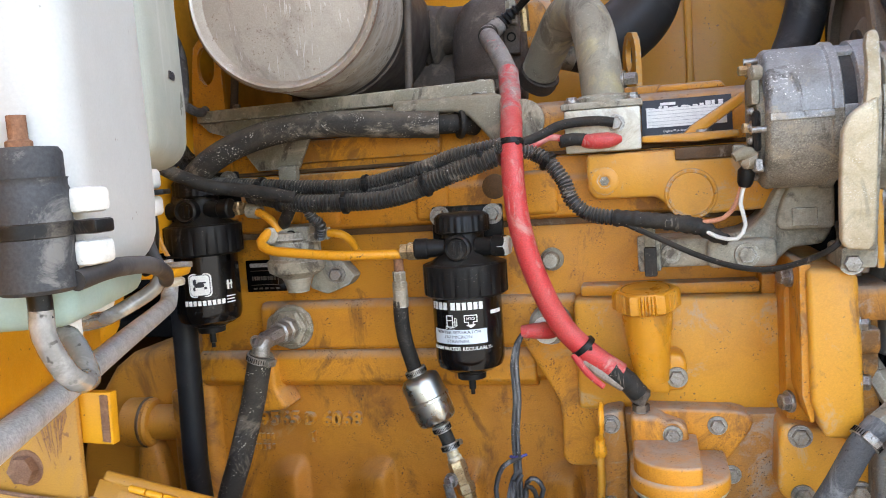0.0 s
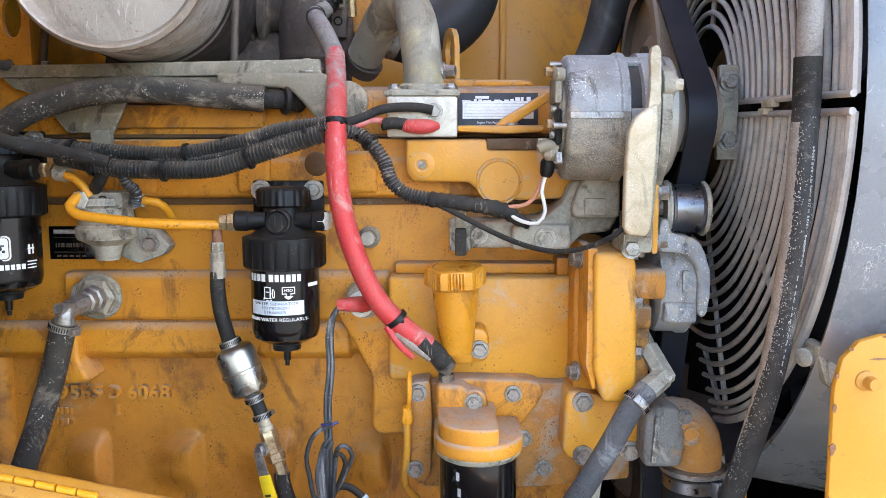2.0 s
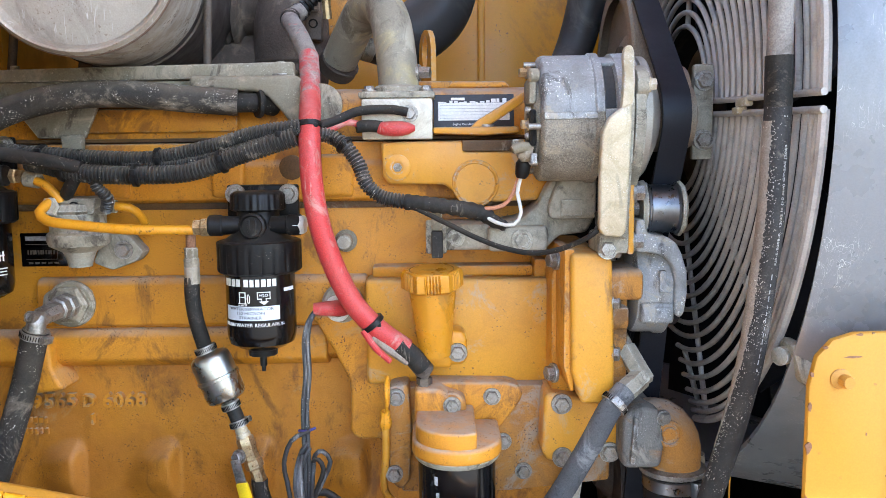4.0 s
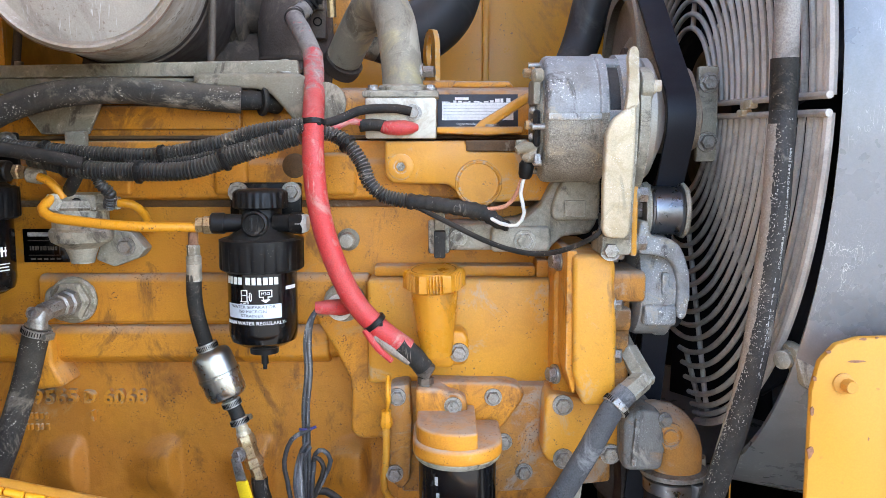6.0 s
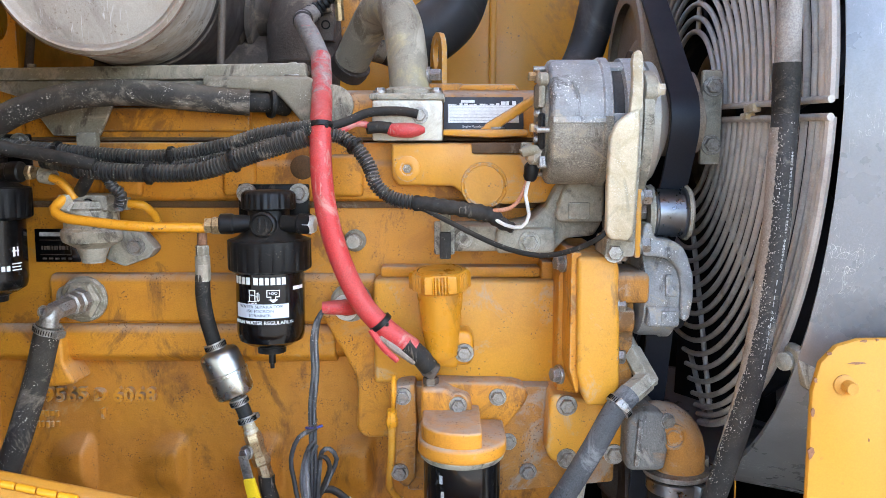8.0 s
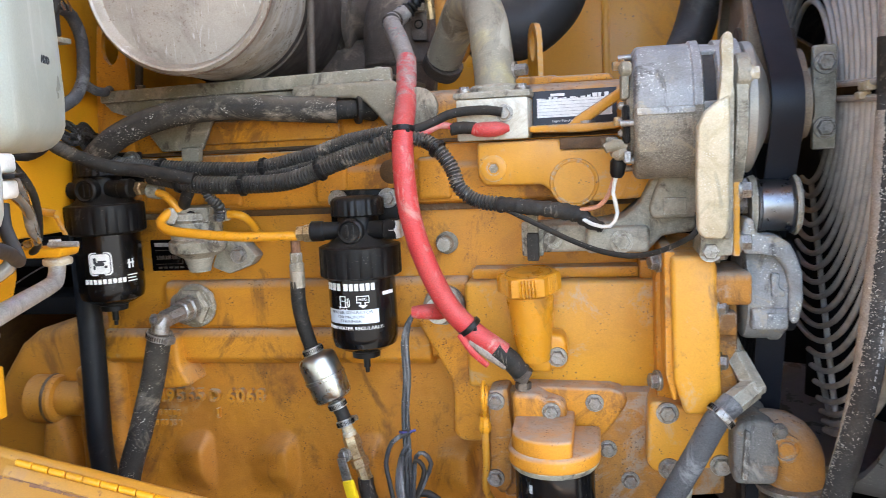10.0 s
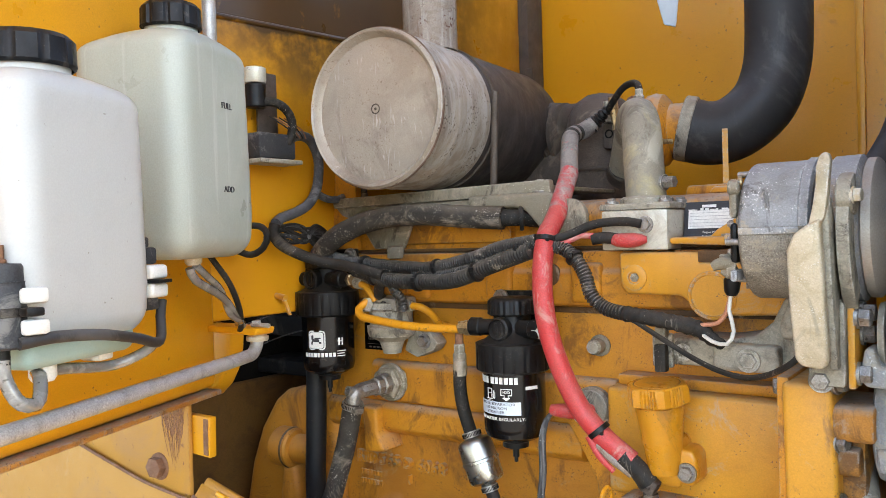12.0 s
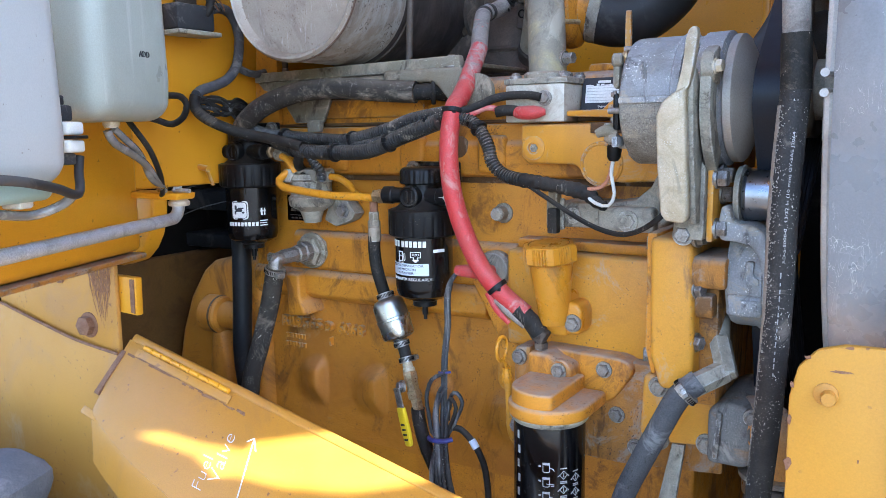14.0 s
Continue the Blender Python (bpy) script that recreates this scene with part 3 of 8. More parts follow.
def sheet(u0, u1, v0, v1, wrap, depth=0.0004, nu=8, nv=1):
    """A thin printed patch laid onto a surface by wrap."""
    bm = bmesh.new()
    layers = []
    for w in (0, depth):
        layers.append([[bm.verts.new(wrap(u0 + (u1 - u0) * i / nu, v0 + (v1 - v0) * j / nv, w)) for i in range(nu + 1)] for j in range(nv + 1)])
    for g in layers:
        for j in range(nv):
            for i in range(nu):
                bm.faces.new((g[j][i], g[j][i + 1], g[j + 1][i + 1], g[j + 1][i]))
    a, b = layers
    rim = [(0, i) for i in range(nu)] + [(j, nu) for j in range(nv)] + [(nv, i) for i in range(nu, 0, -1)] + [(j, 0) for j in range(nv, 0, -1)]
    for p, q in zip(rim, rim[1:] + rim[:1]):
        bm.faces.new((a[p[0]][p[1]], a[q[0]][q[1]], b[q[0]][q[1]], b[p[0]][p[1]]))
    bmesh.ops.recalc_face_normals(bm, faces=bm.faces)
    return bm


def drum(cx, cy, r, cz):
    """Wraps flat print round an upright cylinder, its middle toward the open side."""
    def wrap(u, v, w):
        a = u / r
        return cx + (r + w) * math.sin(a), cy - (r + w) * math.cos(a), cz + v
    return wrap


def slotted(outline, slot, hx, hz, y0, y1, n=40):
    """A plate in x and z with one upright slot cut through it."""
    def rim(a):
        d = Vector((math.cos(a), math.sin(a)))
        best = 9.0
        for p, q in zip(outline, outline[1:] + outline[:1]):
            p, q = Vector(p) - Vector(slot), Vector(q) - Vector(slot)
            e_ = q - p
            den = d.x * e_.y - d.y * e_.x
            if abs(den) > 1e-9:
                k = (p.x * e_.y - p.y * e_.x) / den
                m_ = (p.x * d.y - p.y * d.x) / den
                if k > 0 and -1e-6 <= m_ <= 1 + 1e-6:
                    best = min(best, k)
        return d * best
    corners = sorted({math.atan2(z - slot[1], x - slot[0]) % math.tau for x, z in outline} | {k * math.tau / n for k in range(n)})
    bm = bmesh.new()
    rows = []
    for a in corners:
        o_ = rim(a)
        i_ = Vector((hx * math.cos(a), hz * math.sin(a)))
        rows.append([bm.verts.new((slot[0] + v.x, y, slot[1] + v.y)) for v, y in ((o_, y0), (o_, y1), (i_, y1), (i_, y0))])
    for p, q in zip(rows, rows[1:] + rows[:1]):
        for k in range(4):
            bm.faces.new((p[k], p[(k + 1) % 4], q[(k + 1) % 4], q[k]))
    bmesh.ops.recalc_face_normals(bm, faces=bm.faces)
    return bm

# setting: ground, bay panels and unseen sun-blocking sheets overhead
ground = bmesh.new()
bmesh.ops.create_grid(ground, x_segments=40, y_segments=40, size=60)
solo("ground", ground, "ground", "dry gravel ground under the machine", "ground", kind="structure")
solo("panel_back", joined(box(-0.95, 1.3, 0.78, 0.8, 0.4, 2.32, 0.002), box(0.30, 0.315, 0.768, 0.78, 0.6, 2.3, 0.002)), "body",
     "yellow painted far side panel of the engine bay", "panel", kind="structure")
def slab(outline, z0, z1, bev=0.003, seg=2):
    """A level sheet with its outline in x and y."""
    bm = prism(outline, z0, z1, bev, seg)
    for v in bm.verts:
        v.co = Vector((v.co.x, v.co.z, v.co.y))
    bmesh.ops.recalc_face_normals(bm, faces=bm.faces)
    return bm


# added out of view: two sheets whose gap cuts the sun patch below
shade_sheet = [(-0.6, 0.95), (-0.6, -1.3675), (1.3162, -1.3665), (1.3824, -1.345), (1.4524, -1.3433), (1.5221, -1.3339), (1.518, -1.3225), (1.57, -1.2992), (1.5984, -1.287), (1.645, -1.25), (1.78, -1.245), (1.83, -1.27), (1.95, -1.285), (3.2, -1.30), (3.2, 0.95)]
shade_strip = [(-0.6, -1.34), (1.28, -1.345), (1.318, -1.369), (1.4714, -1.3641), (1.5294, -1.3809), (1.5531, -1.371), (1.6247, -1.3649), (1.71, -1.345), (1.77, -1.315), (1.82, -1.28), (1.82, -1.80), (-0.6, -1.80)]
solo("hood", joined(slab(shade_sheet, 3.60, 3.63, 0.0003), slab(shade_strip, 3.605, 3.625, 0.0003), *[rod((x, 0.77, 2.28), (x, 0.02, 3.61), 0.014, 12) for x in (-0.5, 1.2)]), "body",
     "unseen yellow sheets added high overhead to shape the sunlight", "hood", kind="structure")
# parts that close the bay; their near-black colour holds the shade
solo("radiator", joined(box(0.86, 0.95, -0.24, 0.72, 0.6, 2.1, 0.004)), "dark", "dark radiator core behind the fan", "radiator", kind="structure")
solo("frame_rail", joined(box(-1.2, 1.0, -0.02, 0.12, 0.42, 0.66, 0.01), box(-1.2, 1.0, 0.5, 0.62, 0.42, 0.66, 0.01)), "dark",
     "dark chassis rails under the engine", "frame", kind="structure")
solo("belly_plate", box(-1.2, 0.95, -0.2, 0.75, 0.38, 0.41, 0.003), "dark", "near-black belly plate under the engine", "plate", kind="structure")

solo("bulkhead", joined(box(-1.0, -0.74, -0.27, 0.8, 0.41, 2.3, 0.01), box(-0.735, -0.56, 0.45, 0.77, 0.41, 2.3, 0.01)), "dark", "bulkhead closing the bay behind the wall, painted shade-black", "wall", kind="structure")

# casing and frame wall carry their shade in the brown colour
gearbox = thing("transmission_case", "transmission casing deep behind the filters, shade painted in as brown", "engine part")
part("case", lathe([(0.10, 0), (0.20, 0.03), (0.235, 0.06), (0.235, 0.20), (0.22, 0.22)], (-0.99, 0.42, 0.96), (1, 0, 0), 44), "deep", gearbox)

solo("inner_frame", box(-0.738, -0.715, -0.2, 0.449, 0.55, 1.16, 0.008), "deep", "frame wall behind the flywheel housing, shade painted in as brown", "frame", kind="structure")
solo("front_frame", joined(box(0.56, 0.62, 0.62, 0.76, 0.41, 2.3, 0.006), box(0.40, 0.86, 0.72, 0.765, 0.41, 1.40, 0.006)), "dark", "frame closing the bay behind the fan, painted shade-black", "frame", kind="structure")

# engine block
engine = thing("engine_block", "orange-yellow painted cast iron diesel engine block", "engine")
part("side_wall", along_x([(0.075, 0.62), (0.075, 1.12), (0.05, 1.13), (0.05, 1.335), (0.45, 1.335), (0.45, 0.62)], -0.43, 0.372, 0.006), "engine", engine)
part("upper_rail", along_x([(0.034, 1.176), (0.034, 1.232), (0.040, 1.240), (0.07, 1.242), (0.07, 1.168)], -0.322, 0.116, 0.004, 3), "engine", engine)
part("middle_rail", along_x([(0.052, 1.118), (0.040, 1.128), (0.040, 1.160), (0.046, 1.17), (0.08, 1.172), (0.08, 1.11)], -0.43, 0.06, 0.004, 3), "engine", engine)
part("gallery_panel", box(0.116, 0.360, 0.004, 0.07, 1.100, 1.2385, 0.006, 3), "cover", engine)
part("gallery_cap", box(0.124, 0.335, 0.022, 0.07, 1.2385, 1.2535, 0.004), "engine", engine)
part("gallery_lug", box(0.335, 0.352, 0.016, 0.06, 1.235, 1.262, 0.004), "engine", engine)
part("gallery_flange", prism([(0.35, 1.10), (0.382, 1.10), (0.382, 1.275), (0.362, 1.275), (0.35, 1.25)], -0.04, 0.06, 0.004), "engine", engine)
part("slanted_boss", prism([(0.045, 1.19), (0.058, 1.165), (0.072, 1.142), (0.091, 1.104), (0.093, 1.08), (0.091, 1.036), (0.095, 1.026), (0.104, 1.021), (0.155, 1.022), (0.155, 1.19)], 0.018, 0.09, 0.014, 4), "engine", engine)
part("corner_rib", joined(prism([(-0.335, 1.165), (-0.305, 1.165), (-0.303, 1.12), (-0.288, 1.092), (-0.332, 1.086)], 0.022, 0.08, 0.006, 3)), "engine", engine)


def jacket(x0, x1, z0, z1, y):
    """The cast water jacket: a row of swells, each rising slowly and dropping off at its far side, on an uneven skin."""
    nx, nz = 220, 70
    bm = bmesh.new()
    rows = []
    for j in range(nz + 1):
        z = z0 + (z1 - z0) * j / nz
        row = []
        for i in range(nx + 1):
            x = x0 + (x1 - x0) * i / nx
            u = ((x + 0.414) / 0.133) % 1.0
            rise = min(1.0, max(0.0, (u - 0.30) / 0.52))
            fall = min(1.0, max(0.0, (0.97 - u) / 0.13))
            top = 1.012 - 0.10 * (u - 0.86) ** 2
            fade = min(1.0, max(0.0, (top - z) / 0.032)) * min(1.0, max(0.0, (z - 0.908) / 0.045))
            h = 0.021 * rise * rise * (3 - 2 * rise) * fall * fall * (3 - 2 * fall) * fade * fade * (3 - 2 * fade)
            skin = 0.0011 * noise.noise(Vector((x * 28, 0.0, z * 28))) + 0.0005 * noise.noise(Vector((x * 95, 4.0, z * 95)))
            row.append(bm.verts.new((x, y - h - skin, z)))
        rows.append(row)
    for p, q in zip(rows, rows[1:]):
        for i in range(nx):
            bm.faces.new((p[i], p[i + 1], q[i + 1], q[i]))
    back = [bm.verts.new((v.co.x, y + 0.004, v.co.z)) for v in (rows[0][0], rows[0][-1], rows[-1][-1], rows[-1][0])]
    bm.faces.new(back)
    bmesh.ops.recalc_face_normals(bm, faces=bm.faces)
    return bm


part("water_jacket", jacket(-0.428, 0.15, 0.86, 1.119, 0.0725), "jacket", engine)
part("flywheel_housing", prism([(-0.42, 1.185), (-0.50, 1.178), (-0.555, 1.166), (-0.585, 1.145), (-0.625, 1.09), (-0.655, 1.02), (-0.675, 0.94), (-0.69, 0.84), (-0.69, 0.66), (-0.42, 0.66)], 0.05, 0.4, 0.02, 4), "jacket", engine)
part("housing_bell", lathe([(0.285, 0.0), (0.30, 0.012), (0.30, 0.05), (0.27, 0.085), (0.20, 0.10)], (-0.545, 0.33, 0.885), (1, 0, 0), 56), "jacket", engine)
part("round_cover", lathe([(0.030, 0), (0.036, 0.003), (0.036, 0.040), (0.033, 0.044), (0.026, 0.046), (0.026, 0.10)], (-0.553, 0.038, 1.066), (1, 0.03, 0), 40), "jacket", engine)
part("cover_groove", lathe([(0.0365, 0), (0.0372, 0.001), (0.0372, 0.004), (0.0365, 0.005)], (-0.523, 0.039, 1.066), (1, 0.03, 0), 40), "grime", engine, "dark seam round the cover")
part("housing_web", prism([(-0.535, 1.04), (-0.505, 1.04), (-0.49, 0.98), (-0.49, 0.7), (-0.545, 0.7), (-0.545, 0.98)], 0.022, 0.09, 0.012, 3), "jacket", engine)
part("housing_web", prism([(-0.468, 1.12), (-0.45, 1.12), (-0.445, 0.7), (-0.47, 0.7)], 0.016, 0.09, 0.008, 3), "jacket", engine)
for ch, x in zip("R1195656068", (-0.378, -0.3665, -0.358, -0.346, -0.330, -0.3145, -0.299, -0.249, -0.2337, -0.2184, -0.203)):
    part("cast_digit", lettering(ch, 0.027, lambda u, v, w, x=x: (x + u * 1.05, 0.0672 - 9 * w, 1.064 + v), 0.0009), "engine", engine)
part("cast_letter", lettering("D", 0.024, lambda u, v, w: (-0.275 + u, 0.0672 - 9 * w, 1.064 + v), 0.0005), "engine", engine, "raised cast letter")
part("cast_letter", lettering("1", 0.020, lambda u, v, w: (-0.272 + u, 0.0672 - 9 * w, 1.037 + v), 0.0005), "engine", engine)
for i in range(2):
    for j in range(7):
        part("cast_mark", box(-0.385 + 0.0072 * j, -0.3805 + 0.0072 * j + 0.001 * ((i + j) % 2), 0.0685, 0.075, 1.031 - 0.016 * i + 0.001 * (j % 2), 1.0405 - 0.016 * i, 0.0012), "engine", engine)

# cylinder head and covers
head = thing("cylinder_head", "orange cylinder head with oily seams and dust", "engine part")
part("head_casting", along_x([(0.03, 1.342), (0.03, 1.385), (0.036, 1.392), (0.036, 1.416), (0.40, 1.416), (0.40, 1.338), (0.042, 1.338)], -0.41, 0.372, 0.003), "engine", head)
part("gasket_edge", box(-0.41, 0.36, 0.046, 0.40, 1.329, 1.340, 0.001), "grime", head, "dark head gasket edge")
for x in (-0.36, -0.21, -0.06, 0.08):
    part("head_bolt_boss", box(x - 0.022, x + 0.022, 0.022, 0.05, 1.345, 1.40, 0.006, 3), "engine", head)
part("port", lathe([(0.016, 0), (0.016, 0.01), (0.012, 0.012)], (0.022, 0.04, 1.383), (0, -1, 0), 24), "grime", head, "dark cast port")
cover = thing("valve_cover", "orange painted valve cover along the engine top", "engine part")
part("cover_shell", along_x([(0.055, 1.419), (0.062, 1.468), (0.072, 1.482), (0.10, 1.488), (0.36, 1.488), (0.38, 1.419)], -0.40, 0.375, 0.005, 3), "engine", cover)
part("cover_lip", along_x([(0.046, 1.4175), (0.046, 1.4225), (0.09, 1.4225), (0.09, 1.4175)], -0.405, 0.376, 0.001), "grime", cover, "oily cover seam")
part("raised_panel", box(-0.27, -0.05, 0.048, 0.07, 1.430, 1.462, 0.005), "engine", cover)
part("top_plate", prism([(0.225, 1.488), (0.312, 1.488), (0.305, 1.497), (0.232, 1.497)], 0.10, 0.24, 0.003), "engine", cover)
part("lifting_eye", turned(slotted([(-0.034, -0.016), (0.034, -0.016), (0.034, 0.046), (0.029, 0.062), (0.018, 0.073), (0.0, 0.077), (-0.018, 0.073), (-0.029, 0.062), (-0.034, 0.046)], (0.0, 0.043), 0.016, 0.024, -0.004, 0.004), Matrix.Translation((0.1965, 0.273, 1.515)) @ pose(0, 0, 0, 0, 0, 107)), "cover", cover, "yellow slotted steel lifting eye")
part("eye_pad", prism([(0.172, 1.488), (0.238, 1.488), (0.234, 1.503), (0.176, 1.503)], 0.16, 0.315, 0.003), "engine", cover)

# mounting plate in front of the head
plate = thing("mount_casting", "clean yellow casting with a plugged hole beside the alternator", "engine part")
part("casting_face", prism([(0.141, 1.414), (0.243, 1.414), (0.246, 1.401), (0.362, 1.400), (0.362, 1.340), (0.285, 1.337), (0.240, 1.343), (0.220, 1.360), (0.150, 1.361), (0.141, 1.372)],
                           0.0, 0.05, 0.004, 3), "cover", plate)
part("hole_boss", lathe([(0.0165, 0), (0.0165, 0.002), (0.015, 0.003), (0.0075, 0.003), (0.0075, -0.002)], (0.161, 0.0, 1.382), (0, -1, 0), 32, caps=False), "cover", plate)
part("hex_plug", lathe([(0.006, 0.0), (0.006, 0.0012), (0.0035, 0.0012), (0.003, 0.0005)], (0.161, 0.0, 1.382), (0, -1, 0), 6), "tray", plate, "grey recessed hex plug")
part("core_plug", lathe([(0.027, 0), (0.027, 0.0012), (0.0255, 0.002), (0.0245, 0.0008), (0.0, 0.0008)], (0.259, 0.0, 1.361), (0, -1, 0), 40, caps=False), "cover", plate)
part("plug_ring", lathe([(0.0262, 0), (0.0275, 0.0016), (0.0288, 0.0016), (0.030, 0)], (0.259, 0.0, 1.361), (0, -1, 0), 44, caps=False), "cover", plate)
# dark strip for the recess: oil and its shadow in one colour
part("shadow_gap", box(0.243, 0.31, -0.0005, 0.01, 1.4015, 1.415, 0.001), "grime", plate, "oily recess above the plug with its shadow painted in")
part("upper_flange", prism([(0.206, 1.424), (0.27, 1.421), (0.315, 1.424), (0.315, 1.432), (0.206, 1.432)], 0.005, 0.06, 0.003), "cover", plate)
part("strut", prism([(0.250, 1.428), (0.27, 1.428), (0.322, 1.462), (0.325, 1.476), (0.318, 1.474), (0.262, 1.440)], 0.012, 0.028, 0.003), "cover", plate)
part("bolt", bolt((0.275, 0.02, 1.433), (0, 0, 1), 0.008, 0.008), "steel", plate)

info = thing("information_plate", "black data plate with a scuffed white text field", "sign")
w = lambda u, v, q: (0.260 + u, 0.0575 + 0.2 * v - q, 1.452 + v)
part("backing", sheet(-0.053, 0.053, -0.024, 0.024, w, 0.0015), "ink", info)
part("text_field", sheet(-0.047, 0.047, -0.010, 0.013, lambda u, v, q: w(u, v, q + 0.0016), 0.0004), "print_white", info, "white field of small print")
for i in range(5):
    part("text_line", sheet(-0.045, 0.040 - 0.006 * (i % 3), 0.0100 - 0.0042 * i, 0.0095 - 0.0042 * i, lambda u, v, q: w(u, v, q + 0.0021), 0.0002), "faint", info)
rng = random.Random(8)
for i in range(13):
    a = -0.048 + 0.0070 * i + 0.002 * rng.random()
    part("label_remains", sheet(a, a + 0.003 + 0.005 * rng.random(), 0.0132, 0.0142 + 0.0026 * rng.random() * (i % 3 != 1) + 0.004 * (i > 9), lambda u, v, q: w(u, v, q + 0.0016), 0.0003, 2), "print_white", info)
part("text_line", sheet(-0.030, -0.012, 0.0165, 0.020, lambda u, v, q: w(u, v, q + 0.0016), 0.0003), "print_white", info)
part("plate_text", lettering("Engine Manufacturing", 0.0042, lambda u, v, q: w(u - 0.010, v - 0.0150, q * 0.3 + 0.0016)), "print_white", info)
part("plate_text", lettering("Service and Parts Call", 0.0042, lambda u, v, q: w(u - 0.010, v - 0.0200, q * 0.3 + 0.0016)), "print_white", info)

# thermostat housing and coolant pipe
therm = thing("thermostat_housing", "pale machined aluminium thermostat housing bolted to the engine", "engine part")
part("housing", box(0.117, 0.206, 0.0, 0.085, 1.417, 1.468, 0.003), "clean", therm)
part("flange", prism([(0.113, 1.4685), (0.209, 1.4685), (0.209, 1.477), (0.113, 1.477)], 0.002, 0.083, 0.003), "cast", therm)
part("bolt", bolt((0.177, 0.0, 1.449), (0, -1, 0), 0.008, 0.007), "steel", therm)
for p in ((0.126, 0.015), (0.198, 0.015), (0.126, 0.07), (0.198, 0.07)):
    part("bolt", bolt((p[0], p[1], 1.4785), (0, 0, 1), 0.0065, 0.006), "steel", therm)
cpipe = thing("coolant_pipe", "dull aluminium elbow pipe with yellow overspray", "pipe")
part("pipe", tube([(0.163, 0.042, 1.474), (0.160, 0.044, 1.52), (0.152, 0.058, 1.570), (0.137, 0.085, 1.596), (0.115, 0.125, 1.60), (0.092, 0.165, 1.575), (0.068, 0.20, 1.54)], 0.0262, 24), "pipe", cpipe)
part("collar", lathe([(0.034, 0), (0.034, 0.006), (0.030, 0.009)], (0.163, 0.042, 1.477), (0, 0, 1), 32), "cast", cpipe)
part("plug", bolt((0.188, 0.040, 1.503), (1, -0.25, 0), 0.008, 0.016), "steel", cpipe)
part("top_fitting", joined(lathe([(0.008, 0), (0.008, 0.012), (0.006, 0.014), (0.006, 0.022)], (0.127, 0.112, 1.618), (0, 0.1, 1), 8)), "cast", cpipe)
part("hose_band", lathe([(0.0285, -0.010), (0.030, -0.008), (0.0285, -0.003), (0.030, 0.002), (0.0285, 0.010)], (0.064, 0.207, 1.532), (-0.5, 0.6, -0.6), 28), "sooty", cpipe, "black hose end on the pipe")

# fuel filters
def fuel_filter(cx, cy, cz, label, r=0.043):
    f = thing("fuel_filter", label, "fuel filter", "fuel filters")
    part("bowl", lathe([(0.0, -0.094), (0.030, -0.094), (r - 0.003, -0.088), (r - 0.001, -0.082), (r, -0.075), (r, 0.004)], (cx, cy, cz), seg=48), "gloss", f)
    ring = lathe([(r + 0.004, 0.0), (r + 0.007, 0.003), (r + 0.0075, 0.005), (r + 0.0075, 0.030), (r + 0.009, 0.034), (r + 0.009, 0.039), (r + 0.004, 0.041)], (cx, cy, cz), seg=120,
                 teeth=lambda row, i: 0.0016 * (i % 6 < 5) * (row in (1, 2, 3)))
    part("lock_ring", ring, "plastic", f, "ribbed black lock ring")
    part("filter_head", lathe([(r + 0.002, 0.040), (r - 0.008, 0.047), (r - 0.014, 0.056), (0.026, 0.062), (0.026, 0.078), (0.030, 0.080)], (cx, cy, cz), seg=40), "plastic", f)
    cap = lathe([(0.031, 0.077), (0.033, 0.079), (0.0328, 0.081), (0.0325, 0.096), (0.0315, 0.099), (0.028, 0.101), (0.010, 0.102)], (cx, cy, cz), seg=96,
                teeth=lambda row, i: 0.0012 * (i % 4 < 2) * (row in (1, 2, 3)))
    part("top_cap", cap, "plastic", f)
    hub = lathe([(0.016, 0), (0.016, 0.012), (0.0135, 0.014), (0.0115, 0.010), (0.0, 0.010)], (cx, cy - 0.026, cz + 0.060), (0, -1, 0), 28, caps=False)
    part("sensor_port", joined(hub, block((cx - 0.004, cy - 0.0365, cz + 0.060), (0.003, 0.003, 0.016), 0.0008), block((cx + 0.004, cy - 0.0365, cz + 0.060), (0.003, 0.003, 0.016), 0.0008)), "plastic", f)
    for s in (-1, 1):
        part("side_port", lathe([(0.011, 0.020), (0.0115, 0.04), (0.013, 0.042), (0.013, 0.056), (0.011, 0.058)], (cx, cy - 0.012, cz + 0.060), (s, -0.12, 0), 24), "plastic", f)
    part("drain_boss", lathe([(0.006, -0.108), (0.018, -0.106), (0.0185, -0.099), (0.022, -0.097), (0.022, -0.092)], (cx, cy, cz), seg=28), "plastic", f)
    part("drain_stem", joined(rod((cx, cy, cz - 0.106), (cx, cy, cz - 0.121), 0.0045), rod((cx, cy, cz - 0.1215), (cx, cy, cz - 0.128), 0.0028)), "plastic", f)
    return f


f2 = fuel_filter(-0.013, -0.016, 1.254, "gloss black water separator fuel filter with white print")
f1 = fuel_filter(-0.372, -0.012, 1.318, "gloss black fuel filter with a white square emblem")
for f, x, z in ((f2, -0.013, 1.254), (f1, -0.372, 1.318)):
    part("mount_bracket", joined(box(x - 0.046, x + 0.046, 0.012, 0.02, z + 0.06, z + 0.108, 0.003), box(x - 0.014, x + 0.014, 0.0, 0.04, z + 0.045, z + 0.10, 0.003)), "plastic", f)
    for s in (-1, 1):
        part("bracket_bolt", bolt((x + s * 0.034, 0.010, z + 0.096), (0, -1, 0), 0.009, 0.008, 1.45), "steel", f)
part("outlet_nut", lathe([(0.0115, 0), (0.0128, 0.002), (0.0128, 0.012), (0.010, 0.015)], (0.034, -0.034, 1.314), (1, -0.12, 0), 6), "white", f2, "pale plug on the side port")
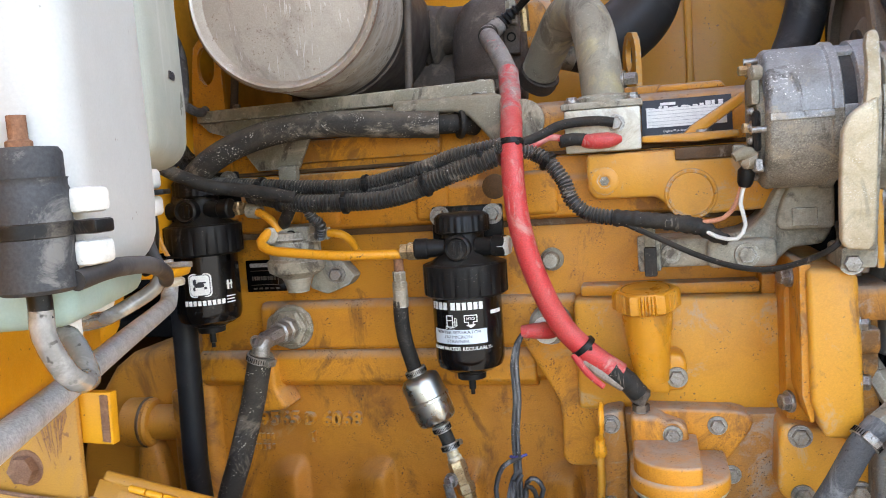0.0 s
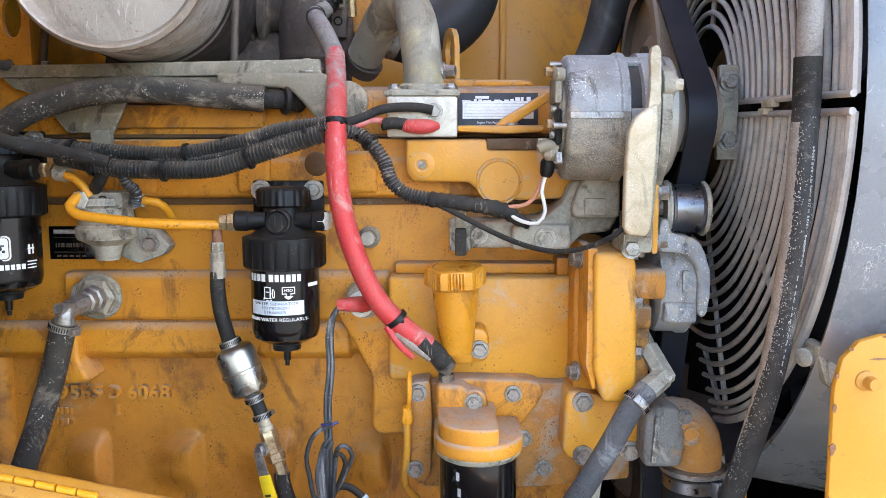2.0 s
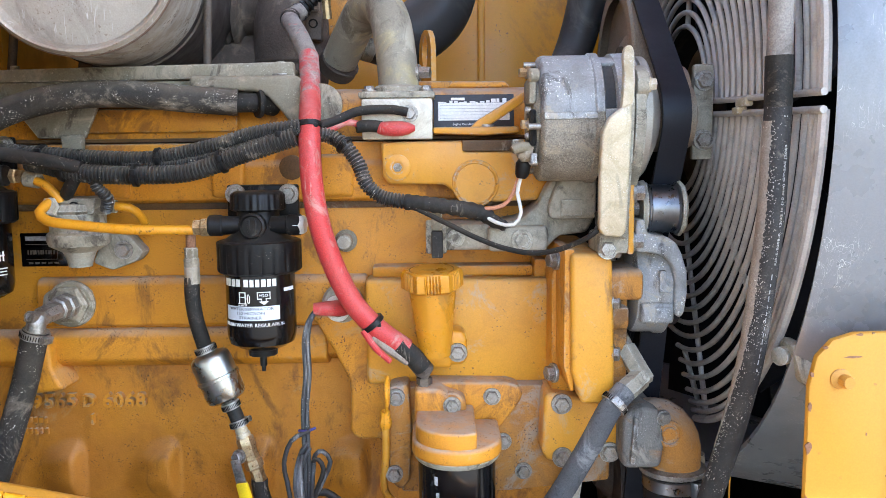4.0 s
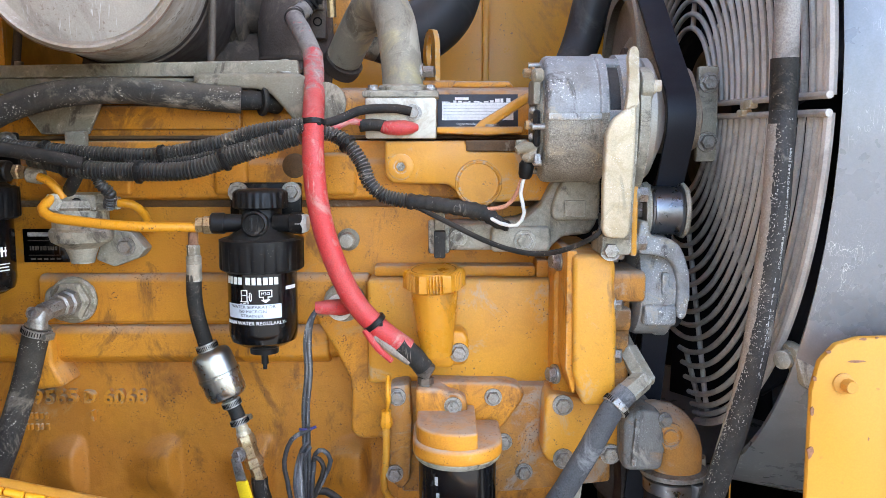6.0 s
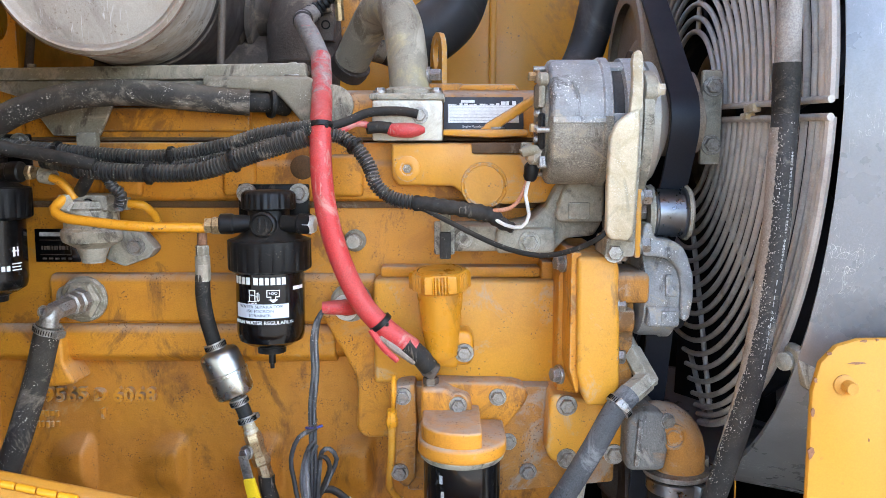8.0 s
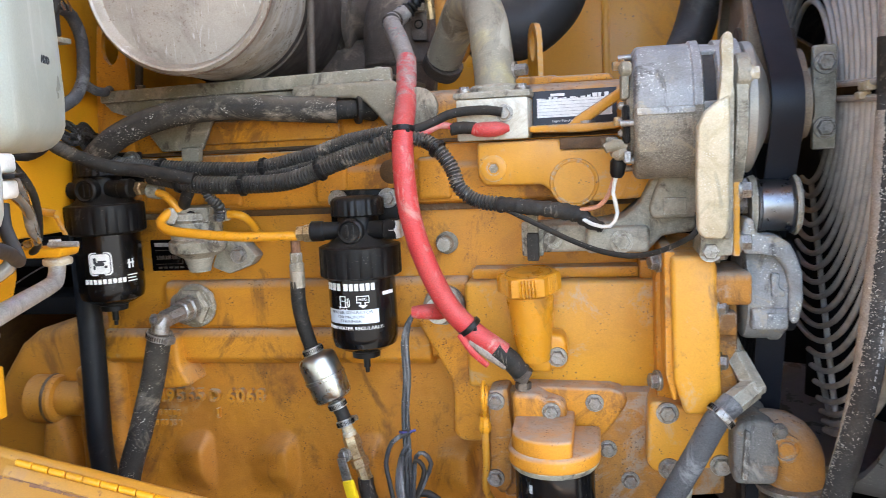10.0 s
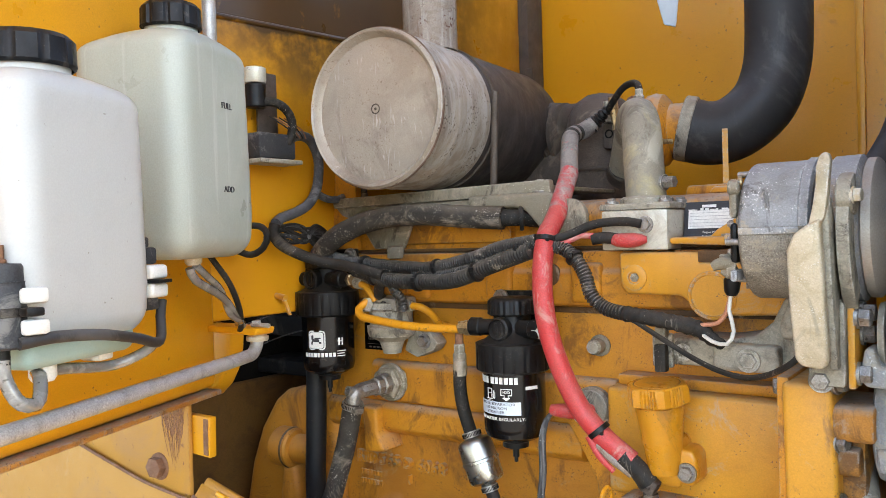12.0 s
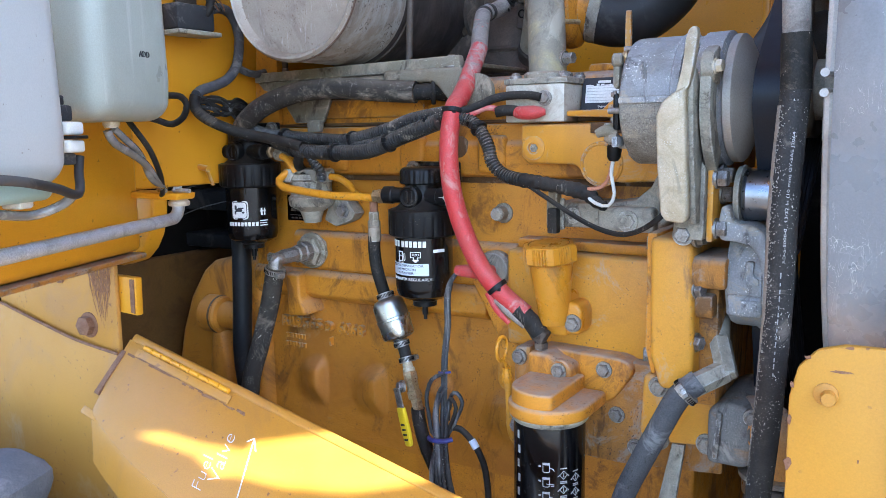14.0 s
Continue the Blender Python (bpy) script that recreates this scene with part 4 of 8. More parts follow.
part("inlet_nut", lathe([(0.012, 0), (0.012, 0.010), (0.010, 0.012), (0.010, 0.020)], (-0.068, -0.034, 1.312), (-1, -0.1, 0), 6), "brass", f2, "dirty brass inlet nut")
part("inlet_nut", lathe([(0.010, 0), (0.010, 0.010), (0.008, 0.012), (0.008, 0.020)], (-0.318, -0.02, 1.377), (1, -0.1, 0), 6), "brass", f1, "brass connector on the side port")
part("connector_sleeve", lathe([(0.0085, 0), (0.010, 0.002), (0.010, 0.018), (0.007, 0.021)], (-0.297, -0.023, 1.374), (1, -0.05, -0.15), 20), "cast", f1)
# print on the separator
wr = drum(-0.013, -0.016, 0.0432, 1.254)
brand = [(-0.040, 0.0045), (-0.0335, 0.0058), (-0.0255, 0.0055), (-0.0180, 0.0055), (-0.0075, 0.0058), (0.0002, 0.0048), (0.0070, 0.0048), (0.0138, 0.0055), (0.0210, 0.0048), (0.0275, 0.0048)]
for u, wd in brand:
    part("brand_bar", sheet(u - 0.004, u - 0.004 + wd, -0.013, -0.004, wr, nu=2), "print_white", f2)
ICON = [(-0.0185, -0.0095, -0.0205, -0.0193), (-0.0185, -0.0173, -0.033, -0.0193), (-0.0107, -0.0095, -0.033, -0.0193), (-0.0200, -0.0080, -0.0342, -0.0330), (-0.0168, -0.0112, -0.0262, -0.0252),
        (-0.0200, -0.0176, -0.0362, -0.0354), (-0.0160, -0.0120, -0.0362, -0.0354), (-0.0104, -0.0080, -0.0362, -0.0354), (-0.0095, -0.0068, -0.0280, -0.0270), (-0.0076, -0.0066, -0.0320, -0.0225), (-0.0066, -0.0050, -0.0330, -0.0318), (-0.0052, -0.0042, -0.0320, -0.0240), (-0.0066, -0.0052, -0.0232, -0.0222)]
ICON += [(0.0045, 0.0205, -0.0203, -0.0193), (0.0045, 0.0055, -0.0275, -0.0193), (0.0195, 0.0205, -0.0275, -0.0193), (0.0045, 0.0092, -0.0283, -0.0273), (0.0158, 0.0205, -0.0283, -0.0273), (0.0092, 0.0102, -0.0310, -0.0273), (0.0148, 0.0158, -0.0310, -0.0273),
         (0.0072, 0.0178, -0.0318, -0.0309), (0.0085, 0.0165, -0.0327, -0.0318), (0.0098, 0.0152, -0.0336, -0.0327), (0.0110, 0.0140, -0.0346, -0.0336)]
for a, b, c, d in ICON:
    part("icon_bar", sheet(a, b, c, d, wr, nu=2), "print_white", f2)
part("icon_text", lettering("H2O", 0.0052, lambda u, v, q: wr(u + 0.0125, v - 0.0238, q * 0.6)), "print_white", f2)
part("label_strip", sheet(-0.042, 0.032, -0.0545, -0.037, wr, nu=18), "label", f2, "pale blue label strip")
wr2 = drum(-0.013, -0.016, 0.0437, 1.254)
for i, s in enumerate(("WATER SEPARATOR", "150 MICRON", "STRAINER")):
    part("label_text", lettering(s, 0.0052, lambda u, v, q, i=i: wr2(u * 1.25 - 0.005, v - 0.0403 - 0.0054 * i, q * 0.4)), "ink", f2)
part("warning_text", lettering("DRAIN WATER REGULARLY-", 0.0060, lambda u, v, q: wr(u * 1.12 - 0.004, v - 0.0605, q * 0.6)), "print_white", f2)
part("part_number_bar", sheet(0.039, 0.058, -0.021, -0.0165, wr, nu=4), "print_white", f2)
# print on the second filter
def turned_drum(r):
    base = drum(-0.372, -0.012, r, 1.318)
    return lambda u, v, q: base(u + 0.014, v, q)


wr = turned_drum(0.0432)


def badge(hu, hv, corner, cu, cv, wrap, n=6):
    """A thin patch with rounded corners."""
    rim = []
    for sx, sy, a0 in ((1, 1, 0), (-1, 1, 90), (-1, -1, 180), (1, -1, 270)):
        for k in range(n + 1):
            a = radians(a0 + 90 * k / n)
            rim.append((cu + sx * (hu - corner) + corner * math.cos(a), cv + sy * (hv - corner) + corner * math.sin(a)))
    bm = bmesh.new()
    lo, hi = ([bm.verts.new(wrap(u, v, w)) for u, v in rim] for w in (0, 0.0004))
    mid = bm.verts.new(wrap(cu, cv, 0.0004))
    for k in range(len(rim)):
        j = (k + 1) % len(rim)
        bm.faces.new((lo[k], lo[j], hi[j], hi[k]))
        bm.faces.new((hi[k], hi[j], mid))
    bmesh.ops.recalc_face_normals(bm, faces=bm.faces)
    return bm


part("emblem", badge(0.0150, 0.0155, 0.006, -0.0005, -0.037, wr), "print_white", f1, "white rounded badge")
wr3 = turned_drum(0.0437)
part("badge_line", badge(0.0134, 0.0139, 0.005, -0.0005, -0.037, wr3), "ink", f1)
wr4 = turned_drum(0.0442)
part("badge_field", badge(0.0125, 0.0130, 0.0045, -0.0005, -0.037, wr4), "print_white", f1)
wr5 = turned_drum(0.0447)
for a, b, c, d in ((-0.0070, 0.0055, -0.0395, -0.0345), (-0.0085, -0.0045, -0.0365, -0.0285), (0.0050, 0.0090, -0.0425, -0.0390), (-0.0090, -0.0060, -0.0440, -0.0385), (-0.0030, 0.0080, -0.0345, -0.0325)):
    part("badge_shape", badge((b - a) / 2, (d - c) / 2, min(b - a, d - c) * 0.42, (a + b) / 2, (c + d) / 2, wr5, 3), "ink", f1)
for i in range(9):
    part("brand_bar", sheet(-0.024 + 0.0062 * i, -0.0195 + 0.0062 * i, -0.064, -0.0575, wr, nu=2), "print_white", f1)
for a, b, c, d in ((0.034, 0.044, -0.040, -0.038), (0.035, 0.038, -0.046, -0.034), (0.041, 0.043, -0.046, -0.034), (0.033, 0.048, -0.056, -0.0545), (0.033, 0.046, -0.060, -0.0585), (0.033, 0.047, -0.064, -0.0625)):
    part("icon_bar", sheet(a, b, c, d, wr, nu=2), "print_white", f1)

# fuel lift pump
lift = thing("lift_pump", "dirty grey cast fuel lift pump on the block", "pump")
part("pump_body", lathe([(0.014, -0.064), (0.016, -0.056), (0.020, -0.045), (0.036, -0.036), (0.038, -0.030), (0.038, -0.022), (0.034, -0.018), (0.034, 0.004), (0.038, 0.008), (0.036, 0.016), (0.02, 0.02)],
                        (-0.245, 0.0, 1.325), seg=36), "cast", lift)
part("top_block", box(-0.276, -0.212, -0.028, 0.025, 1.328, 1.350, 0.006), "cast", lift)
part("vent_hole", lathe([(0.007, 0), (0.0072, 0.0012), (0.005, 0.0012), (0.005, -0.003)], (-0.236, -0.0283, 1.338), (0, -1, 0), 20, caps=False), "dark", lift)
part("flange", prism([(-0.24, 1.262), (-0.222, 1.305), (-0.19, 1.298), (-0.172, 1.276), (-0.182, 1.264), (-0.215, 1.252)], 0.022, 0.05, 0.004), "cast", lift)
part("flange_bolt", bolt((-0.198, 0.022, 1.279), (0, -1, 0), 0.009, 0.009), "steel", lift)
part("outlet_nut", lathe([(0.012, 0), (0.012, 0.014), (0.009, 0.016), (0.009, 0.024)], (-0.214, -0.014, 1.339), (1, 0, -0.05), 6), "cast", lift)
part("inlet_nut", lathe([(0.012, 0), (0.012, 0.010), (0.009, 0.012)], (-0.262, -0.03, 1.338), (0.1, -1, 0.2), 6), "cast", lift)
solo("fuel_line", tube([(-0.280, -0.030, 1.371), (-0.268, -0.031, 1.366), (-0.256, -0.032, 1.354), (-0.252, -0.030, 1.345)], 0.0055), "yline", "yellow steel fuel line between filter and lift pump", "fuel line", "fuel lines")
solo("fuel_line", tube([(-0.192, -0.015, 1.338), (-0.174, -0.014, 1.336), (-0.166, 0.0, 1.325), (-0.166, 0.02, 1.308), (-0.17, 0.05, 1.30)], 0.0055), "yline", "short yellow fuel line bent back to the block", "fuel line", "fuel lines")
solo("fuel_line", tube([(-0.262, -0.036, 1.345), (-0.268, -0.05, 1.334), (-0.256, -0.057, 1.324), (-0.226, -0.057, 1.319), (-0.161, -0.052, 1.312), (-0.085, -0.036, 1.309)], 0.0062), "yline", "chipped yellow fuel line from lift pump to filter", "fuel line", "fuel lines")

# filter to inline strainer
fh = thing("fuel_hose", "black rubber fuel hose with crimped steel end", "hose", "fuel hoses")
part("pipe_end", rod((-0.0945, -0.03, 1.284), (-0.0935, -0.031, 1.312), 0.0062, 16), "rust", fh, "brown steel pipe end")
part("crimp", joined(lathe([(0.006, 0.016), (0.0085, 0.014), (0.0085, 0.002), (0.0075, 0.001)], (-0.0945, -0.03, 1.272), (0, 0, 1), 6), lathe([(0.0085, 0.002), (0.0098, 0.0), (0.0098, -0.008), (0.0092, -0.009), (0.0098, -0.010), (0.0098, -0.030), (0.008, -0.031)], (-0.0945, -0.03, 1.272), (0, 0, 1), 10)), "tray", fh)
part("hose", tube([(-0.095, -0.03, 1.25), (-0.0955, -0.03, 1.225), (-0.093, -0.027, 1.195), (-0.086, -0.02, 1.158)], 0.0095, 18), "rubber", fh)
inl = thing("inline_strainer", "silver inline fuel strainer with hose clamps", "filter")
d = Vector((0.025, 0.0, -0.064)).normalized()
o = Vector((-0.083, -0.019, 1.150))
part("canister", lathe([(0.009, -0.004), (0.013, -0.001), (0.021, 0.001), (0.0242, 0.004), (0.0255, 0.009), (0.0258, 0.030), (0.0272, 0.031), (0.0272, 0.0345), (0.0258, 0.0355), (0.0255, 0.056), (0.0242, 0.061), (0.020, 0.064), (0.012, 0.066), (0.009, 0.07)], o, d, 40), "canister", inl)
for h, r in ((-0.006, 0.0125), (0.073, 0.011)):
    hose_clamp(inl, o + d * h, d, r, radians(-30), "worm-drive hose clamp")
vh = thing("valve_hose", "brass fuel shut-off valve with a yellow handle on hose", "valve")
part("hose", tube([o + d * 0.068, o + d * 0.085 + Vector((0.001, 0, 0)), (-0.045, -0.022, 1.055)], 0.0092, 18), "rubber", vh)
q = Vector((-0.045, -0.022, 1.055))
e = Vector((0.018, -0.006, -0.05)).normalized()
hose_clamp(vh, q + e * -0.004, e, 0.0105, radians(-10), "worm-drive hose clamp")
part("nipple", lathe([(0.007, 0), (0.008, 0.004), (0.008, 0.008), (0.0095, 0.01), (0.0095, 0.018)], q, e, 20), "pale", vh, "pale thread-taped nipple")
part("valve_body", lathe([(0.010, 0.014), (0.0115, 0.016), (0.0115, 0.028), (0.010, 0.030), (0.010, 0.044), (0.012, 0.046), (0.012, 0.056), (0.009, 0.058), (0.009, 0.075)], q, e, 6), "brass", vh)
part("valve_nut", bolt(q + e * 0.034 + Vector((-0.010, -0.013, -0.002)), (-0.5, -1, 0.1), 0.007, 0.008), "steel", vh)
hm = pose(-0.041, -0.050, 1.0, 4, 0, -10)
part("handle_arm", turned(prism([(-0.006, 0.022), (0.006, 0.022), (0.007, -0.012), (-0.007, -0.012)], -0.0015, 0.0015, 0.001), hm @ pose(0, 0, 0, 0, -12, 0)), "steel", vh)
part("handle", turned(prism([(-0.0075, 0.0), (0.0075, 0.0), (0.0085, -0.04), (0.006, -0.062), (-0.006, -0.062), (-0.0085, -0.04)], -0.004, 0.004, 0.003), hm @ pose(0.002, 0, -0.008, 0, -12, 0)), "bright_y", vh, "yellow vinyl-dipped valve handle")
part("handle_print", turned(joined(*[box(-0.004, 0.004, -0.0046, -0.004, -0.028 - 0.008 * i, -0.025 - 0.008 * i, 0) for i in range(4)]), hm @ pose(0.002, 0, -0.008, 0, -12, 0)), "ink", vh)
part("lower_hose", tube([q + e * 0.072, (-0.020, -0.03, 0.972), (-0.008, -0.03, 0.93), (0.0, 0.0, 0.86)], 0.0105, 18), "rubber", vh)

# alternator
AY, AZ = -0.058, 1.438
alt = thing("alternator", "oxidised grey alternator with dusty ribbed case", "alternator")
part("rear_case", lathe([(0.030, 0.0), (0.050, 0.002), (0.054, 0.006), (0.054, 0.012)], (0.318, AY, AZ), (1, 0, 0), 48), "sandy", alt)


def half_of(bm, above, z):
    """Keeps the upper or the lower half of a case that is parted at height z."""
    bmesh.ops.bisect_plane(bm, geom=bm.verts[:] + bm.edges[:] + bm.faces[:], plane_co=(0, 0, z), plane_no=(0, 0, 1), clear_inner=above, clear_outer=not above)
    return bm


CASE = [(0.066, 0), (0.071, 0.003), (0.0725, 0.006), (0.0725, 0.058), (0.075, 0.060), (0.075, 0.068), (0.071, 0.070)]
part("stator_case", half_of(lathe(CASE, (0.327, AY, AZ), (1, 0, 0), 56), True, AZ + 0.004), "blue", alt)
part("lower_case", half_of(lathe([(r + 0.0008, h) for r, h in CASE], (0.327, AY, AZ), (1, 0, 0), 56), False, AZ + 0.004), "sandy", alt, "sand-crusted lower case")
part("stator_core", lathe([(0.068, 0), (0.068, 0.016)], (0.396, AY, AZ), (1, 0, 0), 48), "greybox", alt, "dark laminated stator core")
part("front_case", lathe([(0.068, 0.0), (0.074, 0.002), (0.0745, 0.026), (0.062, 0.032), (0.03, 0.034)], (0.409, AY, AZ), (1, 0, 0), 48), "blue", alt)
for a in (180, 62, 298, 0):
    a = radians(a)
    part("case_rib", block((0.362, AY + 0.0735 * math.cos(a), AZ + 0.0735 * math.sin(a)), (0.066, 0.004, 0.0075), 0.0018, pose(0, 0, 0, math.degrees(a))), "blue", alt)
for a in (180, 120, 75, 240, 300, 0):
    a = radians(a)
    part("case_bar", block((0.404, AY + 0.0705 * math.cos(a), AZ + 0.0705 * math.sin(a)), (0.018, 0.005, 0.0145), 0.001, pose(0, 0, 0, math.degrees(a))), "blue", alt)
for a in (100, 190, 235, 280):
    a = radians(a)
    part("through_bolt", rod((0.313, AY + 0.062 * math.cos(a), AZ + 0.062 * math.sin(a)), (0.42, AY + 0.062 * math.cos(a), AZ + 0.062 * math.sin(a)), 0.0035, 12), "steel", alt)
part("brush_holder", box(0.314, 0.323, -0.112, -0.06, 1.452, 1.482, 0.004), "tray", alt)
part("regulator", box(0.315, 0.323, -0.114, -0.07, 1.405, 1.447, 0.004), "plastic", alt)
part("insulator", lathe([(0.006, 0), (0.0078, 0.002), (0.0078, 0.010), (0.005, 0.012)], (0.325, -0.108, 1.484), (-1, -0.2, 0), 18), "tray", alt, "cream insulator")
part("cover_plate", box(0.316, 0.323, -0.118, -0.062, 1.386, 1.398, 0.002), "blue", alt)
for z in (1.446, 1.430, 1.417):
    part("screw", bolt((0.3145, -0.104, z), (-1, -0.15, 0), 0.0032, 0.004, 1.3), "steel", alt)
part("terminal_boot", tube([(0.318, -0.105, 1.404), (0.306, -0.110, 1.405), (0.296, -0.112, 1.401)], [0.005, 0.007, 0.005], 12), "tray", alt, "dusty terminal boot")
part("terminal", lathe([(0.004, 0), (0.010, 0.002), (0.010, 0.01), (0.005, 0.016)], (0.318, -0.1, 1.398), (-1, -0.3, 0), 16), "tray", alt)
for p in ((0.3165, -0.1, 1.43), (0.3165, -0.075, 1.49)):
    part("terminal_stud", bolt(p, (-1, -0.2, 0), 0.0055, 0.01), "brass", alt)
part("cooling_disc", lathe([(0.05, 0), (0.067, 0.0), (0.0705, 0.002), (0.0705, 0.010), (0.068, 0.0125), (0.050, 0.021), (0.040, 0.026), (0.034, 0.028)], (0.4385, AY, AZ), (1, 0, 0), 64), "greydisc", alt, "dusty grey fan disc")
part("pulley", lathe([(0.030, 0), (0.040, 0.002), (0.040, 0.030), (0.036, 0.032), (0.036, 0.042), (0.02, 0.048)], (0.466, AY, AZ), (1, 0, 0), 40), "tan", alt)

strap = thing("alternator_bracket", "pale corroded alternator support bracket", "bracket")


def bowed(bm):
    """The strap and leg bow outward between their ends."""
    for v in bm.verts:
        f = max(0.0, min((v.co.z - 1.31) / 0.12, (1.512 - v.co.z) / 0.07, 1.0))
        v.co.y -= 0.021 * f
        v.co.x -= 0.0046 * f
        v.co.z += 0.0004 * f
    return bm


part("upper_strap", bowed(prism([(0.4095, 1.497), (0.411, 1.507), (0.415, 1.5105), (0.419, 1.5095), (0.4215, 1.503), (0.4225, 1.47), (0.422, 1.450), (0.4185, 1.442), (0.408, 1.438), (0.4105, 1.462), (0.4108, 1.480)], -0.152, -0.140, 0.0022)), "pale", strap)
leg = prism([(0.408, 1.443), (0.419, 1.449), (0.4195, 1.43), (0.4185, 1.395), (0.4175, 1.364), (0.4165, 1.335), (0.4155, 1.313), (0.410, 1.306), (0.391, 1.308), (0.386, 1.315), (0.386, 1.340), (0.386, 1.364), (0.387, 1.392), (0.3885, 1.419), (0.396, 1.434)], -0.154, -0.140, 0.0032, 3)
part("leg", bowed(leg), "pale", strap, "pale yellowed bracket leg")
part("side_flange", along_x([(-0.165, 1.452), (-0.150, 1.470), (-0.138, 1.452), (-0.122, 1.40), (-0.108, 1.365), (-0.102, 1.30), (-0.138, 1.304), (-0.160, 1.40)], 0.4135, 0.4205, 0.0025), "cast", strap, "grey flange folded back from the leg")
ring_ = [(AY + r * math.cos(radians(a)), AZ + r * math.sin(radians(a))) for r, aa in ((0.097, range(150, 236, 6)), (0.070, range(234, 149, -6))) for a in aa]
part("case_flange", along_x(ring_, 0.4235, 0.4355, 0.0022), "cast", strap, "curved alternator ear")
part("ear", along_x([(-0.128, 1.492), (-0.150, 1.484), (-0.1575, 1.474), (-0.157, 1.462), (-0.146, 1.453), (-0.125, 1.45)], 0.424, 0.438, 0.003), "cast", strap)
part("pivot_bolt", bolt((0.438, -0.149, 1.469), (1, -0.15, 0), 0.0068, 0.008, 1.2), "pale", strap)
part("foot", prism([(0.39, 1.285), (0.424, 1.285), (0.425, 1.30), (0.425, 1.365), (0.42, 1.372), (0.4165, 1.31), (0.392, 1.306)], -0.125, -0.06, 0.004), "cast", strap)
part("shim_plate", box(0.4255, 0.4325, -0.118, -0.05, 1.283, 1.362, 0.002), "cover", strap, "orange shim plate")
for y_, z in ((-0.108, 1.352), (-0.080, 1.354), (-0.082, 1.333), (-0.106, 1.297)):
    part("bolt", bolt((0.4335, y_, z), (1, -0.05, 0), 0.0092, 0.012, 1.25), "steel", strap)
part("bolt", bolt((0.402, -0.12, 1.290), (0, -1, 0), 0.009, 0.008), "steel", strap)

arm = thing("support_casting", "weathered grey cast alternator mount", "bracket")
part("web", prism([(0.205, 1.279), (0.205, 1.312), (0.275, 1.312), (0.315, 1.318), (0.335, 1.335), (0.348, 1.362), (0.372, 1.375), (0.404, 1.375), (0.404, 1.315), (0.395, 1.300), (0.36, 1.296), (0.345, 1.280)], -0.030, 0.05, 0.005, 3), "cast", arm)
part("pad", box(0.272, 0.345, -0.048, -0.02, 1.279, 1.310, 0.006, 3), "cast", arm)
part("clip_plate", box(0.196, 0.222, -0.036, -0.028, 1.276, 1.318, 0.003), "cast", arm)
part("strap_end", box(0.203, 0.217, -0.048, -0.035, 1.272, 1.305, 0.002), "rubber", arm, "black strap end")
part("strap_top", box(0.2035, 0.2165, -0.046, -0.030, 1.3055, 1.330, 0.002), "tray", arm)
part("mount_lug", prism([(0.345, 1.330), (0.352, 1.352), (0.362, 1.372), (0.404, 1.374), (0.404, 1.318), (0.348, 1.318)], -0.046, 0.03, 0.005, 3), "cast", arm)
part("lug_pad", box(0.360, 0.386, -0.0495, -0.04, 1.322, 1.342, 0.002, 2), "cast", arm)
part("bolt", bolt((0.313, -0.049, 1.293), (0, -1, 0), 0.010, 0.005), "cast", arm)
part("bolt", bolt((0.233, -0.031, 1.295), (0, -1, 0), 0.008, 0.004), "cast", arm)

# timing gear cover and water pump
gear = thing("gear_cover", "yellow timing gear cover with chipped edges", "engine part")
part("cover_body", prism([(0.362, 1.284), (0.402, 1.284), (0.410, 1.276), (0.413, 1.20), (0.414, 1.13), (0.406, 1.107), (0.376, 1.107), (0.364, 1.145)], -0.112, 0.10, 0.006, 3), "cover", gear)
part("cover_rim", prism([(0.356, 1.288), (0.368, 1.288), (0.368, 1.122), (0.364, 1.120), (0.356, 1.15)], -0.104, 0.10, 0.003), "engine", gear)
part("outlet_neck", joined(along_x([(-0.105, 1.228), (-0.110, 1.234), (-0.110, 1.258), (-0.105, 1.264), (-0.02, 1.264), (-0.02, 1.228)], 0.405, 0.446, 0.005), along_x([(-0.098, 1.192), (-0.104, 1.198), (-0.104, 1.22), (-0.02, 1.22), (-0.02, 1.192)], 0.405, 0.432, 0.005)), "dirty", gear)
part("lower_housing", box(0.405, 0.435, -0.085, 0.05, 1.085, 1.235, 0.006), "dirty", gear)
for x, z in ((0.352, 1.270), (0.350, 1.131)):
    part("flange_bolt", bolt((x, -0.06, z), (-1, -0.35, 0), 0.009, 0.010), "steel", gear)
for z in (1.285, 1.226, 1.164):
    part("side_bolt", bolt((0.413, -0.100, z), (1, -0.35, 0), 0.0085, 0.009), "steel", gear)
pump = thing("water_pump", "frosted grey cast water pump body", "pump")
part("body", lathe([(0.050, 0.0), (0.0585, 0.003), (0.0605, 0.008), (0.0605, 0.030), (0.0625, 0.033), (0.0625, 0.041), (0.056, 0.046)], (0.441, -0.040, 1.2385), (1, 0, 0), 44), "blue", pump)
part("foot_block", along_x([(-0.102, 1.199), (-0.104, 1.206), (-0.104, 1.223), (-0.09, 1.226), (-0.03, 1.226), (-0.03, 1.199)], 0.446, 0.484, 0.004, 3), "blue", pump)
part("boss_pad", along_x([(-0.1055, 1.206), (-0.1055, 1.219), (-0.09, 1.221), (-0.09, 1.204)], 0.462, 0.479, 0.0015), "blue", pump)
part("cast_step", prism([(0.466, 1.262), (0.474, 1.262), (0.474, 1.246), (0.480, 1.243), (0.480, 1.236), (0.466, 1.236)], -0.1045, -0.095, 0.002), "blue", pump)
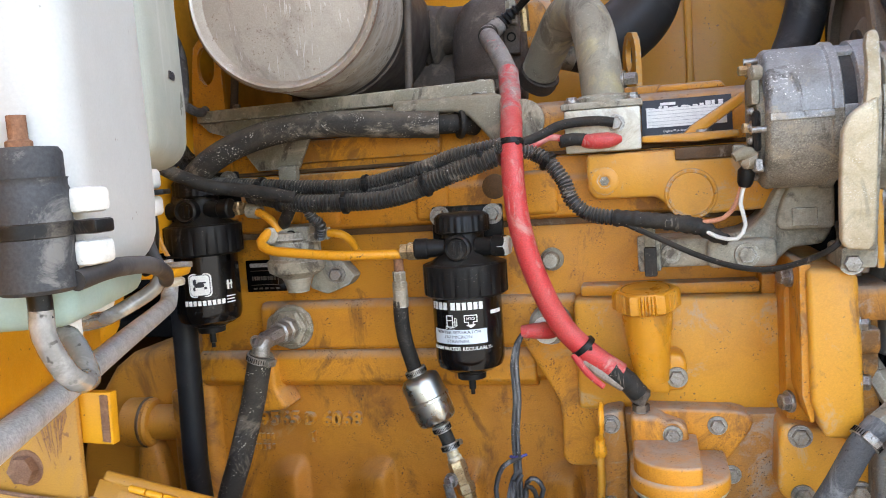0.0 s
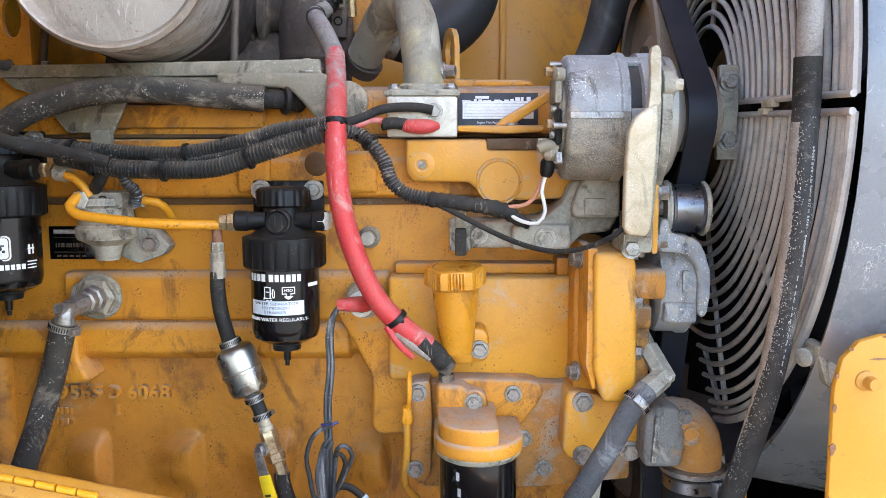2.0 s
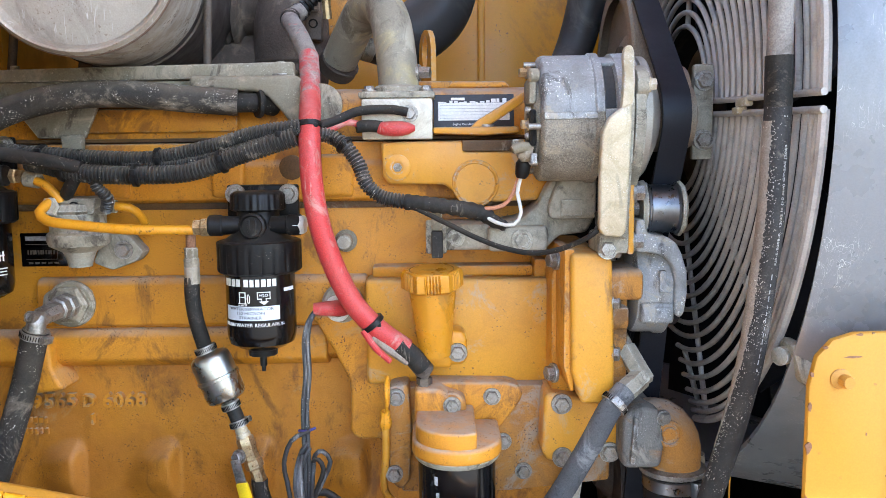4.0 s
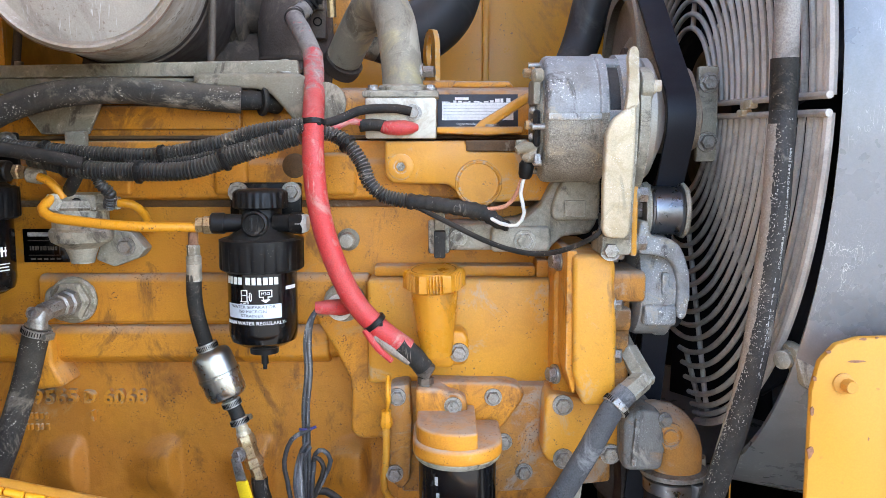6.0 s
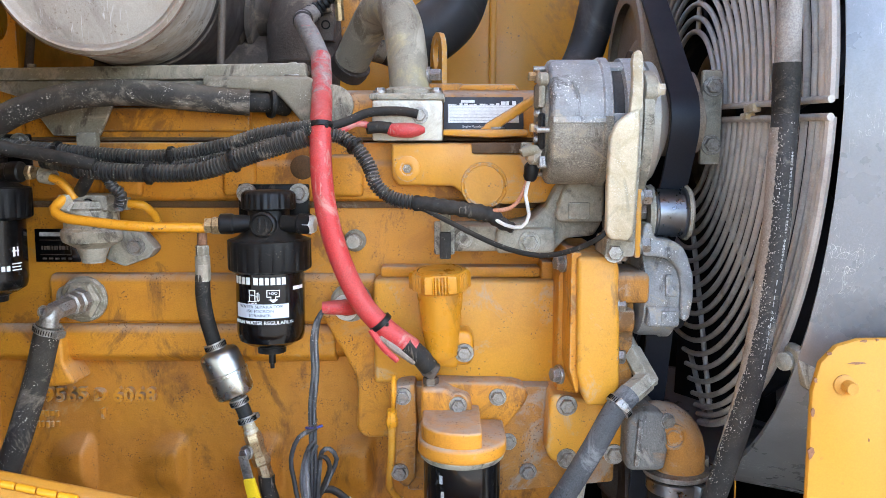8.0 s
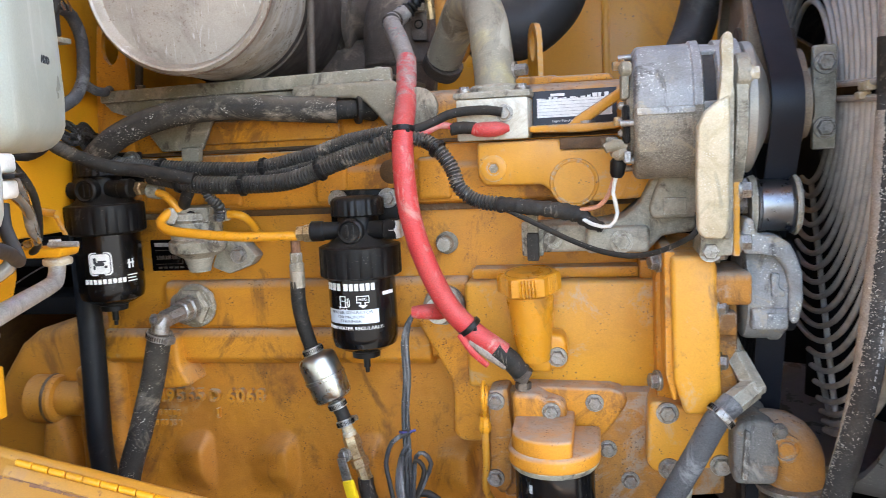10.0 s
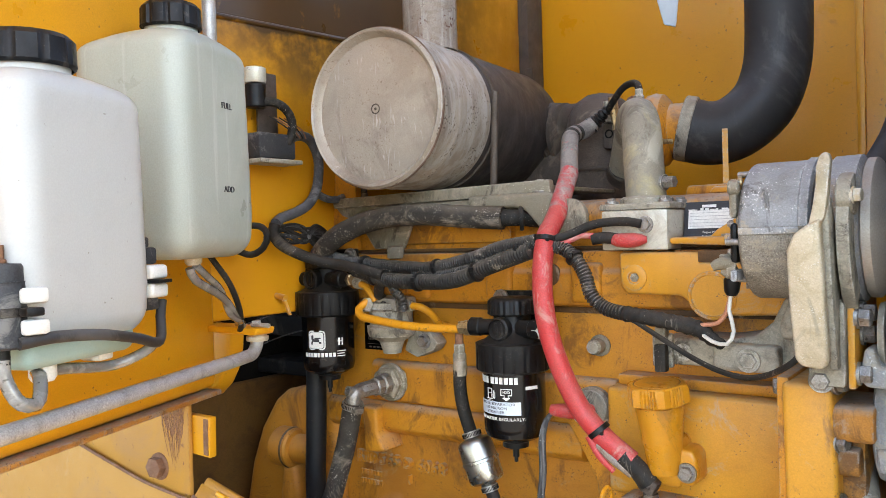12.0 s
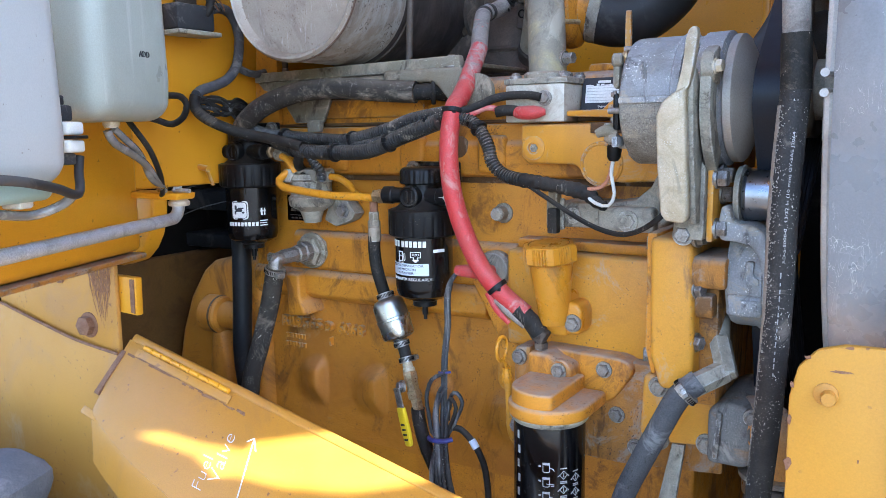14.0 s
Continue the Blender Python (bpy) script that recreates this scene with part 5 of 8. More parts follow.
part("snout", lathe([(0.052, 0), (0.052, 0.012), (0.044, 0.016), (0.03, 0.018)], (0.486, -0.04, 1.238), (1, 0, 0), 40), "belt", pump, "black pulley rim")
part("tensioner_arm", prism([(0.4385, 1.322), (0.447, 1.322), (0.450, 1.306), (0.458, 1.3035), (0.472, 1.302), (0.484, 1.294), (0.490, 1.282), (0.4965, 1.262), (0.4975, 1.235), (0.494, 1.212), (0.489, 1.206), (0.4835, 1.212), (0.4835, 1.245), (0.479, 1.268), (0.470, 1.2795), (0.455, 1.283), (0.4385, 1.284), (0.434, 1.295)], -0.108, -0.066, 0.0045, 3), "blue", pump)
idl = thing("idler_pulley", "shiny worn steel belt idler pulley", "pulley", "belt pulleys")
part("roller", lathe([(0.030, 0), (0.031, 0.002), (0.0285, 0.004), (0.0285, 0.034), (0.031, 0.036), (0.030, 0.038)], (0.456, -0.066, 1.331), (1, 0, 0), 48), "shine", idl)
part("end_plate", lathe([(0.032, 0), (0.033, 0.003), (0.03, 0.006)], (0.494, -0.066, 1.331), (1, 0, 0), 48), "cast", idl)
part("arm_plate", lathe([(0.032, -0.008), (0.034, -0.002), (0.02, 0.0)], (0.456, -0.066, 1.331), (1, 0, 0), 40), "cast", idl)

# belt loop round fan, alternator and crank pulleys
FY, FZ = 0.21, 1.445
fp = thing("fan_pulley", "dusty tan fan drive pulley", "pulley", "belt pulleys")
PY, PZ, PR = 0.150, 1.512, 0.122
part("rim", lathe([(PR - 0.022, 0), (PR - 0.004, 0.0), (PR, 0.003), (PR, 0.034), (PR - 0.004, 0.036), (PR - 0.03, 0.036)], (0.462, PY, PZ), (1, 0, 0), 64, caps=False), "tan", fp)
part("web", lathe([(PR - 0.02, 0), (0.05, 0.006), (0.04, 0.0), (0.0, 0.0)], (0.474, PY, PZ), (1, 0, 0), 48, caps=False), "tan", fp)
part("hub", lathe([(0.035, 0), (0.04, 0.03), (0.03, 0.07), (0.0, 0.072)], (0.47, PY, PZ), (1, 0, 0), 32), "sooty", fp)


def belt_line(wheels, n=28):
    """The outer tangent loop round wheels (y, z, r), given in turning order."""
    pts = []
    for y, z, r in wheels:
        pts += [(y + r * math.cos(k * math.tau / 96), z + r * math.sin(k * math.tau / 96)) for k in range(96)]
    pts = sorted(set(pts))
    def half(ps):
        out = []
        for p in ps:
            while len(out) > 1 and (out[-1][0] - out[-2][0]) * (p[1] - out[-2][1]) - (out[-1][1] - out[-2][1]) * (p[0] - out[-2][0]) <= 0:
                out.pop()
            out.append(p)
        return out[:-1]
    return half(pts) + half(pts[::-1])


def belt_band(loop, x0, x1, thick):
    c = Vector((sum(p[0] for p in loop) / len(loop), sum(p[1] for p in loop) / len(loop)))
    bm = bmesh.new()
    rows = []
    n = len(loop)
    for i, p in enumerate(loop):
        a, b = Vector(loop[i - 1]), Vector(loop[(i + 1) % n])
        t = (b - a).normalized()
        nrm = Vector((t.y, -t.x))
        if nrm.dot(Vector(p) - c) < 0:
            nrm = -nrm
        o = Vector(p) + nrm * thick
        rows.append([bm.verts.new(v) for v in ((x0, p[0], p[1]), (x1, p[0], p[1]), (x1, o.x, o.y), (x0, o.x, o.y))])
    for p, q in zip(rows, rows[1:] + rows[:1]):
        for k in range(4):
            bm.faces.new((p[k], p[(k + 1) % 4], q[(k + 1) % 4], q[k]))
    bmesh.ops.recalc_face_normals(bm, faces=bm.faces)
    return bm


def belt(label, wheels, x0, x1):
    b = thing("drive_belt", label, "belt", "drive belts")
    loop = belt_line(wheels)
    part("band", belt_band(loop, x0, x1, 0.005), "belt", b)
    inner = [(y, z, r - 0.0022) for y, z, r in wheels]
    n = 6
    for k in range(n):
        xa = x0 + 0.001 + (x1 - x0 - 0.002) * k / n
        part("rib", belt_band(belt_line(inner), xa, xa + (x1 - x0 - 0.002) / n * 0.7, 0.0026), "belt", b)
    return b


belt("black ribbed drive belt round fan and alternator pulleys", [(PY, PZ, PR + 0.003), (AY, AZ, 0.043), (0.03, 1.30, 0.042)], 0.466, 0.498)
belt("black ribbed lower drive belt running to the crank", [(-0.005, 1.236, 0.045), (0.15, 0.93, 0.103)], 0.462, 0.494)
cp = thing("crank_pulley", "dark crank pulley low behind the hoses", "pulley", "belt pulleys")
part("rim", lathe([(0.06, 0), (0.098, 0.0), (0.099, 0.034), (0.06, 0.036)], (0.461, 0.15, 0.93), (1, 0, 0), 48), "sooty", cp)
part("hub", lathe([(0.03, -0.02), (0.05, 0.0), (0.05, 0.05), (0.03, 0.055)], (0.461, 0.15, 0.93), (1, 0, 0), 32), "sooty", cp)
bar = thing("spacer_bar", "bolted grey steel bar on the fan hub", "bracket")
part("bar", box(0.524, 0.549, -0.026, -0.014, 1.388, 1.503, 0.003), "cast", bar)
for z in (1.483, 1.412):
    part("bolt", bolt((0.5365, -0.027, z), (0, -1, 0), 0.0095, 0.008, 1.3), "steel", bar)
part("stem", rod((0.497, 0.01, 1.447), (0.54, 0.01, 1.447), 0.034, 32), "cast", bar)
part("hub_disc", lathe([(0.03, 0), (0.052, 0.002), (0.054, 0.010), (0.04, 0.014)], (0.499, -0.02, 1.447), (1, 0, 0), 48), "tan", bar)

# cooling fan, guard and shroud
fan = thing("cooling_fan", "dark blue-black moulded cooling fan", "fan")
part("hub", lathe([(0.06, 0), (0.11, 0.01), (0.11, 0.06), (0.05, 0.07)], (0.60, FY, FZ), (1, 0, 0), 40), "fan", fan)
for i in range(7):
    a = math.tau * i / 7 + 0.45
    bl = prism([(-0.075, 0.10), (0.075, 0.10), (0.105, 0.44), (-0.09, 0.44)], -0.003, 0.003, 0.002)
    part("blade", turned(bl, Matrix.Translation((0.64, FY, FZ)) @ Matrix.Rotation(a, 4, "X") @ Matrix.Rotation(radians(58), 4, "Z")), "fan", fan)
guard = thing("fan_guard", "dusty wire fan guard in two halves with a gap between", "fan guard")
GAP = 0.008
GY, GZ = 0.150, 1.457
TILT = 0.035


def ring_x(r):
    """The guard is a very shallow dish."""
    return 0.5605 + 0.002 * (r - 0.12) / 0.32


def ring_point(r, a):
    return ring_x(r), GY + r * math.cos(a + TILT), GZ + r * math.sin(a + TILT)


def low_end(r):
    """The lower half's wires stop at a slanted rail; the short inner ones run on behind the pump."""
    return radians(284 if r < 0.335 else 266 - 11 * (r - 0.346) / 0.09)


RADII = [0.116 + 0.0188 * i for i in range(16)]
RIM = [0.413, 0.424, 0.4345]
for r in RADII + RIM:
    th = 0.0037 if r < 0.43 else 0.0050
    s = math.asin(GAP / r)
    part("upper_ring", tube([ring_point(r, radians(38) + (math.pi - s - radians(38)) * i / 24) for i in range(25)], th, 8, 0.02), "wire", guard)
    part("lower_ring", tube([ring_point(r, math.pi + s + (low_end(r) - math.pi - s) * i / 18) for i in range(19)], th, 8, 0.02), "wire", guard)
for sgn in (1, -1):
    pts = [(ring_x(r) - 0.004, GY - r, GZ + sgn * GAP - TILT * r) for r in (0.118, 0.22, 0.32, 0.40, 0.441)]
    part("edge_bar", tube(pts, 0.0036, 10, 0.03), "wire", guard, "bar along the guard's split")
for ends in (((0.116, 271), (0.436, 253)), ((0.345, 266), (0.436, 255)), ((0.118, 220), (0.434, 220)), ((0.118, 140), (0.434, 140)), ((0.118, 95), (0.434, 95))):
    (r0, a0), (r1, a1) = ends
    p0, p1 = (Vector((GY + r * math.cos(radians(a)), GZ + r * math.sin(radians(a)))) for r, a in ((r0, a0), (r1, a1)))
    pts = []
    for i in range(9):
        q2 = p0.lerp(p1, i / 8)
        pts.append((ring_x((q2 - Vector((GY, GZ))).length) + 0.005, q2.x, q2.y))
    part("radial_bar", tube(pts, 0.0038, 8, 0.03), "wire", guard)
part("guard_clip", joined(block((ring_x(0.255) - 0.005, GY - 0.255, GZ - 0.005), (0.010, 0.030, 0.010), 0.002), block((ring_x(0.255) - 0.007, GY - 0.247, GZ - 0.014), (0.012, 0.018, 0.008), 0.002)), "pale", guard, "pale clip bridging the split")
part("guard_foot", joined(rod((0.545, -0.018, 1.010), (0.548, -0.014, 0.985), 0.007, 12), block((0.548, -0.012, 0.978), (0.016, 0.02, 0.018), 0.003)), "cast", guard)
shroud = thing("fan_shroud", "scuffed black fan shroud with pale scratches", "shroud")


def shell(r0, r1, x0, x1, a0, a1, n=48):
    bm = bmesh.new()
    rows = []
    for i in range(n + 1):
        a = a0 + (a1 - a0) * i / n
        c, s = math.cos(a), math.sin(a)
        rows.append([bm.verts.new((x, FY + r * c, FZ + r * s)) for x, r in ((x0, r0 - 0.003), (x0 + 0.006, r0), (x1, r1), (x1, r1 - 0.02), (x0 + 0.004, r0 - 0.012))])
    for p, q in zip(rows, rows[1:]):
        for k in range(5):
            bm.faces.new((p[k], p[(k + 1) % 5], q[(k + 1) % 5], q[k]))
    bm.faces.new(rows[0])
    bm.faces.new(rows[-1][::-1])
    bmesh.ops.recalc_face_normals(bm, faces=bm.faces)
    return bm


part("barrel", shell(0.512, 0.575, 0.566, 0.90, radians(60), radians(300)), "shroud", shroud)
# the same shroud, its shaded far side coloured near-black
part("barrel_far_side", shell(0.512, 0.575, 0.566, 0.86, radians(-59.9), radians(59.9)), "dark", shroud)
part("lug", joined(lathe([(0.008, 0), (0.0095, 0.002), (0.0095, 0.012), (0.006, 0.014)], (0.566, -0.215, 1.190), (-0.8, -0.6, 0), 20), prism([(0.562, 1.205), (0.575, 1.207), (0.60, 1.165), (0.59, 1.155), (0.575, 1.165)], -0.235, -0.2, 0.005)), "cast", shroud, "bolted shroud lug")
# yellow bracket plate at the front corner
corner = thing("corner_plate", "yellow steel corner plate with chipped paint and a painted-over bolt", "bracket")
part("plate", prism([(0.546, 0.6), (0.546, 1.185), (0.552, 1.212), (0.566, 1.228), (0.586, 1.234), (0.80, 1.238), (0.80, 0.6)], -0.312, -0.303, 0.003), "plate", corner)
part("flange", box(0.632, 0.640, -0.325, -0.312, 0.6, 1.236, 0.003), "plate", corner)
part("stud", joined(lathe([(0.0095, 0), (0.0095, 0.0015), (0.008, 0.0025)], (0.574, -0.312, 1.192), (0, -1, 0), 20), lathe([(0.0062, 0.002), (0.0062, 0.010), (0.0055, 0.0115)], (0.576, -0.312, 1.191), (0.1, -1, 0), 9)), "panel", corner, "painted stud with rust")


def chip(cx, cz, wx, wz, rng):
    """An irregular flake of bare rust on the plate's face."""
    n = 9
    pts = [(cx + wx * (0.3 + 0.4 * rng.random()) * math.cos(k * math.tau / n), cz + wz * (0.3 + 0.4 * rng.random()) * math.sin(k * math.tau / n)) for k in range(n)]
    return prism(pts, -0.3125, -0.311, 0)


rng = random.Random(21)
for cx, cz, wx, wz in ((0.5475, 1.165, 0.004, 0.009), (0.5475, 1.128, 0.005, 0.012), (0.5485, 1.196, 0.003, 0.005), (0.5595, 1.221, 0.005, 0.003), (0.590, 1.2325, 0.007, 0.002), (0.584, 1.212, 0.014, 0.003),
                       (0.602, 1.2335, 0.003, 0.0015), (0.5475, 1.08, 0.002, 0.004), (0.5475, 1.04, 0.003, 0.008), (0.62, 1.10, 0.002, 0.002), (0.60, 1.14, 0.0015, 0.003)):
    part("rust_chip", chip(cx, cz, wx, wz, rng), "rust", corner)

# coolant outlet casting and hoses by the pump
elb = thing("coolant_elbow", "grey and orange cast coolant elbow with a clamped hose", "pipe")
part("casting", prism([(0.428, 1.086), (0.448, 1.098), (0.474, 1.093), (0.478, 1.05), (0.474, 1.022), (0.428, 1.022)], -0.098, 0.04, 0.008, 3), "elbow", elb)
part("bend", tube([(0.455, -0.055, 1.062), (0.482, -0.058, 1.064), (0.498, -0.060, 1.045), (0.500, -0.060, 1.012)], 0.032, 28), "dirty", elb, "dusty orange cast bend")
part("cast_rib", prism([(0.436, 1.03), (0.442, 1.03), (0.446, 1.085), (0.440, 1.088)], -0.1035, -0.09, 0.002), "elbow", elb)
part("lug", lathe([(0.016, 0), (0.016, 0.005), (0.0125, 0.0065), (0.0115, 0.004), (0.009, 0.004), (0.008, 0.007)], (0.484, -0.090, 1.064), (0, -1, 0), 24), "dirty", elb)
part("collar", lathe([(0.033, 0), (0.040, 0.002), (0.041, 0.008), (0.036, 0.010)], (0.498, -0.060, 1.004), (0, 0, 1), 36), "steel", elb)
part("hose", tube([(0.498, -0.060, 1.004), (0.498, -0.058, 0.96), (0.505, -0.04, 0.88), (0.54, 0.0, 0.80)], 0.034, 28), "rubber", elb)
part("clamp", joined(lathe([(0.035, -0.008), (0.0362, -0.007), (0.0362, 0.007), (0.035, 0.008)], (0.498, -0.060, 0.9935), (0, 0, 1), 36), block((0.520, -0.091, 0.9935), (0.016, 0.012, 0.020), 0.002, pose(0, 0, 0, 0, 0, 40)), rod((0.520, -0.094, 0.985), (0.523, -0.105, 0.9995), 0.005, 10)), "shine", elb, "bright steel hose clamp")
part("bolt", bolt((0.476, -0.094, 1.084), (0.3, -1, 0), 0.007, 0.008), "steel", elb)
heat = thing("heater_hose", "scuffed grey-black heater hose with a clamp", "hose", "coolant hoses")
part("hose", tube([(0.424, -0.122, 1.126), (0.405, -0.131, 1.108), (0.384, -0.130, 1.067), (0.3585, -0.120, 1.015), (0.335, -0.105, 0.965), (0.315, -0.09, 0.90), (0.31, -0.07, 0.85)], 0.0135, 22), "paledust", heat)
part("elbow_fitting", joined(rod((0.412, -0.1245, 1.1155), (0.449, -0.101, 1.137), 0.0132, 6, bev=0.002), rod((0.4515, -0.106, 1.1305), (0.434, -0.075, 1.165), 0.0125, 6, bev=0.002), rod((0.434, -0.075, 1.163), (0.424, -0.03, 1.192), 0.0115, 12)), "cast", heat, "grey pipe fitting")
hose_clamp(heat, (0.411, -0.1265, 1.1125), Vector((0.023, 0.008, 0.021)), 0.0152, radians(150), "worm-drive hose clamp")
ac = thing("refrigerant_hose", "speckled black hose with pale printed text", "hose", "coolant hoses")
HOSE = [(0.530, -0.262, 1.66), (0.530, -0.260, 1.525), (0.531, -0.257, 1.485), (0.532, -0.256, 1.438), (0.529, -0.260, 1.378), (0.527, -0.260, 1.327), (0.525, -0.250, 1.262), (0.521, -0.240, 1.194), (0.514, -0.220, 1.120), (0.503, -0.190, 1.033), (0.49, -0.16, 0.95), (0.48, -0.12, 0.86)]
part("hose", tube(HOSE[3:], 0.0125, 24), "speck_heavy", ac)
part("upper_sleeve", tube(HOSE[:3], 0.0115, 24), "greyhose", ac, "pale dusty upper sleeve")
part("tape_wrap", tube(HOSE[2:4], 0.0128, 24), "rubber", ac, "black tape wrap")


HOSE_LINE = glide(HOSE[3:], 0.004)


def on_hose(r):
    """Wraps print along the hose, reading upward."""
    def wrap(u, v, q):
        z = 1.300 + u
        k = next(i for i in range(len(HOSE_LINE) - 1) if HOSE_LINE[i + 1].z <= z <= HOSE_LINE[i].z)
        c = HOSE_LINE[k].lerp(HOSE_LINE[k + 1], (HOSE_LINE[k].z - z) / (HOSE_LINE[k].z - HOSE_LINE[k + 1].z))
        a = 0.2 - v / r
        return c.x + (r + q) * math.sin(a), c.y - (r + q) * math.cos(a), z
    return wrap


wp = on_hose(0.0127)
part("hose_print", lettering("RD-5-5008-0   13/32 In (10 mm) GY-SAE J2064", 0.0064, lambda u, v, q: wp(u * 0.92 + 0.046, v * 0.5 - 0.002, q * 0.4 + 0.0001)), "faint", ac)
def crust_edge(u):
    """Where the caked dust ends round the hose; it thins out downward."""
    return 0.0125 + 0.0016 * noise.noise(Vector((u * 60, 0.0, 2.0))) + 0.0014 * noise.noise(Vector((u * 240, 5.0, 0.0))) + 0.0010 * noise.noise(Vector((u * 700, 9.0, 0.0))) + 0.075 * max(0.0, -0.06 - u)


part("dust_crust", sheet(-0.21, 0.125, 0.0, 1.0, lambda u, v, q: wp(u, 0.0285 - (1.0 - v) * max(0.0, 0.0285 - crust_edge(u)), q + 0.0001), nu=260, nv=12), "hosedust", ac, "pale dust caked along one side")
rng = random.Random(31)
grains = bmesh.new()
for i in range(480):
    u = rng.uniform(-0.25, 0.125)
    v = crust_edge(max(u, -0.15)) + 0.002 - abs(rng.gauss(0, 0.0050))
    g = rng.uniform(0.00028, 0.00062)
    c = Vector(wp(u, v, 0.0))
    ring = [grains.verts.new(c + Vector(d) * g) for d in ((1.3, 0, 0), (0, 0, 1.3), (-1.3, 0, 0), (0, 0, -1.3))]
    tip = grains.verts.new(c + Vector((0, -1, 0)) * g)
    for a, b in zip(ring, ring[1:] + ring[:1]):
        grains.faces.new((a, b, tip))
tagged(part("dust_grain", grains, "grit", ac, "loose pale dust grains"), kind="stuff")
for i in range(14):
    a = -0.118 + 0.0072 * i
    part("print_bar", sheet(a, a + 0.0030 + 0.0011 * (i * 5 % 3), -0.0005, 0.0005, wp, 0.0002), "scratch", ac)

# oil filler
fill = thing("oil_filler", "yellow oil filler neck with a ribbed cap", "filler")
part("neck", lathe([(0.020, 0), (0.022, 0.02), (0.0285, 0.075), (0.029, 0.09)], (0.206, -0.028, 1.148), (-0.03, -0.10, 1), 36), "filler", fill)
part("foot", prism([(0.184, 1.132), (0.226, 1.130), (0.230, 1.16), (0.226, 1.19), (0.19, 1.19)], -0.034, 0.012, 0.006, 3), "filler", fill)
part("bolt_ear", prism([(0.215, 1.134), (0.240, 1.134), (0.246, 1.142), (0.246, 1.168), (0.240, 1.178), (0.215, 1.180)], -0.032, 0.008, 0.005, 3), "filler", fill)
part("bolt", bolt((0.234, -0.033, 1.151), (0, -1, 0), 0.009, 0.007), "steel", fill)
capd = Vector((-0.03, -0.10, 1)).normalized()
co = Vector((0.2035, -0.038, 1.232))
cap_face = toward(capd).inverted() @ Vector((0.06, -1, 0))
CORNER = math.atan2(cap_face.y, cap_face.x)


def knurl(row, i):
    """Six ribbed flats between plain corners."""
    th = ((i + 14 - round(168 * CORNER / math.tau)) % 28) / 28
    flat_ = math.cos(radians(30)) / math.cos(radians(60 * th - 30))
    rib = 0.0014 * (1 if i % 3 else -1.2) * (row in (2, 3, 4)) if 0.22 < th < 0.78 else 0.0
    return (0.0432 * flat_ - 0.0365) * (1.0 if row in (2, 3, 4) else 0.8 if row == 5 else 0.5 if row in (1, 6) else 0.0) + rib


cap = lathe([(0.028, 0), (0.0345, 0.001), (0.0365, 0.004), (0.0365, 0.006), (0.0365, 0.020), (0.0362, 0.0245), (0.0350, 0.0262), (0.0318, 0.0264), (0.0312, 0.0256), (0.0300, 0.0256), (0.0294, 0.0264), (0.0, 0.0270)], co, capd, 168, caps=False, teeth=knurl)
for v in cap.verts:
    off = v.co - co
    rise = off.dot(capd)
    v.co = co + capd * rise + (off - capd * rise) * 0.89
part("cap", cap, "filler", fill, "knurled yellow cap with worn dust")
part("cap_groove", lathe([(0.0268, 0.0252), (0.0272, 0.0262), (0.0278, 0.0262), (0.0282, 0.0252)], co, capd, 56, caps=False), "grime", fill, "dark ring in the cap's groove")

# oil filter and its head
oil = thing("oil_filter", "black spin-on oil filter with white symbols", "oil filter")
part("can", lathe([(0.038, 0), (0.0445, 0.004), (0.0458, 0.012), (0.0458, 0.136), (0.0448, 0.139)], (0.2306, -0.098, 0.905), (0, 0, 1), 56), "gloss", oil)
can_face = drum(0.2306, -0.098, 0.0460, 0.974)
wr = lambda u, v, q: can_face(u + 0.016, v, q)
def strokes(lines, thick, wrap):
    """Thin printed strokes, each from point to point on the wrapped surface."""
    bms = []
    for (u0, v0), (u1, v1) in lines:
        d = Vector((u1 - u0, v1 - v0)).normalized() * thick / 2
        bm = bmesh.new()
        vs = [bm.verts.new(wrap(u, v, q)) for q in (0.0, 0.0004) for u, v in ((u0 - d.y, v0 + d.x), (u1 - d.y, v1 + d.x), (u1 + d.y, v1 - d.x), (u0 + d.y, v0 - d.x))]
        for f in ((0, 1, 2, 3), (4, 5, 6, 7), (0, 1, 5, 4), (1, 2, 6, 5), (2, 3, 7, 6), (3, 0, 4, 7)):
            bm.faces.new([vs[k] for k in f])
        bmesh.ops.recalc_face_normals(bm, faces=bm.faces)
        bms.append(bm)
    return joined(*bms)


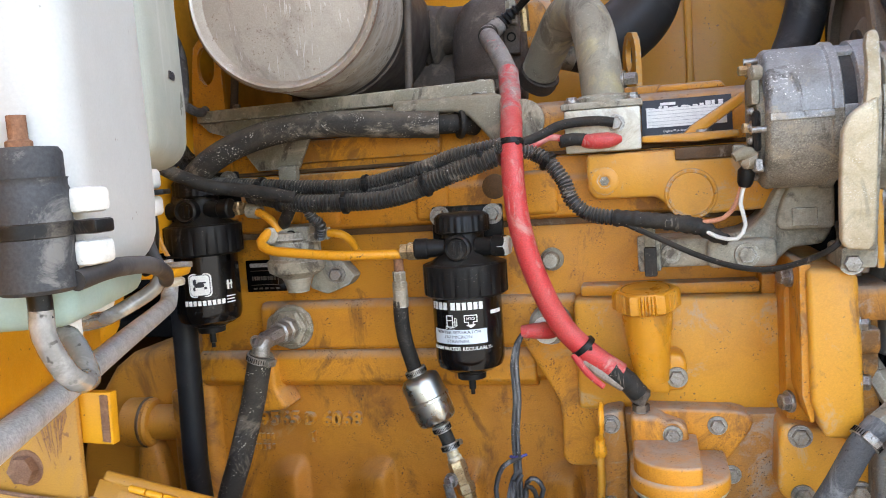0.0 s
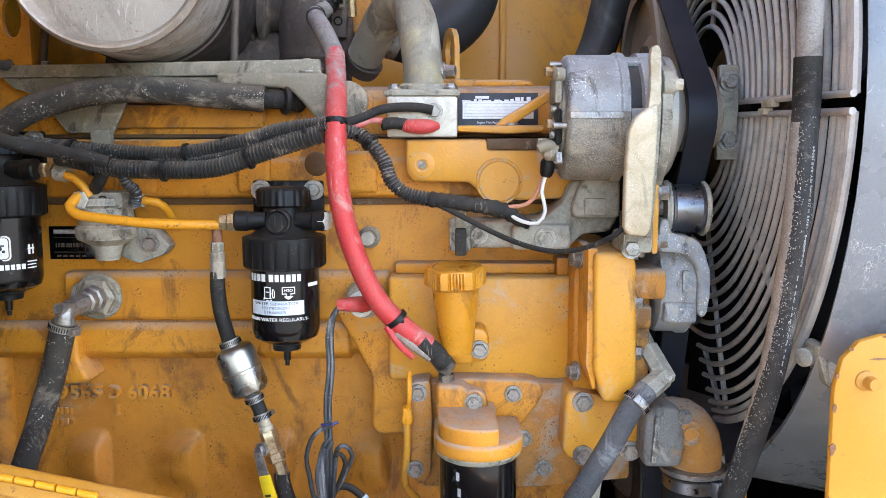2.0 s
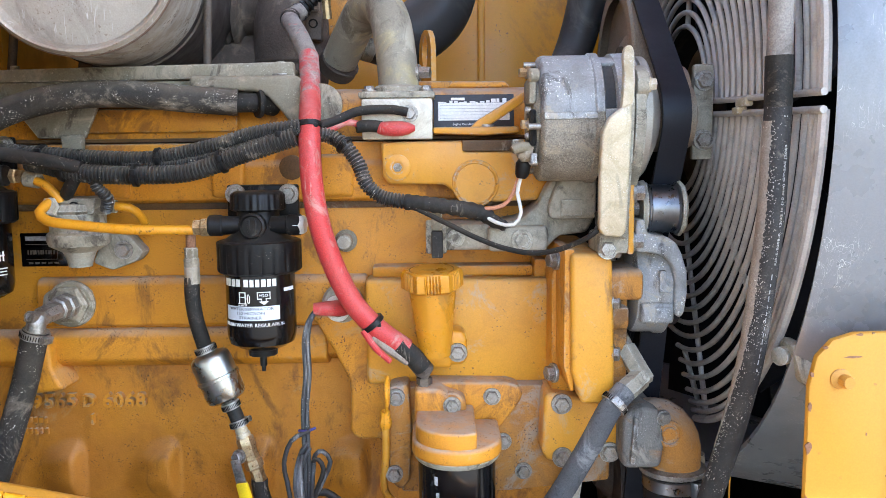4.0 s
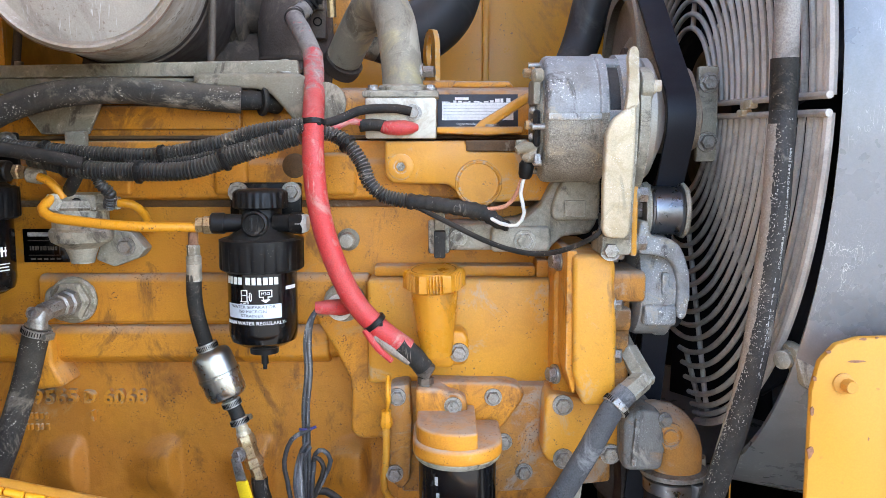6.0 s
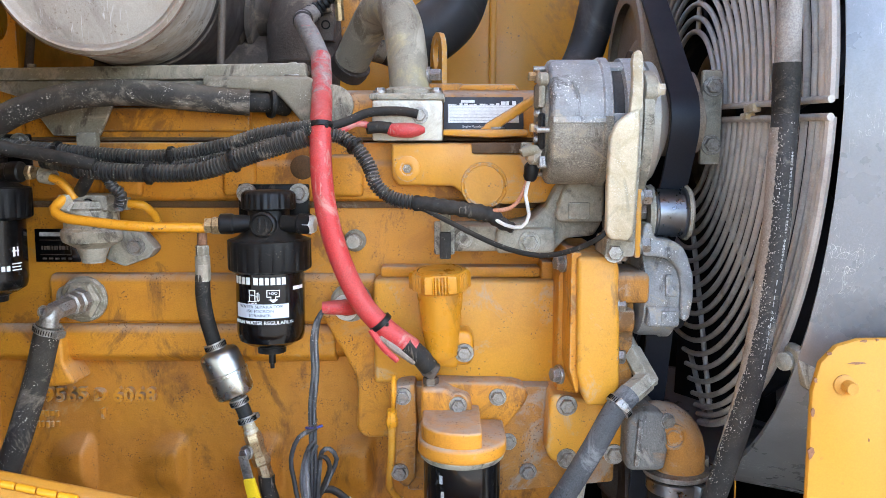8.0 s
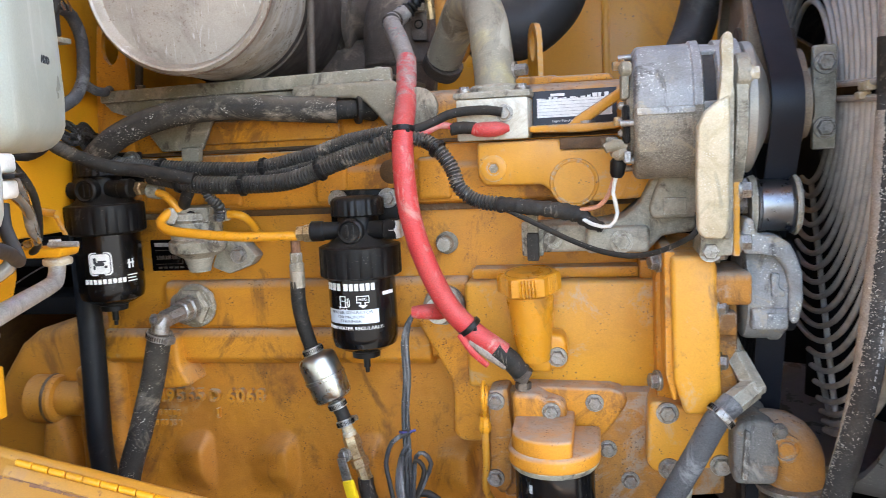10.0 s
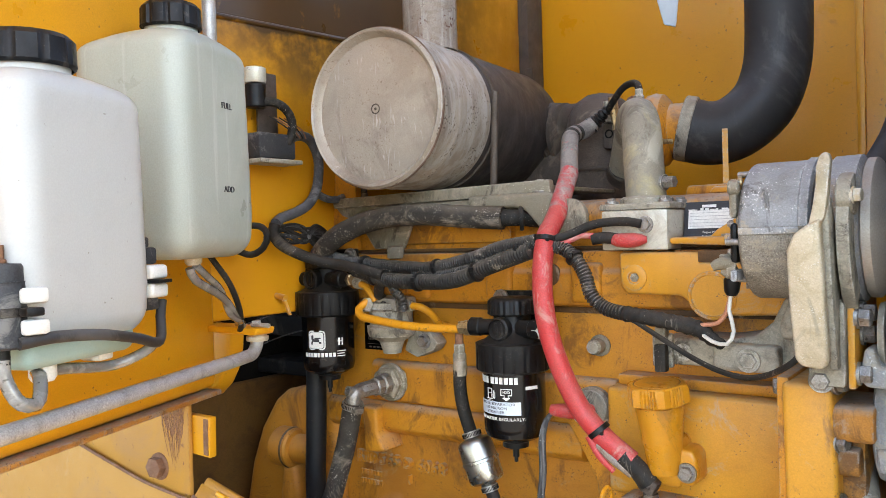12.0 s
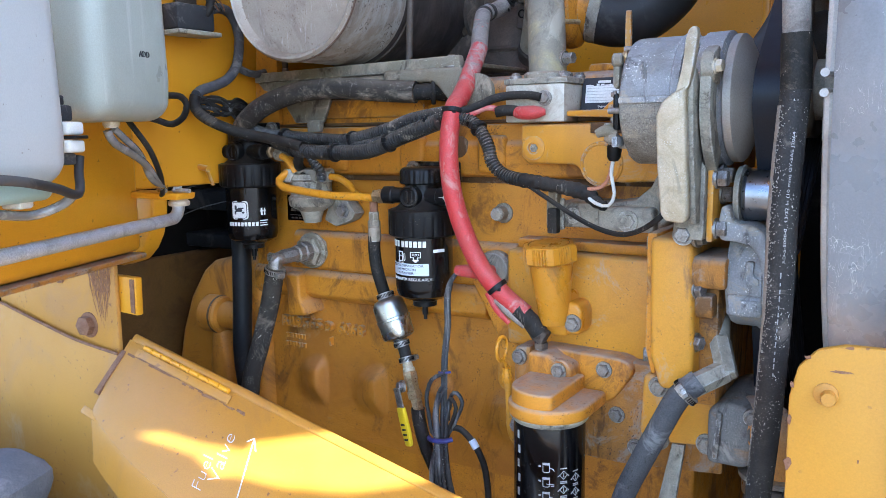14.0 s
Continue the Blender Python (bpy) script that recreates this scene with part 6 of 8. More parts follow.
for r_ in range(4):
    v = 0.012 - 0.019 * r_
    can_ = [((0.000, 0.009), (0.000, 0.001)), ((0.000, 0.001), (0.0015, 0.0)), ((0.0015, 0.0), (0.0065, 0.0)), ((0.0065, 0.0), (0.008, 0.001)), ((0.008, 0.001), (0.008, 0.009))]
    arm_ = [((0.008, 0.006), (0.0125, 0.0045)), ((0.0125, 0.0045), (0.014, 0.002))] if r_ % 2 == 0 else [((0.004, 0.004), (0.014, 0.003)), ((0.010, 0.001), (0.014, 0.001))]
    part("symbol", strokes([((a + -0.004, b + v), (c - 0.004, d + v)) for (a, b), (c, d) in can_ + arm_], 0.0009, wr), "faint", oil)
    part("symbol_top", sheet(-0.0045, 0.0045, v + 0.0095, v + 0.0125, wr, nu=2), "faint", oil)
    part("symbol_tick", sheet(-0.0095, -0.0065, v + 0.0065, v + 0.0085, wr, nu=2), "faint", oil)
    for u in (0.022, 0.040):
        w_ = v - 0.004 - 0.006 * (u > 0.03)
        dia = [((0, 0.0055), (0.005, 0.0)), ((0.005, 0.0), (0, -0.0055)), ((0, -0.0055), (-0.005, 0.0)), ((-0.005, 0.0), (0, 0.0055)), ((-0.0075, -0.002), (-0.004, 0.0015)), ((0.0075, -0.002), (0.004, 0.0015)), ((0, 0.003), (0, -0.003))]
        part("symbol", strokes([((a + u, b + w_), (c + u, d + w_)) for (a, b), (c, d) in dia], 0.0009, wr), "faint", oil)
        for dv in (0.0085, -0.0085):
            part("symbol_text", sheet(u - 0.0045, u + 0.0045, w_ + dv - 0.0006, w_ + dv + 0.0006, wr, nu=2), "faint", oil)
for i in range(5):
    part("handwriting", sheet(-0.044 + 0.002 * (i % 2), -0.040 + 0.002 * (i % 2), 0.048 - 0.019 * i, 0.058 - 0.019 * i, wr, nu=2), "faint", oil)
ohead = thing("filter_base", "yellow cast oil filter head, dusty and chipped", "engine part")
U_TURN = [radians(180 + 7.5 * k) for k in range(25)]


def horseshoe(r, x_in, back):
    """A plan rounded toward the open side and running straight back to the block; x_in trims its far flank."""
    return [(0.2306 - r, back)] + [(min(0.2306 + r * math.cos(a), 0.2306 + r - x_in), -0.098 + r * math.sin(a)) for a in U_TURN] + [(0.2306 + r - x_in, back)]


part("bell", slab(horseshoe(0.0530, 0.0, -0.035), 1.0475, 1.0665, 0.005, 3), "engine", ohead)
part("raised_pad", slab(horseshoe(0.0485, 0.0260, -0.035), 1.060, 1.0850, 0.0065, 4), "engine", ohead)
part("bell_lip", lathe([(0.0470, -0.004), (0.0500, -0.001), (0.0520, 0.0035)], (0.2306, -0.098, 1.0455), (0, 0, 1), 48), "cast", ohead, "bare metal lip")
part("neck", prism([(0.180, 1.07), (0.180, 1.112), (0.212, 1.112), (0.220, 1.106), (0.242, 1.098), (0.246, 1.07)], -0.060, 0.02, 0.006, 3), "engine", ohead)
part("bolt_boss", lathe([(0.0155, 0), (0.0155, 0.010), (0.0135, 0.012)], (0.226, -0.047, 1.091), (0, -1, 0), 28), "engine", ohead)
part("base_plate", prism([(0.146, 1.108), (0.172, 1.112), (0.175, 1.06), (0.172, 0.985), (0.16, 0.97), (0.144, 0.985)], -0.034, 0.03, 0.006), "dirty", ohead)
part("wing", prism([(0.20, 1.112), (0.296, 1.110), (0.310, 1.106), (0.3165, 1.096), (0.313, 1.086), (0.290, 1.054), (0.270, 1.042), (0.20, 1.042)], -0.0285, 0.01, 0.004, 3), "engine", ohead)
part("backing", prism([(0.16, 1.104), (0.43, 1.104), (0.43, 0.975), (0.30, 0.962), (0.16, 0.962)], -0.018, 0.06, 0.005), "dirty", ohead)
for x, y, z in ((0.156, -0.036, 1.095), (0.152, -0.036, 0.995), (0.226, -0.059, 1.091), (0.277, -0.0285, 1.0925), (0.2915, -0.018, 1.030), (0.318, -0.018, 0.990)):
    part("bolt", bolt((x, y, z), (0, -1, 0), 0.0083, 0.008), "steel", ohead)
cool = thing("cooler_cover", "yellow cast oil cooler cover with bolts", "engine part")
part("cover_plate", prism([(0.340, 1.103), (0.350, 1.106), (0.42, 1.092), (0.433, 1.085), (0.433, 1.035), (0.418, 1.025), (0.345, 1.018), (0.336, 1.03)], -0.060, 0.01, 0.007, 3), "cover", cool)
for x, z in ((0.3605, 1.092), (0.362, 1.024), (0.42, 1.03)):
    part("bolt", bolt((x, -0.061, z), (0, -1, 0), 0.0095, 0.008), "steel", cool)
part("link_bar", prism([(0.352, 0.9), (0.376, 0.9), (0.392, 1.02), (0.376, 1.02)], -0.055, -0.045, 0.002), "cast", cool, "grey flat link")

dip = thing("dipstick", "yellow dipstick with a looped handle in its tube", "dipstick")
part("loop", joined(tube([(0.1475, -0.072 + 0.0145 * math.cos(k * math.tau / 16), 1.114 + 0.0165 * math.sin(k * math.tau / 16)) for k in range(17)], 0.0024, 10), tube([(0.147, -0.068, 1.099), (0.145, -0.055, 1.086), (0.144, -0.049, 1.072)], 0.0024, 10)), "yline", dip)
part("nut", joined(lathe([(0.007, 0), (0.008, 0.003), (0.008, 0.010), (0.0062, 0.013), (0.0062, 0.022)], (0.143, -0.047, 1.060), (0, -0.1, 1), 8)), "yline", dip)
part("tube", tube([(0.143, -0.046, 1.062), (0.142, -0.040, 1.02), (0.138, -0.030, 0.985), (0.140, -0.015, 0.960), (0.155, 0.005, 0.935)], 0.0048), "cover", dip)

# battery cable and looms
red = thing("starter_cable", "thick red battery cable sleeve with worn dusty top", "cable")
part("bleached_sleeve", tube([(0.0445, 0.056, 1.527), (0.050, 0.026, 1.497), (0.0545, -0.004, 1.466)], 0.0131, 22), "fading", red, "red sleeve bleached to grey")
part("sleeve", tube([(0.054, 0.0, 1.470), (0.0565, -0.022, 1.452), (0.059, -0.045, 1.434), (0.061, -0.060, 1.387), (0.067, -0.065, 1.334), (0.081, -0.062, 1.279), (0.105, -0.055, 1.223), (0.136, -0.050, 1.186), (0.170, -0.045, 1.159)], 0.0132, 22), "red", red)
part("upper_sleeve", tube([(0.012, 0.203, 1.611), (0.003, 0.185, 1.600), (0.006, 0.140, 1.588), (0.027, 0.092, 1.558), (0.046, 0.052, 1.523)], 0.0128, 22), "greyhose", red, "bleached grey upper sleeve")
for c, dw in (((0.006, 0.140, 1.588), (0.2, -0.8, -0.5)), ((0.004, 0.16, 1.594), (0.05, -0.9, -0.4))):
    part("tape_band", lathe([(0.0134, -0.004), (0.0138, 0), (0.0134, 0.004)], c, dw, 24), "rubber", red)
part("boot", tube([(0.040, 0.20, 1.631), (0.031, 0.203, 1.626), (0.018, 0.205, 1.616), (0.006, 0.20, 1.606)], [0.007, 0.0085, 0.0115, 0.0135], 18, ridge=0.0012, pitch=0.009), "plastic", red)
part("top_wire", tube([(0.036, 0.205, 1.628), (0.056, 0.185, 1.640), (0.082, 0.16, 1.653), (0.105, 0.14, 1.655), (0.122, 0.122, 1.648), (0.127, 0.115, 1.634)], 0.0052, 12), "rubber", red)
part("split_flap", tube([(0.119, -0.058, 1.186), (0.134, -0.060, 1.164), (0.151, -0.056, 1.1465)], [0.0045, 0.0042, 0.0036], 10), "red", red)
part("end_hose", tube([(0.160, -0.048, 1.166), (0.178, -0.045, 1.150), (0.190, -0.042, 1.134)], 0.0125, 18), "rubber", red)
part("braided_core", tube([(0.130, -0.056, 1.177), (0.150, -0.056, 1.161), (0.172, -0.050, 1.144)], 0.0052, 10), "stack", red, "dirty braided core")
part("end_fitting", joined(lathe([(0.012, 0), (0.013, 0.004), (0.013, 0.02), (0.009, 0.024)], (0.180, -0.043, 1.148), (0.5, 0.1, -0.8), 6), block((0.192, -0.042, 1.132), (0.018, 0.018, 0.02), 0.003, pose(0, 0, 0, 0, 30, 0)), lathe([(0.010, 0), (0.010, 0.008), (0.007, 0.009), (0.007, 0.016)], (0.192, -0.042, 1.122), (0, 0, -1), 6)), "sooty", red, "dirty steel elbow fitting")
part("brass_nut", lathe([(0.008, 0), (0.0085, 0.002), (0.0085, 0.008), (0.006, 0.010)], (0.192, -0.042, 1.118), (0, 0, -1), 6), "steel", red)
for c, dw, r in (((0.059, -0.045, 1.434), (0.03, -0.3, -1), 0.0145), ((0.130, -0.051, 1.1935), (0.62, 0.1, -0.75), 0.0145)):
    part("cable_tie", joined(lathe([(r, -0.0035), (r + 0.001, -0.003), (r + 0.001, 0.003), (r, 0.0035)], c, dw, 26), block(Vector(c) + Vector((r * 0.6, -r * 0.78, 0)), (0.005, 0.004, 0.005), 0.001)), "plastic", red, "black cable tie")

# corrugated looms
def loom(label, pts, r, ridge, pitch, ties, group):
    t = thing("wiring_loom", label, "cable", group)
    part("sleeve", tube(pts, r * 0.94, 14, ridge=ridge * 0.8, pitch=pitch * 0.72), "loom", t)
    line = glide(pts, 0.004)
    for f in ties:
        i = int(f * (len(line) - 2)) + 1
        way = (line[i + 1 if i + 1 < len(line) else i] - line[i - 1]).normalized()
        k = r + ridge + 0.0006
        part("cable_tie", joined(lathe([(k, -0.0028), (k + 0.0012, -0.0022), (k + 0.0012, 0.0022), (k, 0.0028)], line[i], way, 22), block(line[i] + Vector((0.001, -k - 0.002, k * 0.3)), (0.006, 0.005, 0.007), 0.001)), "plastic", t)
    return t


loom("black corrugated wiring loom along the engine", [(-0.405, 0.01, 1.425), (-0.36, -0.012, 1.416), (-0.328, -0.020, 1.409), (-0.254, -0.030, 1.402), (-0.185, -0.032, 1.397), (-0.130, -0.034, 1.397), (-0.058, -0.042, 1.410), (-0.009, -0.046, 1.424), (0.050, -0.052, 1.432)], 0.0096, 0.0011, 0.0060, (0.3, 0.62), "wiring looms")
loom("black corrugated wiring loom with dusty ridges", [(-0.285, -0.036, 1.394), (-0.263, -0.040, 1.390), (-0.214, -0.048, 1.380), (-0.146, -0.050, 1.377), (-0.085, -0.050, 1.380), (-0.022, -0.054, 1.400), (0.044, -0.058, 1.420)], 0.0112, 0.0012, 0.0064, (0.14, 0.4, 0.72), "wiring looms")
loom("thin corrugated loom beside the thicker ones", [(-0.17, -0.035, 1.388), (-0.12, -0.038, 1.388), (-0.06, -0.045, 1.398), (0.0, -0.052, 1.414), (0.046, -0.056, 1.428)], 0.0062, 0.0008, 0.0048, (0.9,), "wiring looms")
loom("black corrugated loom to the alternator", [(0.062, -0.048, 1.426), (0.082, -0.040, 1.421), (0.100, -0.045, 1.410), (0.117, -0.050, 1.387), (0.127, -0.055, 1.363), (0.147, -0.055, 1.347), (0.180, -0.058, 1.341)], 0.0090, 0.0011, 0.0062, (0.25,), "wiring looms")
solo("taped_loom", tube([(0.172, -0.058, 1.342), (0.19, -0.060, 1.340), (0.228, -0.062, 1.335), (0.262, -0.062, 1.328), (0.278, -0.066, 1.318), (0.292, -0.07, 1.312)], [0.0095, 0.0095, 0.009, 0.010, 0.009, 0.006], 14, ridge=0.0005, pitch=0.011), "rubber", "taped black loom end with loose wires", "cable", "wiring looms")
solo("smooth_cable", tube([(-0.363, -0.128, 1.469), (-0.364, -0.131, 1.455), (-0.354, -0.130, 1.440), (-0.340, -0.115, 1.426), (-0.325, -0.088, 1.413), (-0.308, -0.066, 1.405), (-0.29, -0.060, 1.402), (-0.243, -0.056, 1.393), (-0.215, -0.052, 1.386)], 0.0086, 16), "rubber", "smooth black cable curving from the bay wall to the loom", "cable", "wiring looms")
solo("loom_branch", tube([(-0.204, -0.048, 1.378), (-0.198, -0.046, 1.362), (-0.190, -0.04, 1.35), (-0.196, -0.03, 1.335)], 0.007, 12, ridge=0.0006, pitch=0.004), "loom", "short loom branch dropping to the lift pump", "cable", "wiring looms")
solo("loom_branch", tube([(-0.225, -0.046, 1.376), (-0.235, -0.04, 1.362), (-0.25, -0.02, 1.352), (-0.27, 0.01, 1.345)], 0.008, 12), "rubber", "taped loom branch under the main loom", "cable", "wiring looms")
solo("sensor_wire", tube([(0.186, -0.062, 1.334), (0.221, -0.072, 1.317), (0.261, -0.082, 1.298), (0.294, -0.092, 1.287), (0.325, -0.104, 1.284), (0.355, -0.125, 1.293), (0.384, -0.145, 1.312), (0.39, -0.12, 1.33)], 0.0031, 10), "rubber", "thin black wire to the alternator bracket", "wire", "engine wires")
solo("alternator_wire", tube([(0.262, -0.064, 1.332), (0.288, -0.072, 1.337), (0.300, -0.078, 1.352), (0.306, -0.085, 1.372)], 0.0025, 10), "orange", "pink-orange wire to the alternator plug", "wire", "engine wires")
solo("alternator_wire", tube([(0.262, -0.066, 1.328), (0.281, -0.076, 1.317), (0.300, -0.082, 1.315), (0.3085, -0.084, 1.330), (0.304, -0.084, 1.352), (0.308, -0.088, 1.372)], 0.0022, 10), "white", "white alternator wire loop", "wire", "engine wires")
plug = thing("alternator_plug", "dirty black and blue plug on the alternator", "connector")
part("shell", joined(lathe([(0.006, 0), (0.008, 0.004), (0.009, 0.016), (0.007, 0.02)], (0.308, -0.088, 1.370), (0.15, -0.2, 1), 16)), "plastic", plug)
part("insert", block((0.312, -0.096, 1.394), (0.012, 0.009, 0.012), 0.002), "blue", plug)
part("terminal_clip", block((0.304, -0.09, 1.408), (0.014, 0.010, 0.012), 0.003), "tray", plug)
bt = thing("sender_lead", "red-booted sender lead over the pale housing", "cable")
part("boot", tube([(0.140, -0.010, 1.431), (0.150, -0.014, 1.430), (0.168, -0.014, 1.430), (0.183, -0.010, 1.4305)], [0.0075, 0.009, 0.0095, 0.0092, 0.004], 18), "red", bt)
part("sleeve", tube([(0.112, -0.018, 1.432), (0.127, -0.014, 1.434), (0.143, -0.010, 1.432)], 0.0075, 14), "rubber", bt)
part("red_wire", tube([(0.066, -0.045, 1.424), (0.085, -0.035, 1.430), (0.10, -0.025, 1.438), (0.118, -0.016, 1.435)], 0.0042, 10), "red", bt)
part("black_wire", tube([(0.066, -0.045, 1.432), (0.090, -0.032, 1.440), (0.110, -0.020, 1.450), (0.130, -0.012, 1.4535), (0.158, -0.009, 1.4535), (0.175, -0.008, 1.45)], 0.0058, 12), "rubber", bt)

# big hose over the head
big = thing("breather_hose", "thick speckled black hose curving over the engine", "hose", "coolant hoses")
part("hose", tube([(-0.040, 0.012, 1.4655), (-0.102, 0.0, 1.470), (-0.169, -0.010, 1.476), (-0.234, -0.018, 1.474), (-0.290, -0.022, 1.463), (-0.338, -0.028, 1.442), (-0.378, -0.024, 1.410), (-0.412, -0.004, 1.355)], 0.0167, 22), "speck", big)
part("lower_run", tube([(-0.410, -0.005, 1.358), (-0.428, 0.012, 1.29), (-0.430, 0.014, 1.22), (-0.428, 0.008, 1.12), (-0.425, 0.0, 1.0), (-0.425, 0.02, 0.86)], 0.0174, 22), "smooth_rubber", big, "clean black lower run")
part("end_stub", tube([(-0.044, 0.012, 1.4655), (-0.02, 0.024, 1.466), (-0.002, 0.045, 1.466)], [0.0125, 0.0125, 0.016], 18), "rubber", big)
solo("heater_return_hose", tube([(-0.2785, -0.057, 1.191), (-0.287, -0.056, 1.163), (-0.299, -0.056, 1.12), (-0.320, -0.060, 1.055), (-0.345, -0.062, 0.984), (-0.37, -0.045, 0.88), (-0.38, -0.02, 0.80)], 0.0155, 22), "speck", "black rubber hose running down from the block fitting", "hose", "coolant hoses")
fit_ = thing("block_fitting", "dirty steel hose fitting screwed into the block", "fitting")
part("flange", joined(prism([(-0.316, 1.19), (-0.290, 1.178), (-0.255, 1.185), (-0.244, 1.20), (-0.247, 1.225), (-0.262, 1.232), (-0.292, 1.231), (-0.31, 1.22)], 0.026, 0.045, 0.005, 3)), "cast", fit_)
part("nut", joined(lathe([(0.031, -0.002), (0.031, 0.002), (0.029, 0.004)], (-0.272, 0.026, 1.208), (0, -1, 0), 32), lathe([(0.0265, 0.003), (0.0265, 0.010), (0.022, 0.013)], (-0.272, 0.026, 1.208), (-0.05, -1, 0), 6)), "tray", fit_)
part("elbow", joined(lathe([(0.0175, 0), (0.0175, 0.012), (0.015, 0.014), (0.015, 0.026), (0.0125, 0.028), (0.0125, 0.058), (0.010, 0.062)], (-0.272, 0.014, 1.208), (-0.08, -1, -0.04), 8), tube([(-0.2765, -0.046, 1.205), (-0.2775, -0.056, 1.202), (-0.2785, -0.058, 1.192), (-0.279, -0.058, 1.180)], 0.0115, 18)), "steel", fit_)
part("tee_end", lathe([(0.0075, 0), (0.0075, 0.014), (0.0045, 0.0142), (0.0045, 0.006)], (-0.2765, -0.056, 1.206), (-0.25, -0.9, 0.25), 20, caps=False), "steel", fit_)
hose_clamp(fit_, (-0.2805, -0.057, 1.1845), (-0.3, 0, -1), 0.0162, radians(-75), "worm-drive hose clamp")
tag = thing("serial_plate", "small black serial plate with pale print", "sign")
part("backing", box(-0.345, -0.284, 0.047, 0.0495, 1.255, 1.300, 0.001), "gloss", tag)
part("print_bar", box(-0.338, -0.304, 0.0463, 0.0472, 1.290, 1.2955, 0), "faint", tag)
part("print_frame", joined(box(-0.338, -0.296, 0.0465, 0.0472, 1.2845, 1.2852, 0), box(-0.338, -0.296, 0.0465, 0.0472, 1.2645, 1.2652, 0), box(-0.2967, -0.296, 0.0465, 0.0472, 1.2652, 1.2845, 0)), "turbo", tag)
for i in range(11):
    part("print_bar", box(-0.336 + 0.0034 * i, -0.3345 + 0.0034 * i + 0.0006 * (i % 3), 0.0463, 0.0472, 1.2715, 1.2770, 0), "turbo", tag)
for i in range(5):
    part("print_bar", box(-0.335 + 0.0085 * i, -0.3295 + 0.0085 * i, 0.0463, 0.0472, 1.2585, 1.2610, 0), "turbo", tag)

send = thing("pressure_sender", "zinc-plated sender screwed into the block", "sensor")
part("hex", lathe([(0.015, 0), (0.015, 0.004), (0.0105, 0.006), (0.0105, 0.022), (0.009, 0.024)], (0.088, 0.05, 1.285), (0, -1, 0), 20), "tray", send)
part("end_disc", lathe([(0.0075, 0), (0.0085, 0.001), (0.0085, 0.003), (0.004, 0.0035)], (0.088, 0.026, 1.285), (0, -1, 0), 20), "cast", send)
boss = thing("heater_plug", "round grey block heater plug with a red boot and white ring", "heater plug")
part("flange", lathe([(0.027, 0), (0.0275, 0.012), (0.024, 0.017), (0.012, 0.020)], (0.0845, 0.035, 1.204), (0, -1, 0), 32), "cast", boss)
part("white_ring", lathe([(0.0115, -0.002), (0.0165, -0.0015), (0.0172, 0.0), (0.0165, 0.0015), (0.0115, 0.002)], (0.0805, -0.001, 1.2025), (-0.25, -1, 0), 30, caps=False), "print_white", boss)
part("boot", tube([(0.056, -0.036, 1.209), (0.071, -0.034, 1.209), (0.088, -0.022, 1.207), (0.098, -0.005, 1.206)], [0.0075, 0.0095, 0.0105, 0.009], 16), "red", boss)
cord = thing("block_heater_cable", "coiled grey-black block heater cord hanging in loops", "cable")
for k in (0, 1):
    w_ = 0.0050 * k
    part("lead", tube([(0.058, -0.036, 1.207), (0.050 + w_ / 2, -0.044, 1.195), (0.0445 + w_, -0.048, 1.17), (0.0455 + w_, -0.050, 1.13), (0.0415 + w_, -0.052, 1.09), (0.042 + w_, -0.056, 1.062), (0.043 + w_, -0.060, 1.01), (0.042 + w_, -0.062, 0.962), (0.043 + w_ * 1.6, -0.06, 0.90), (0.044 + w_ * 1.8, -0.05, 0.84)], 0.0028, 10), "cordgrey", cord)
LOOPS = [
    [(0.051, -0.062, 1.063), (0.028, -0.064, 1.050), (0.018, -0.064, 1.022), (0.021, -0.064, 0.999), (0.026, -0.064, 0.970), (0.033, -0.062, 0.958), (0.020, -0.058, 0.91), (0.014, -0.05, 0.86)],
    [(0.050, -0.052, 1.005), (0.055, -0.054, 1.028), (0.065, -0.055, 1.033), (0.074, -0.055, 1.020), (0.066, -0.055, 0.999), (0.054, -0.056, 0.975), (0.045, -0.058, 0.957), (0.040, -0.055, 0.90), (0.038, -0.05, 0.85)],
    [(0.050, -0.056, 0.990), (0.053, -0.058, 1.020), (0.060, -0.060, 1.024), (0.066, -0.060, 1.012), (0.060, -0.060, 0.993), (0.050, -0.061, 0.968), (0.044, -0.058, 0.93), (0.046, -0.05, 0.86)],
    [(0.048, -0.058, 1.045), (0.040, -0.060, 1.036), (0.0335, -0.062, 1.015), (0.031, -0.064, 0.990), (0.034, -0.065, 0.960), (0.024, -0.06, 0.91), (0.018, -0.05, 0.86)],
    [(0.050, -0.060, 1.040), (0.044, -0.063, 1.030), (0.0365, -0.066, 1.008), (0.035, -0.067, 0.985), (0.038, -0.067, 0.958), (0.030, -0.06, 0.91), (0.026, -0.05, 0.86)],
    [(0.041, -0.066, 1.034), (0.039, -0.068, 1.015), (0.0395, -0.069, 0.990), (0.041, -0.068, 0.960), (0.036, -0.06, 0.91), (0.033, -0.05, 0.86)],
    [(0.054, -0.060, 1.02), (0.052, -0.063, 0.995), (0.050, -0.064, 0.960), (0.052, -0.06, 0.91), (0.056, -0.05, 0.86)],
]
for i, pts in enumerate(LOOPS):
    part("coil", tube(pts, 0.0030, 10), "rubber" if i == 2 else "cordgrey", cord)
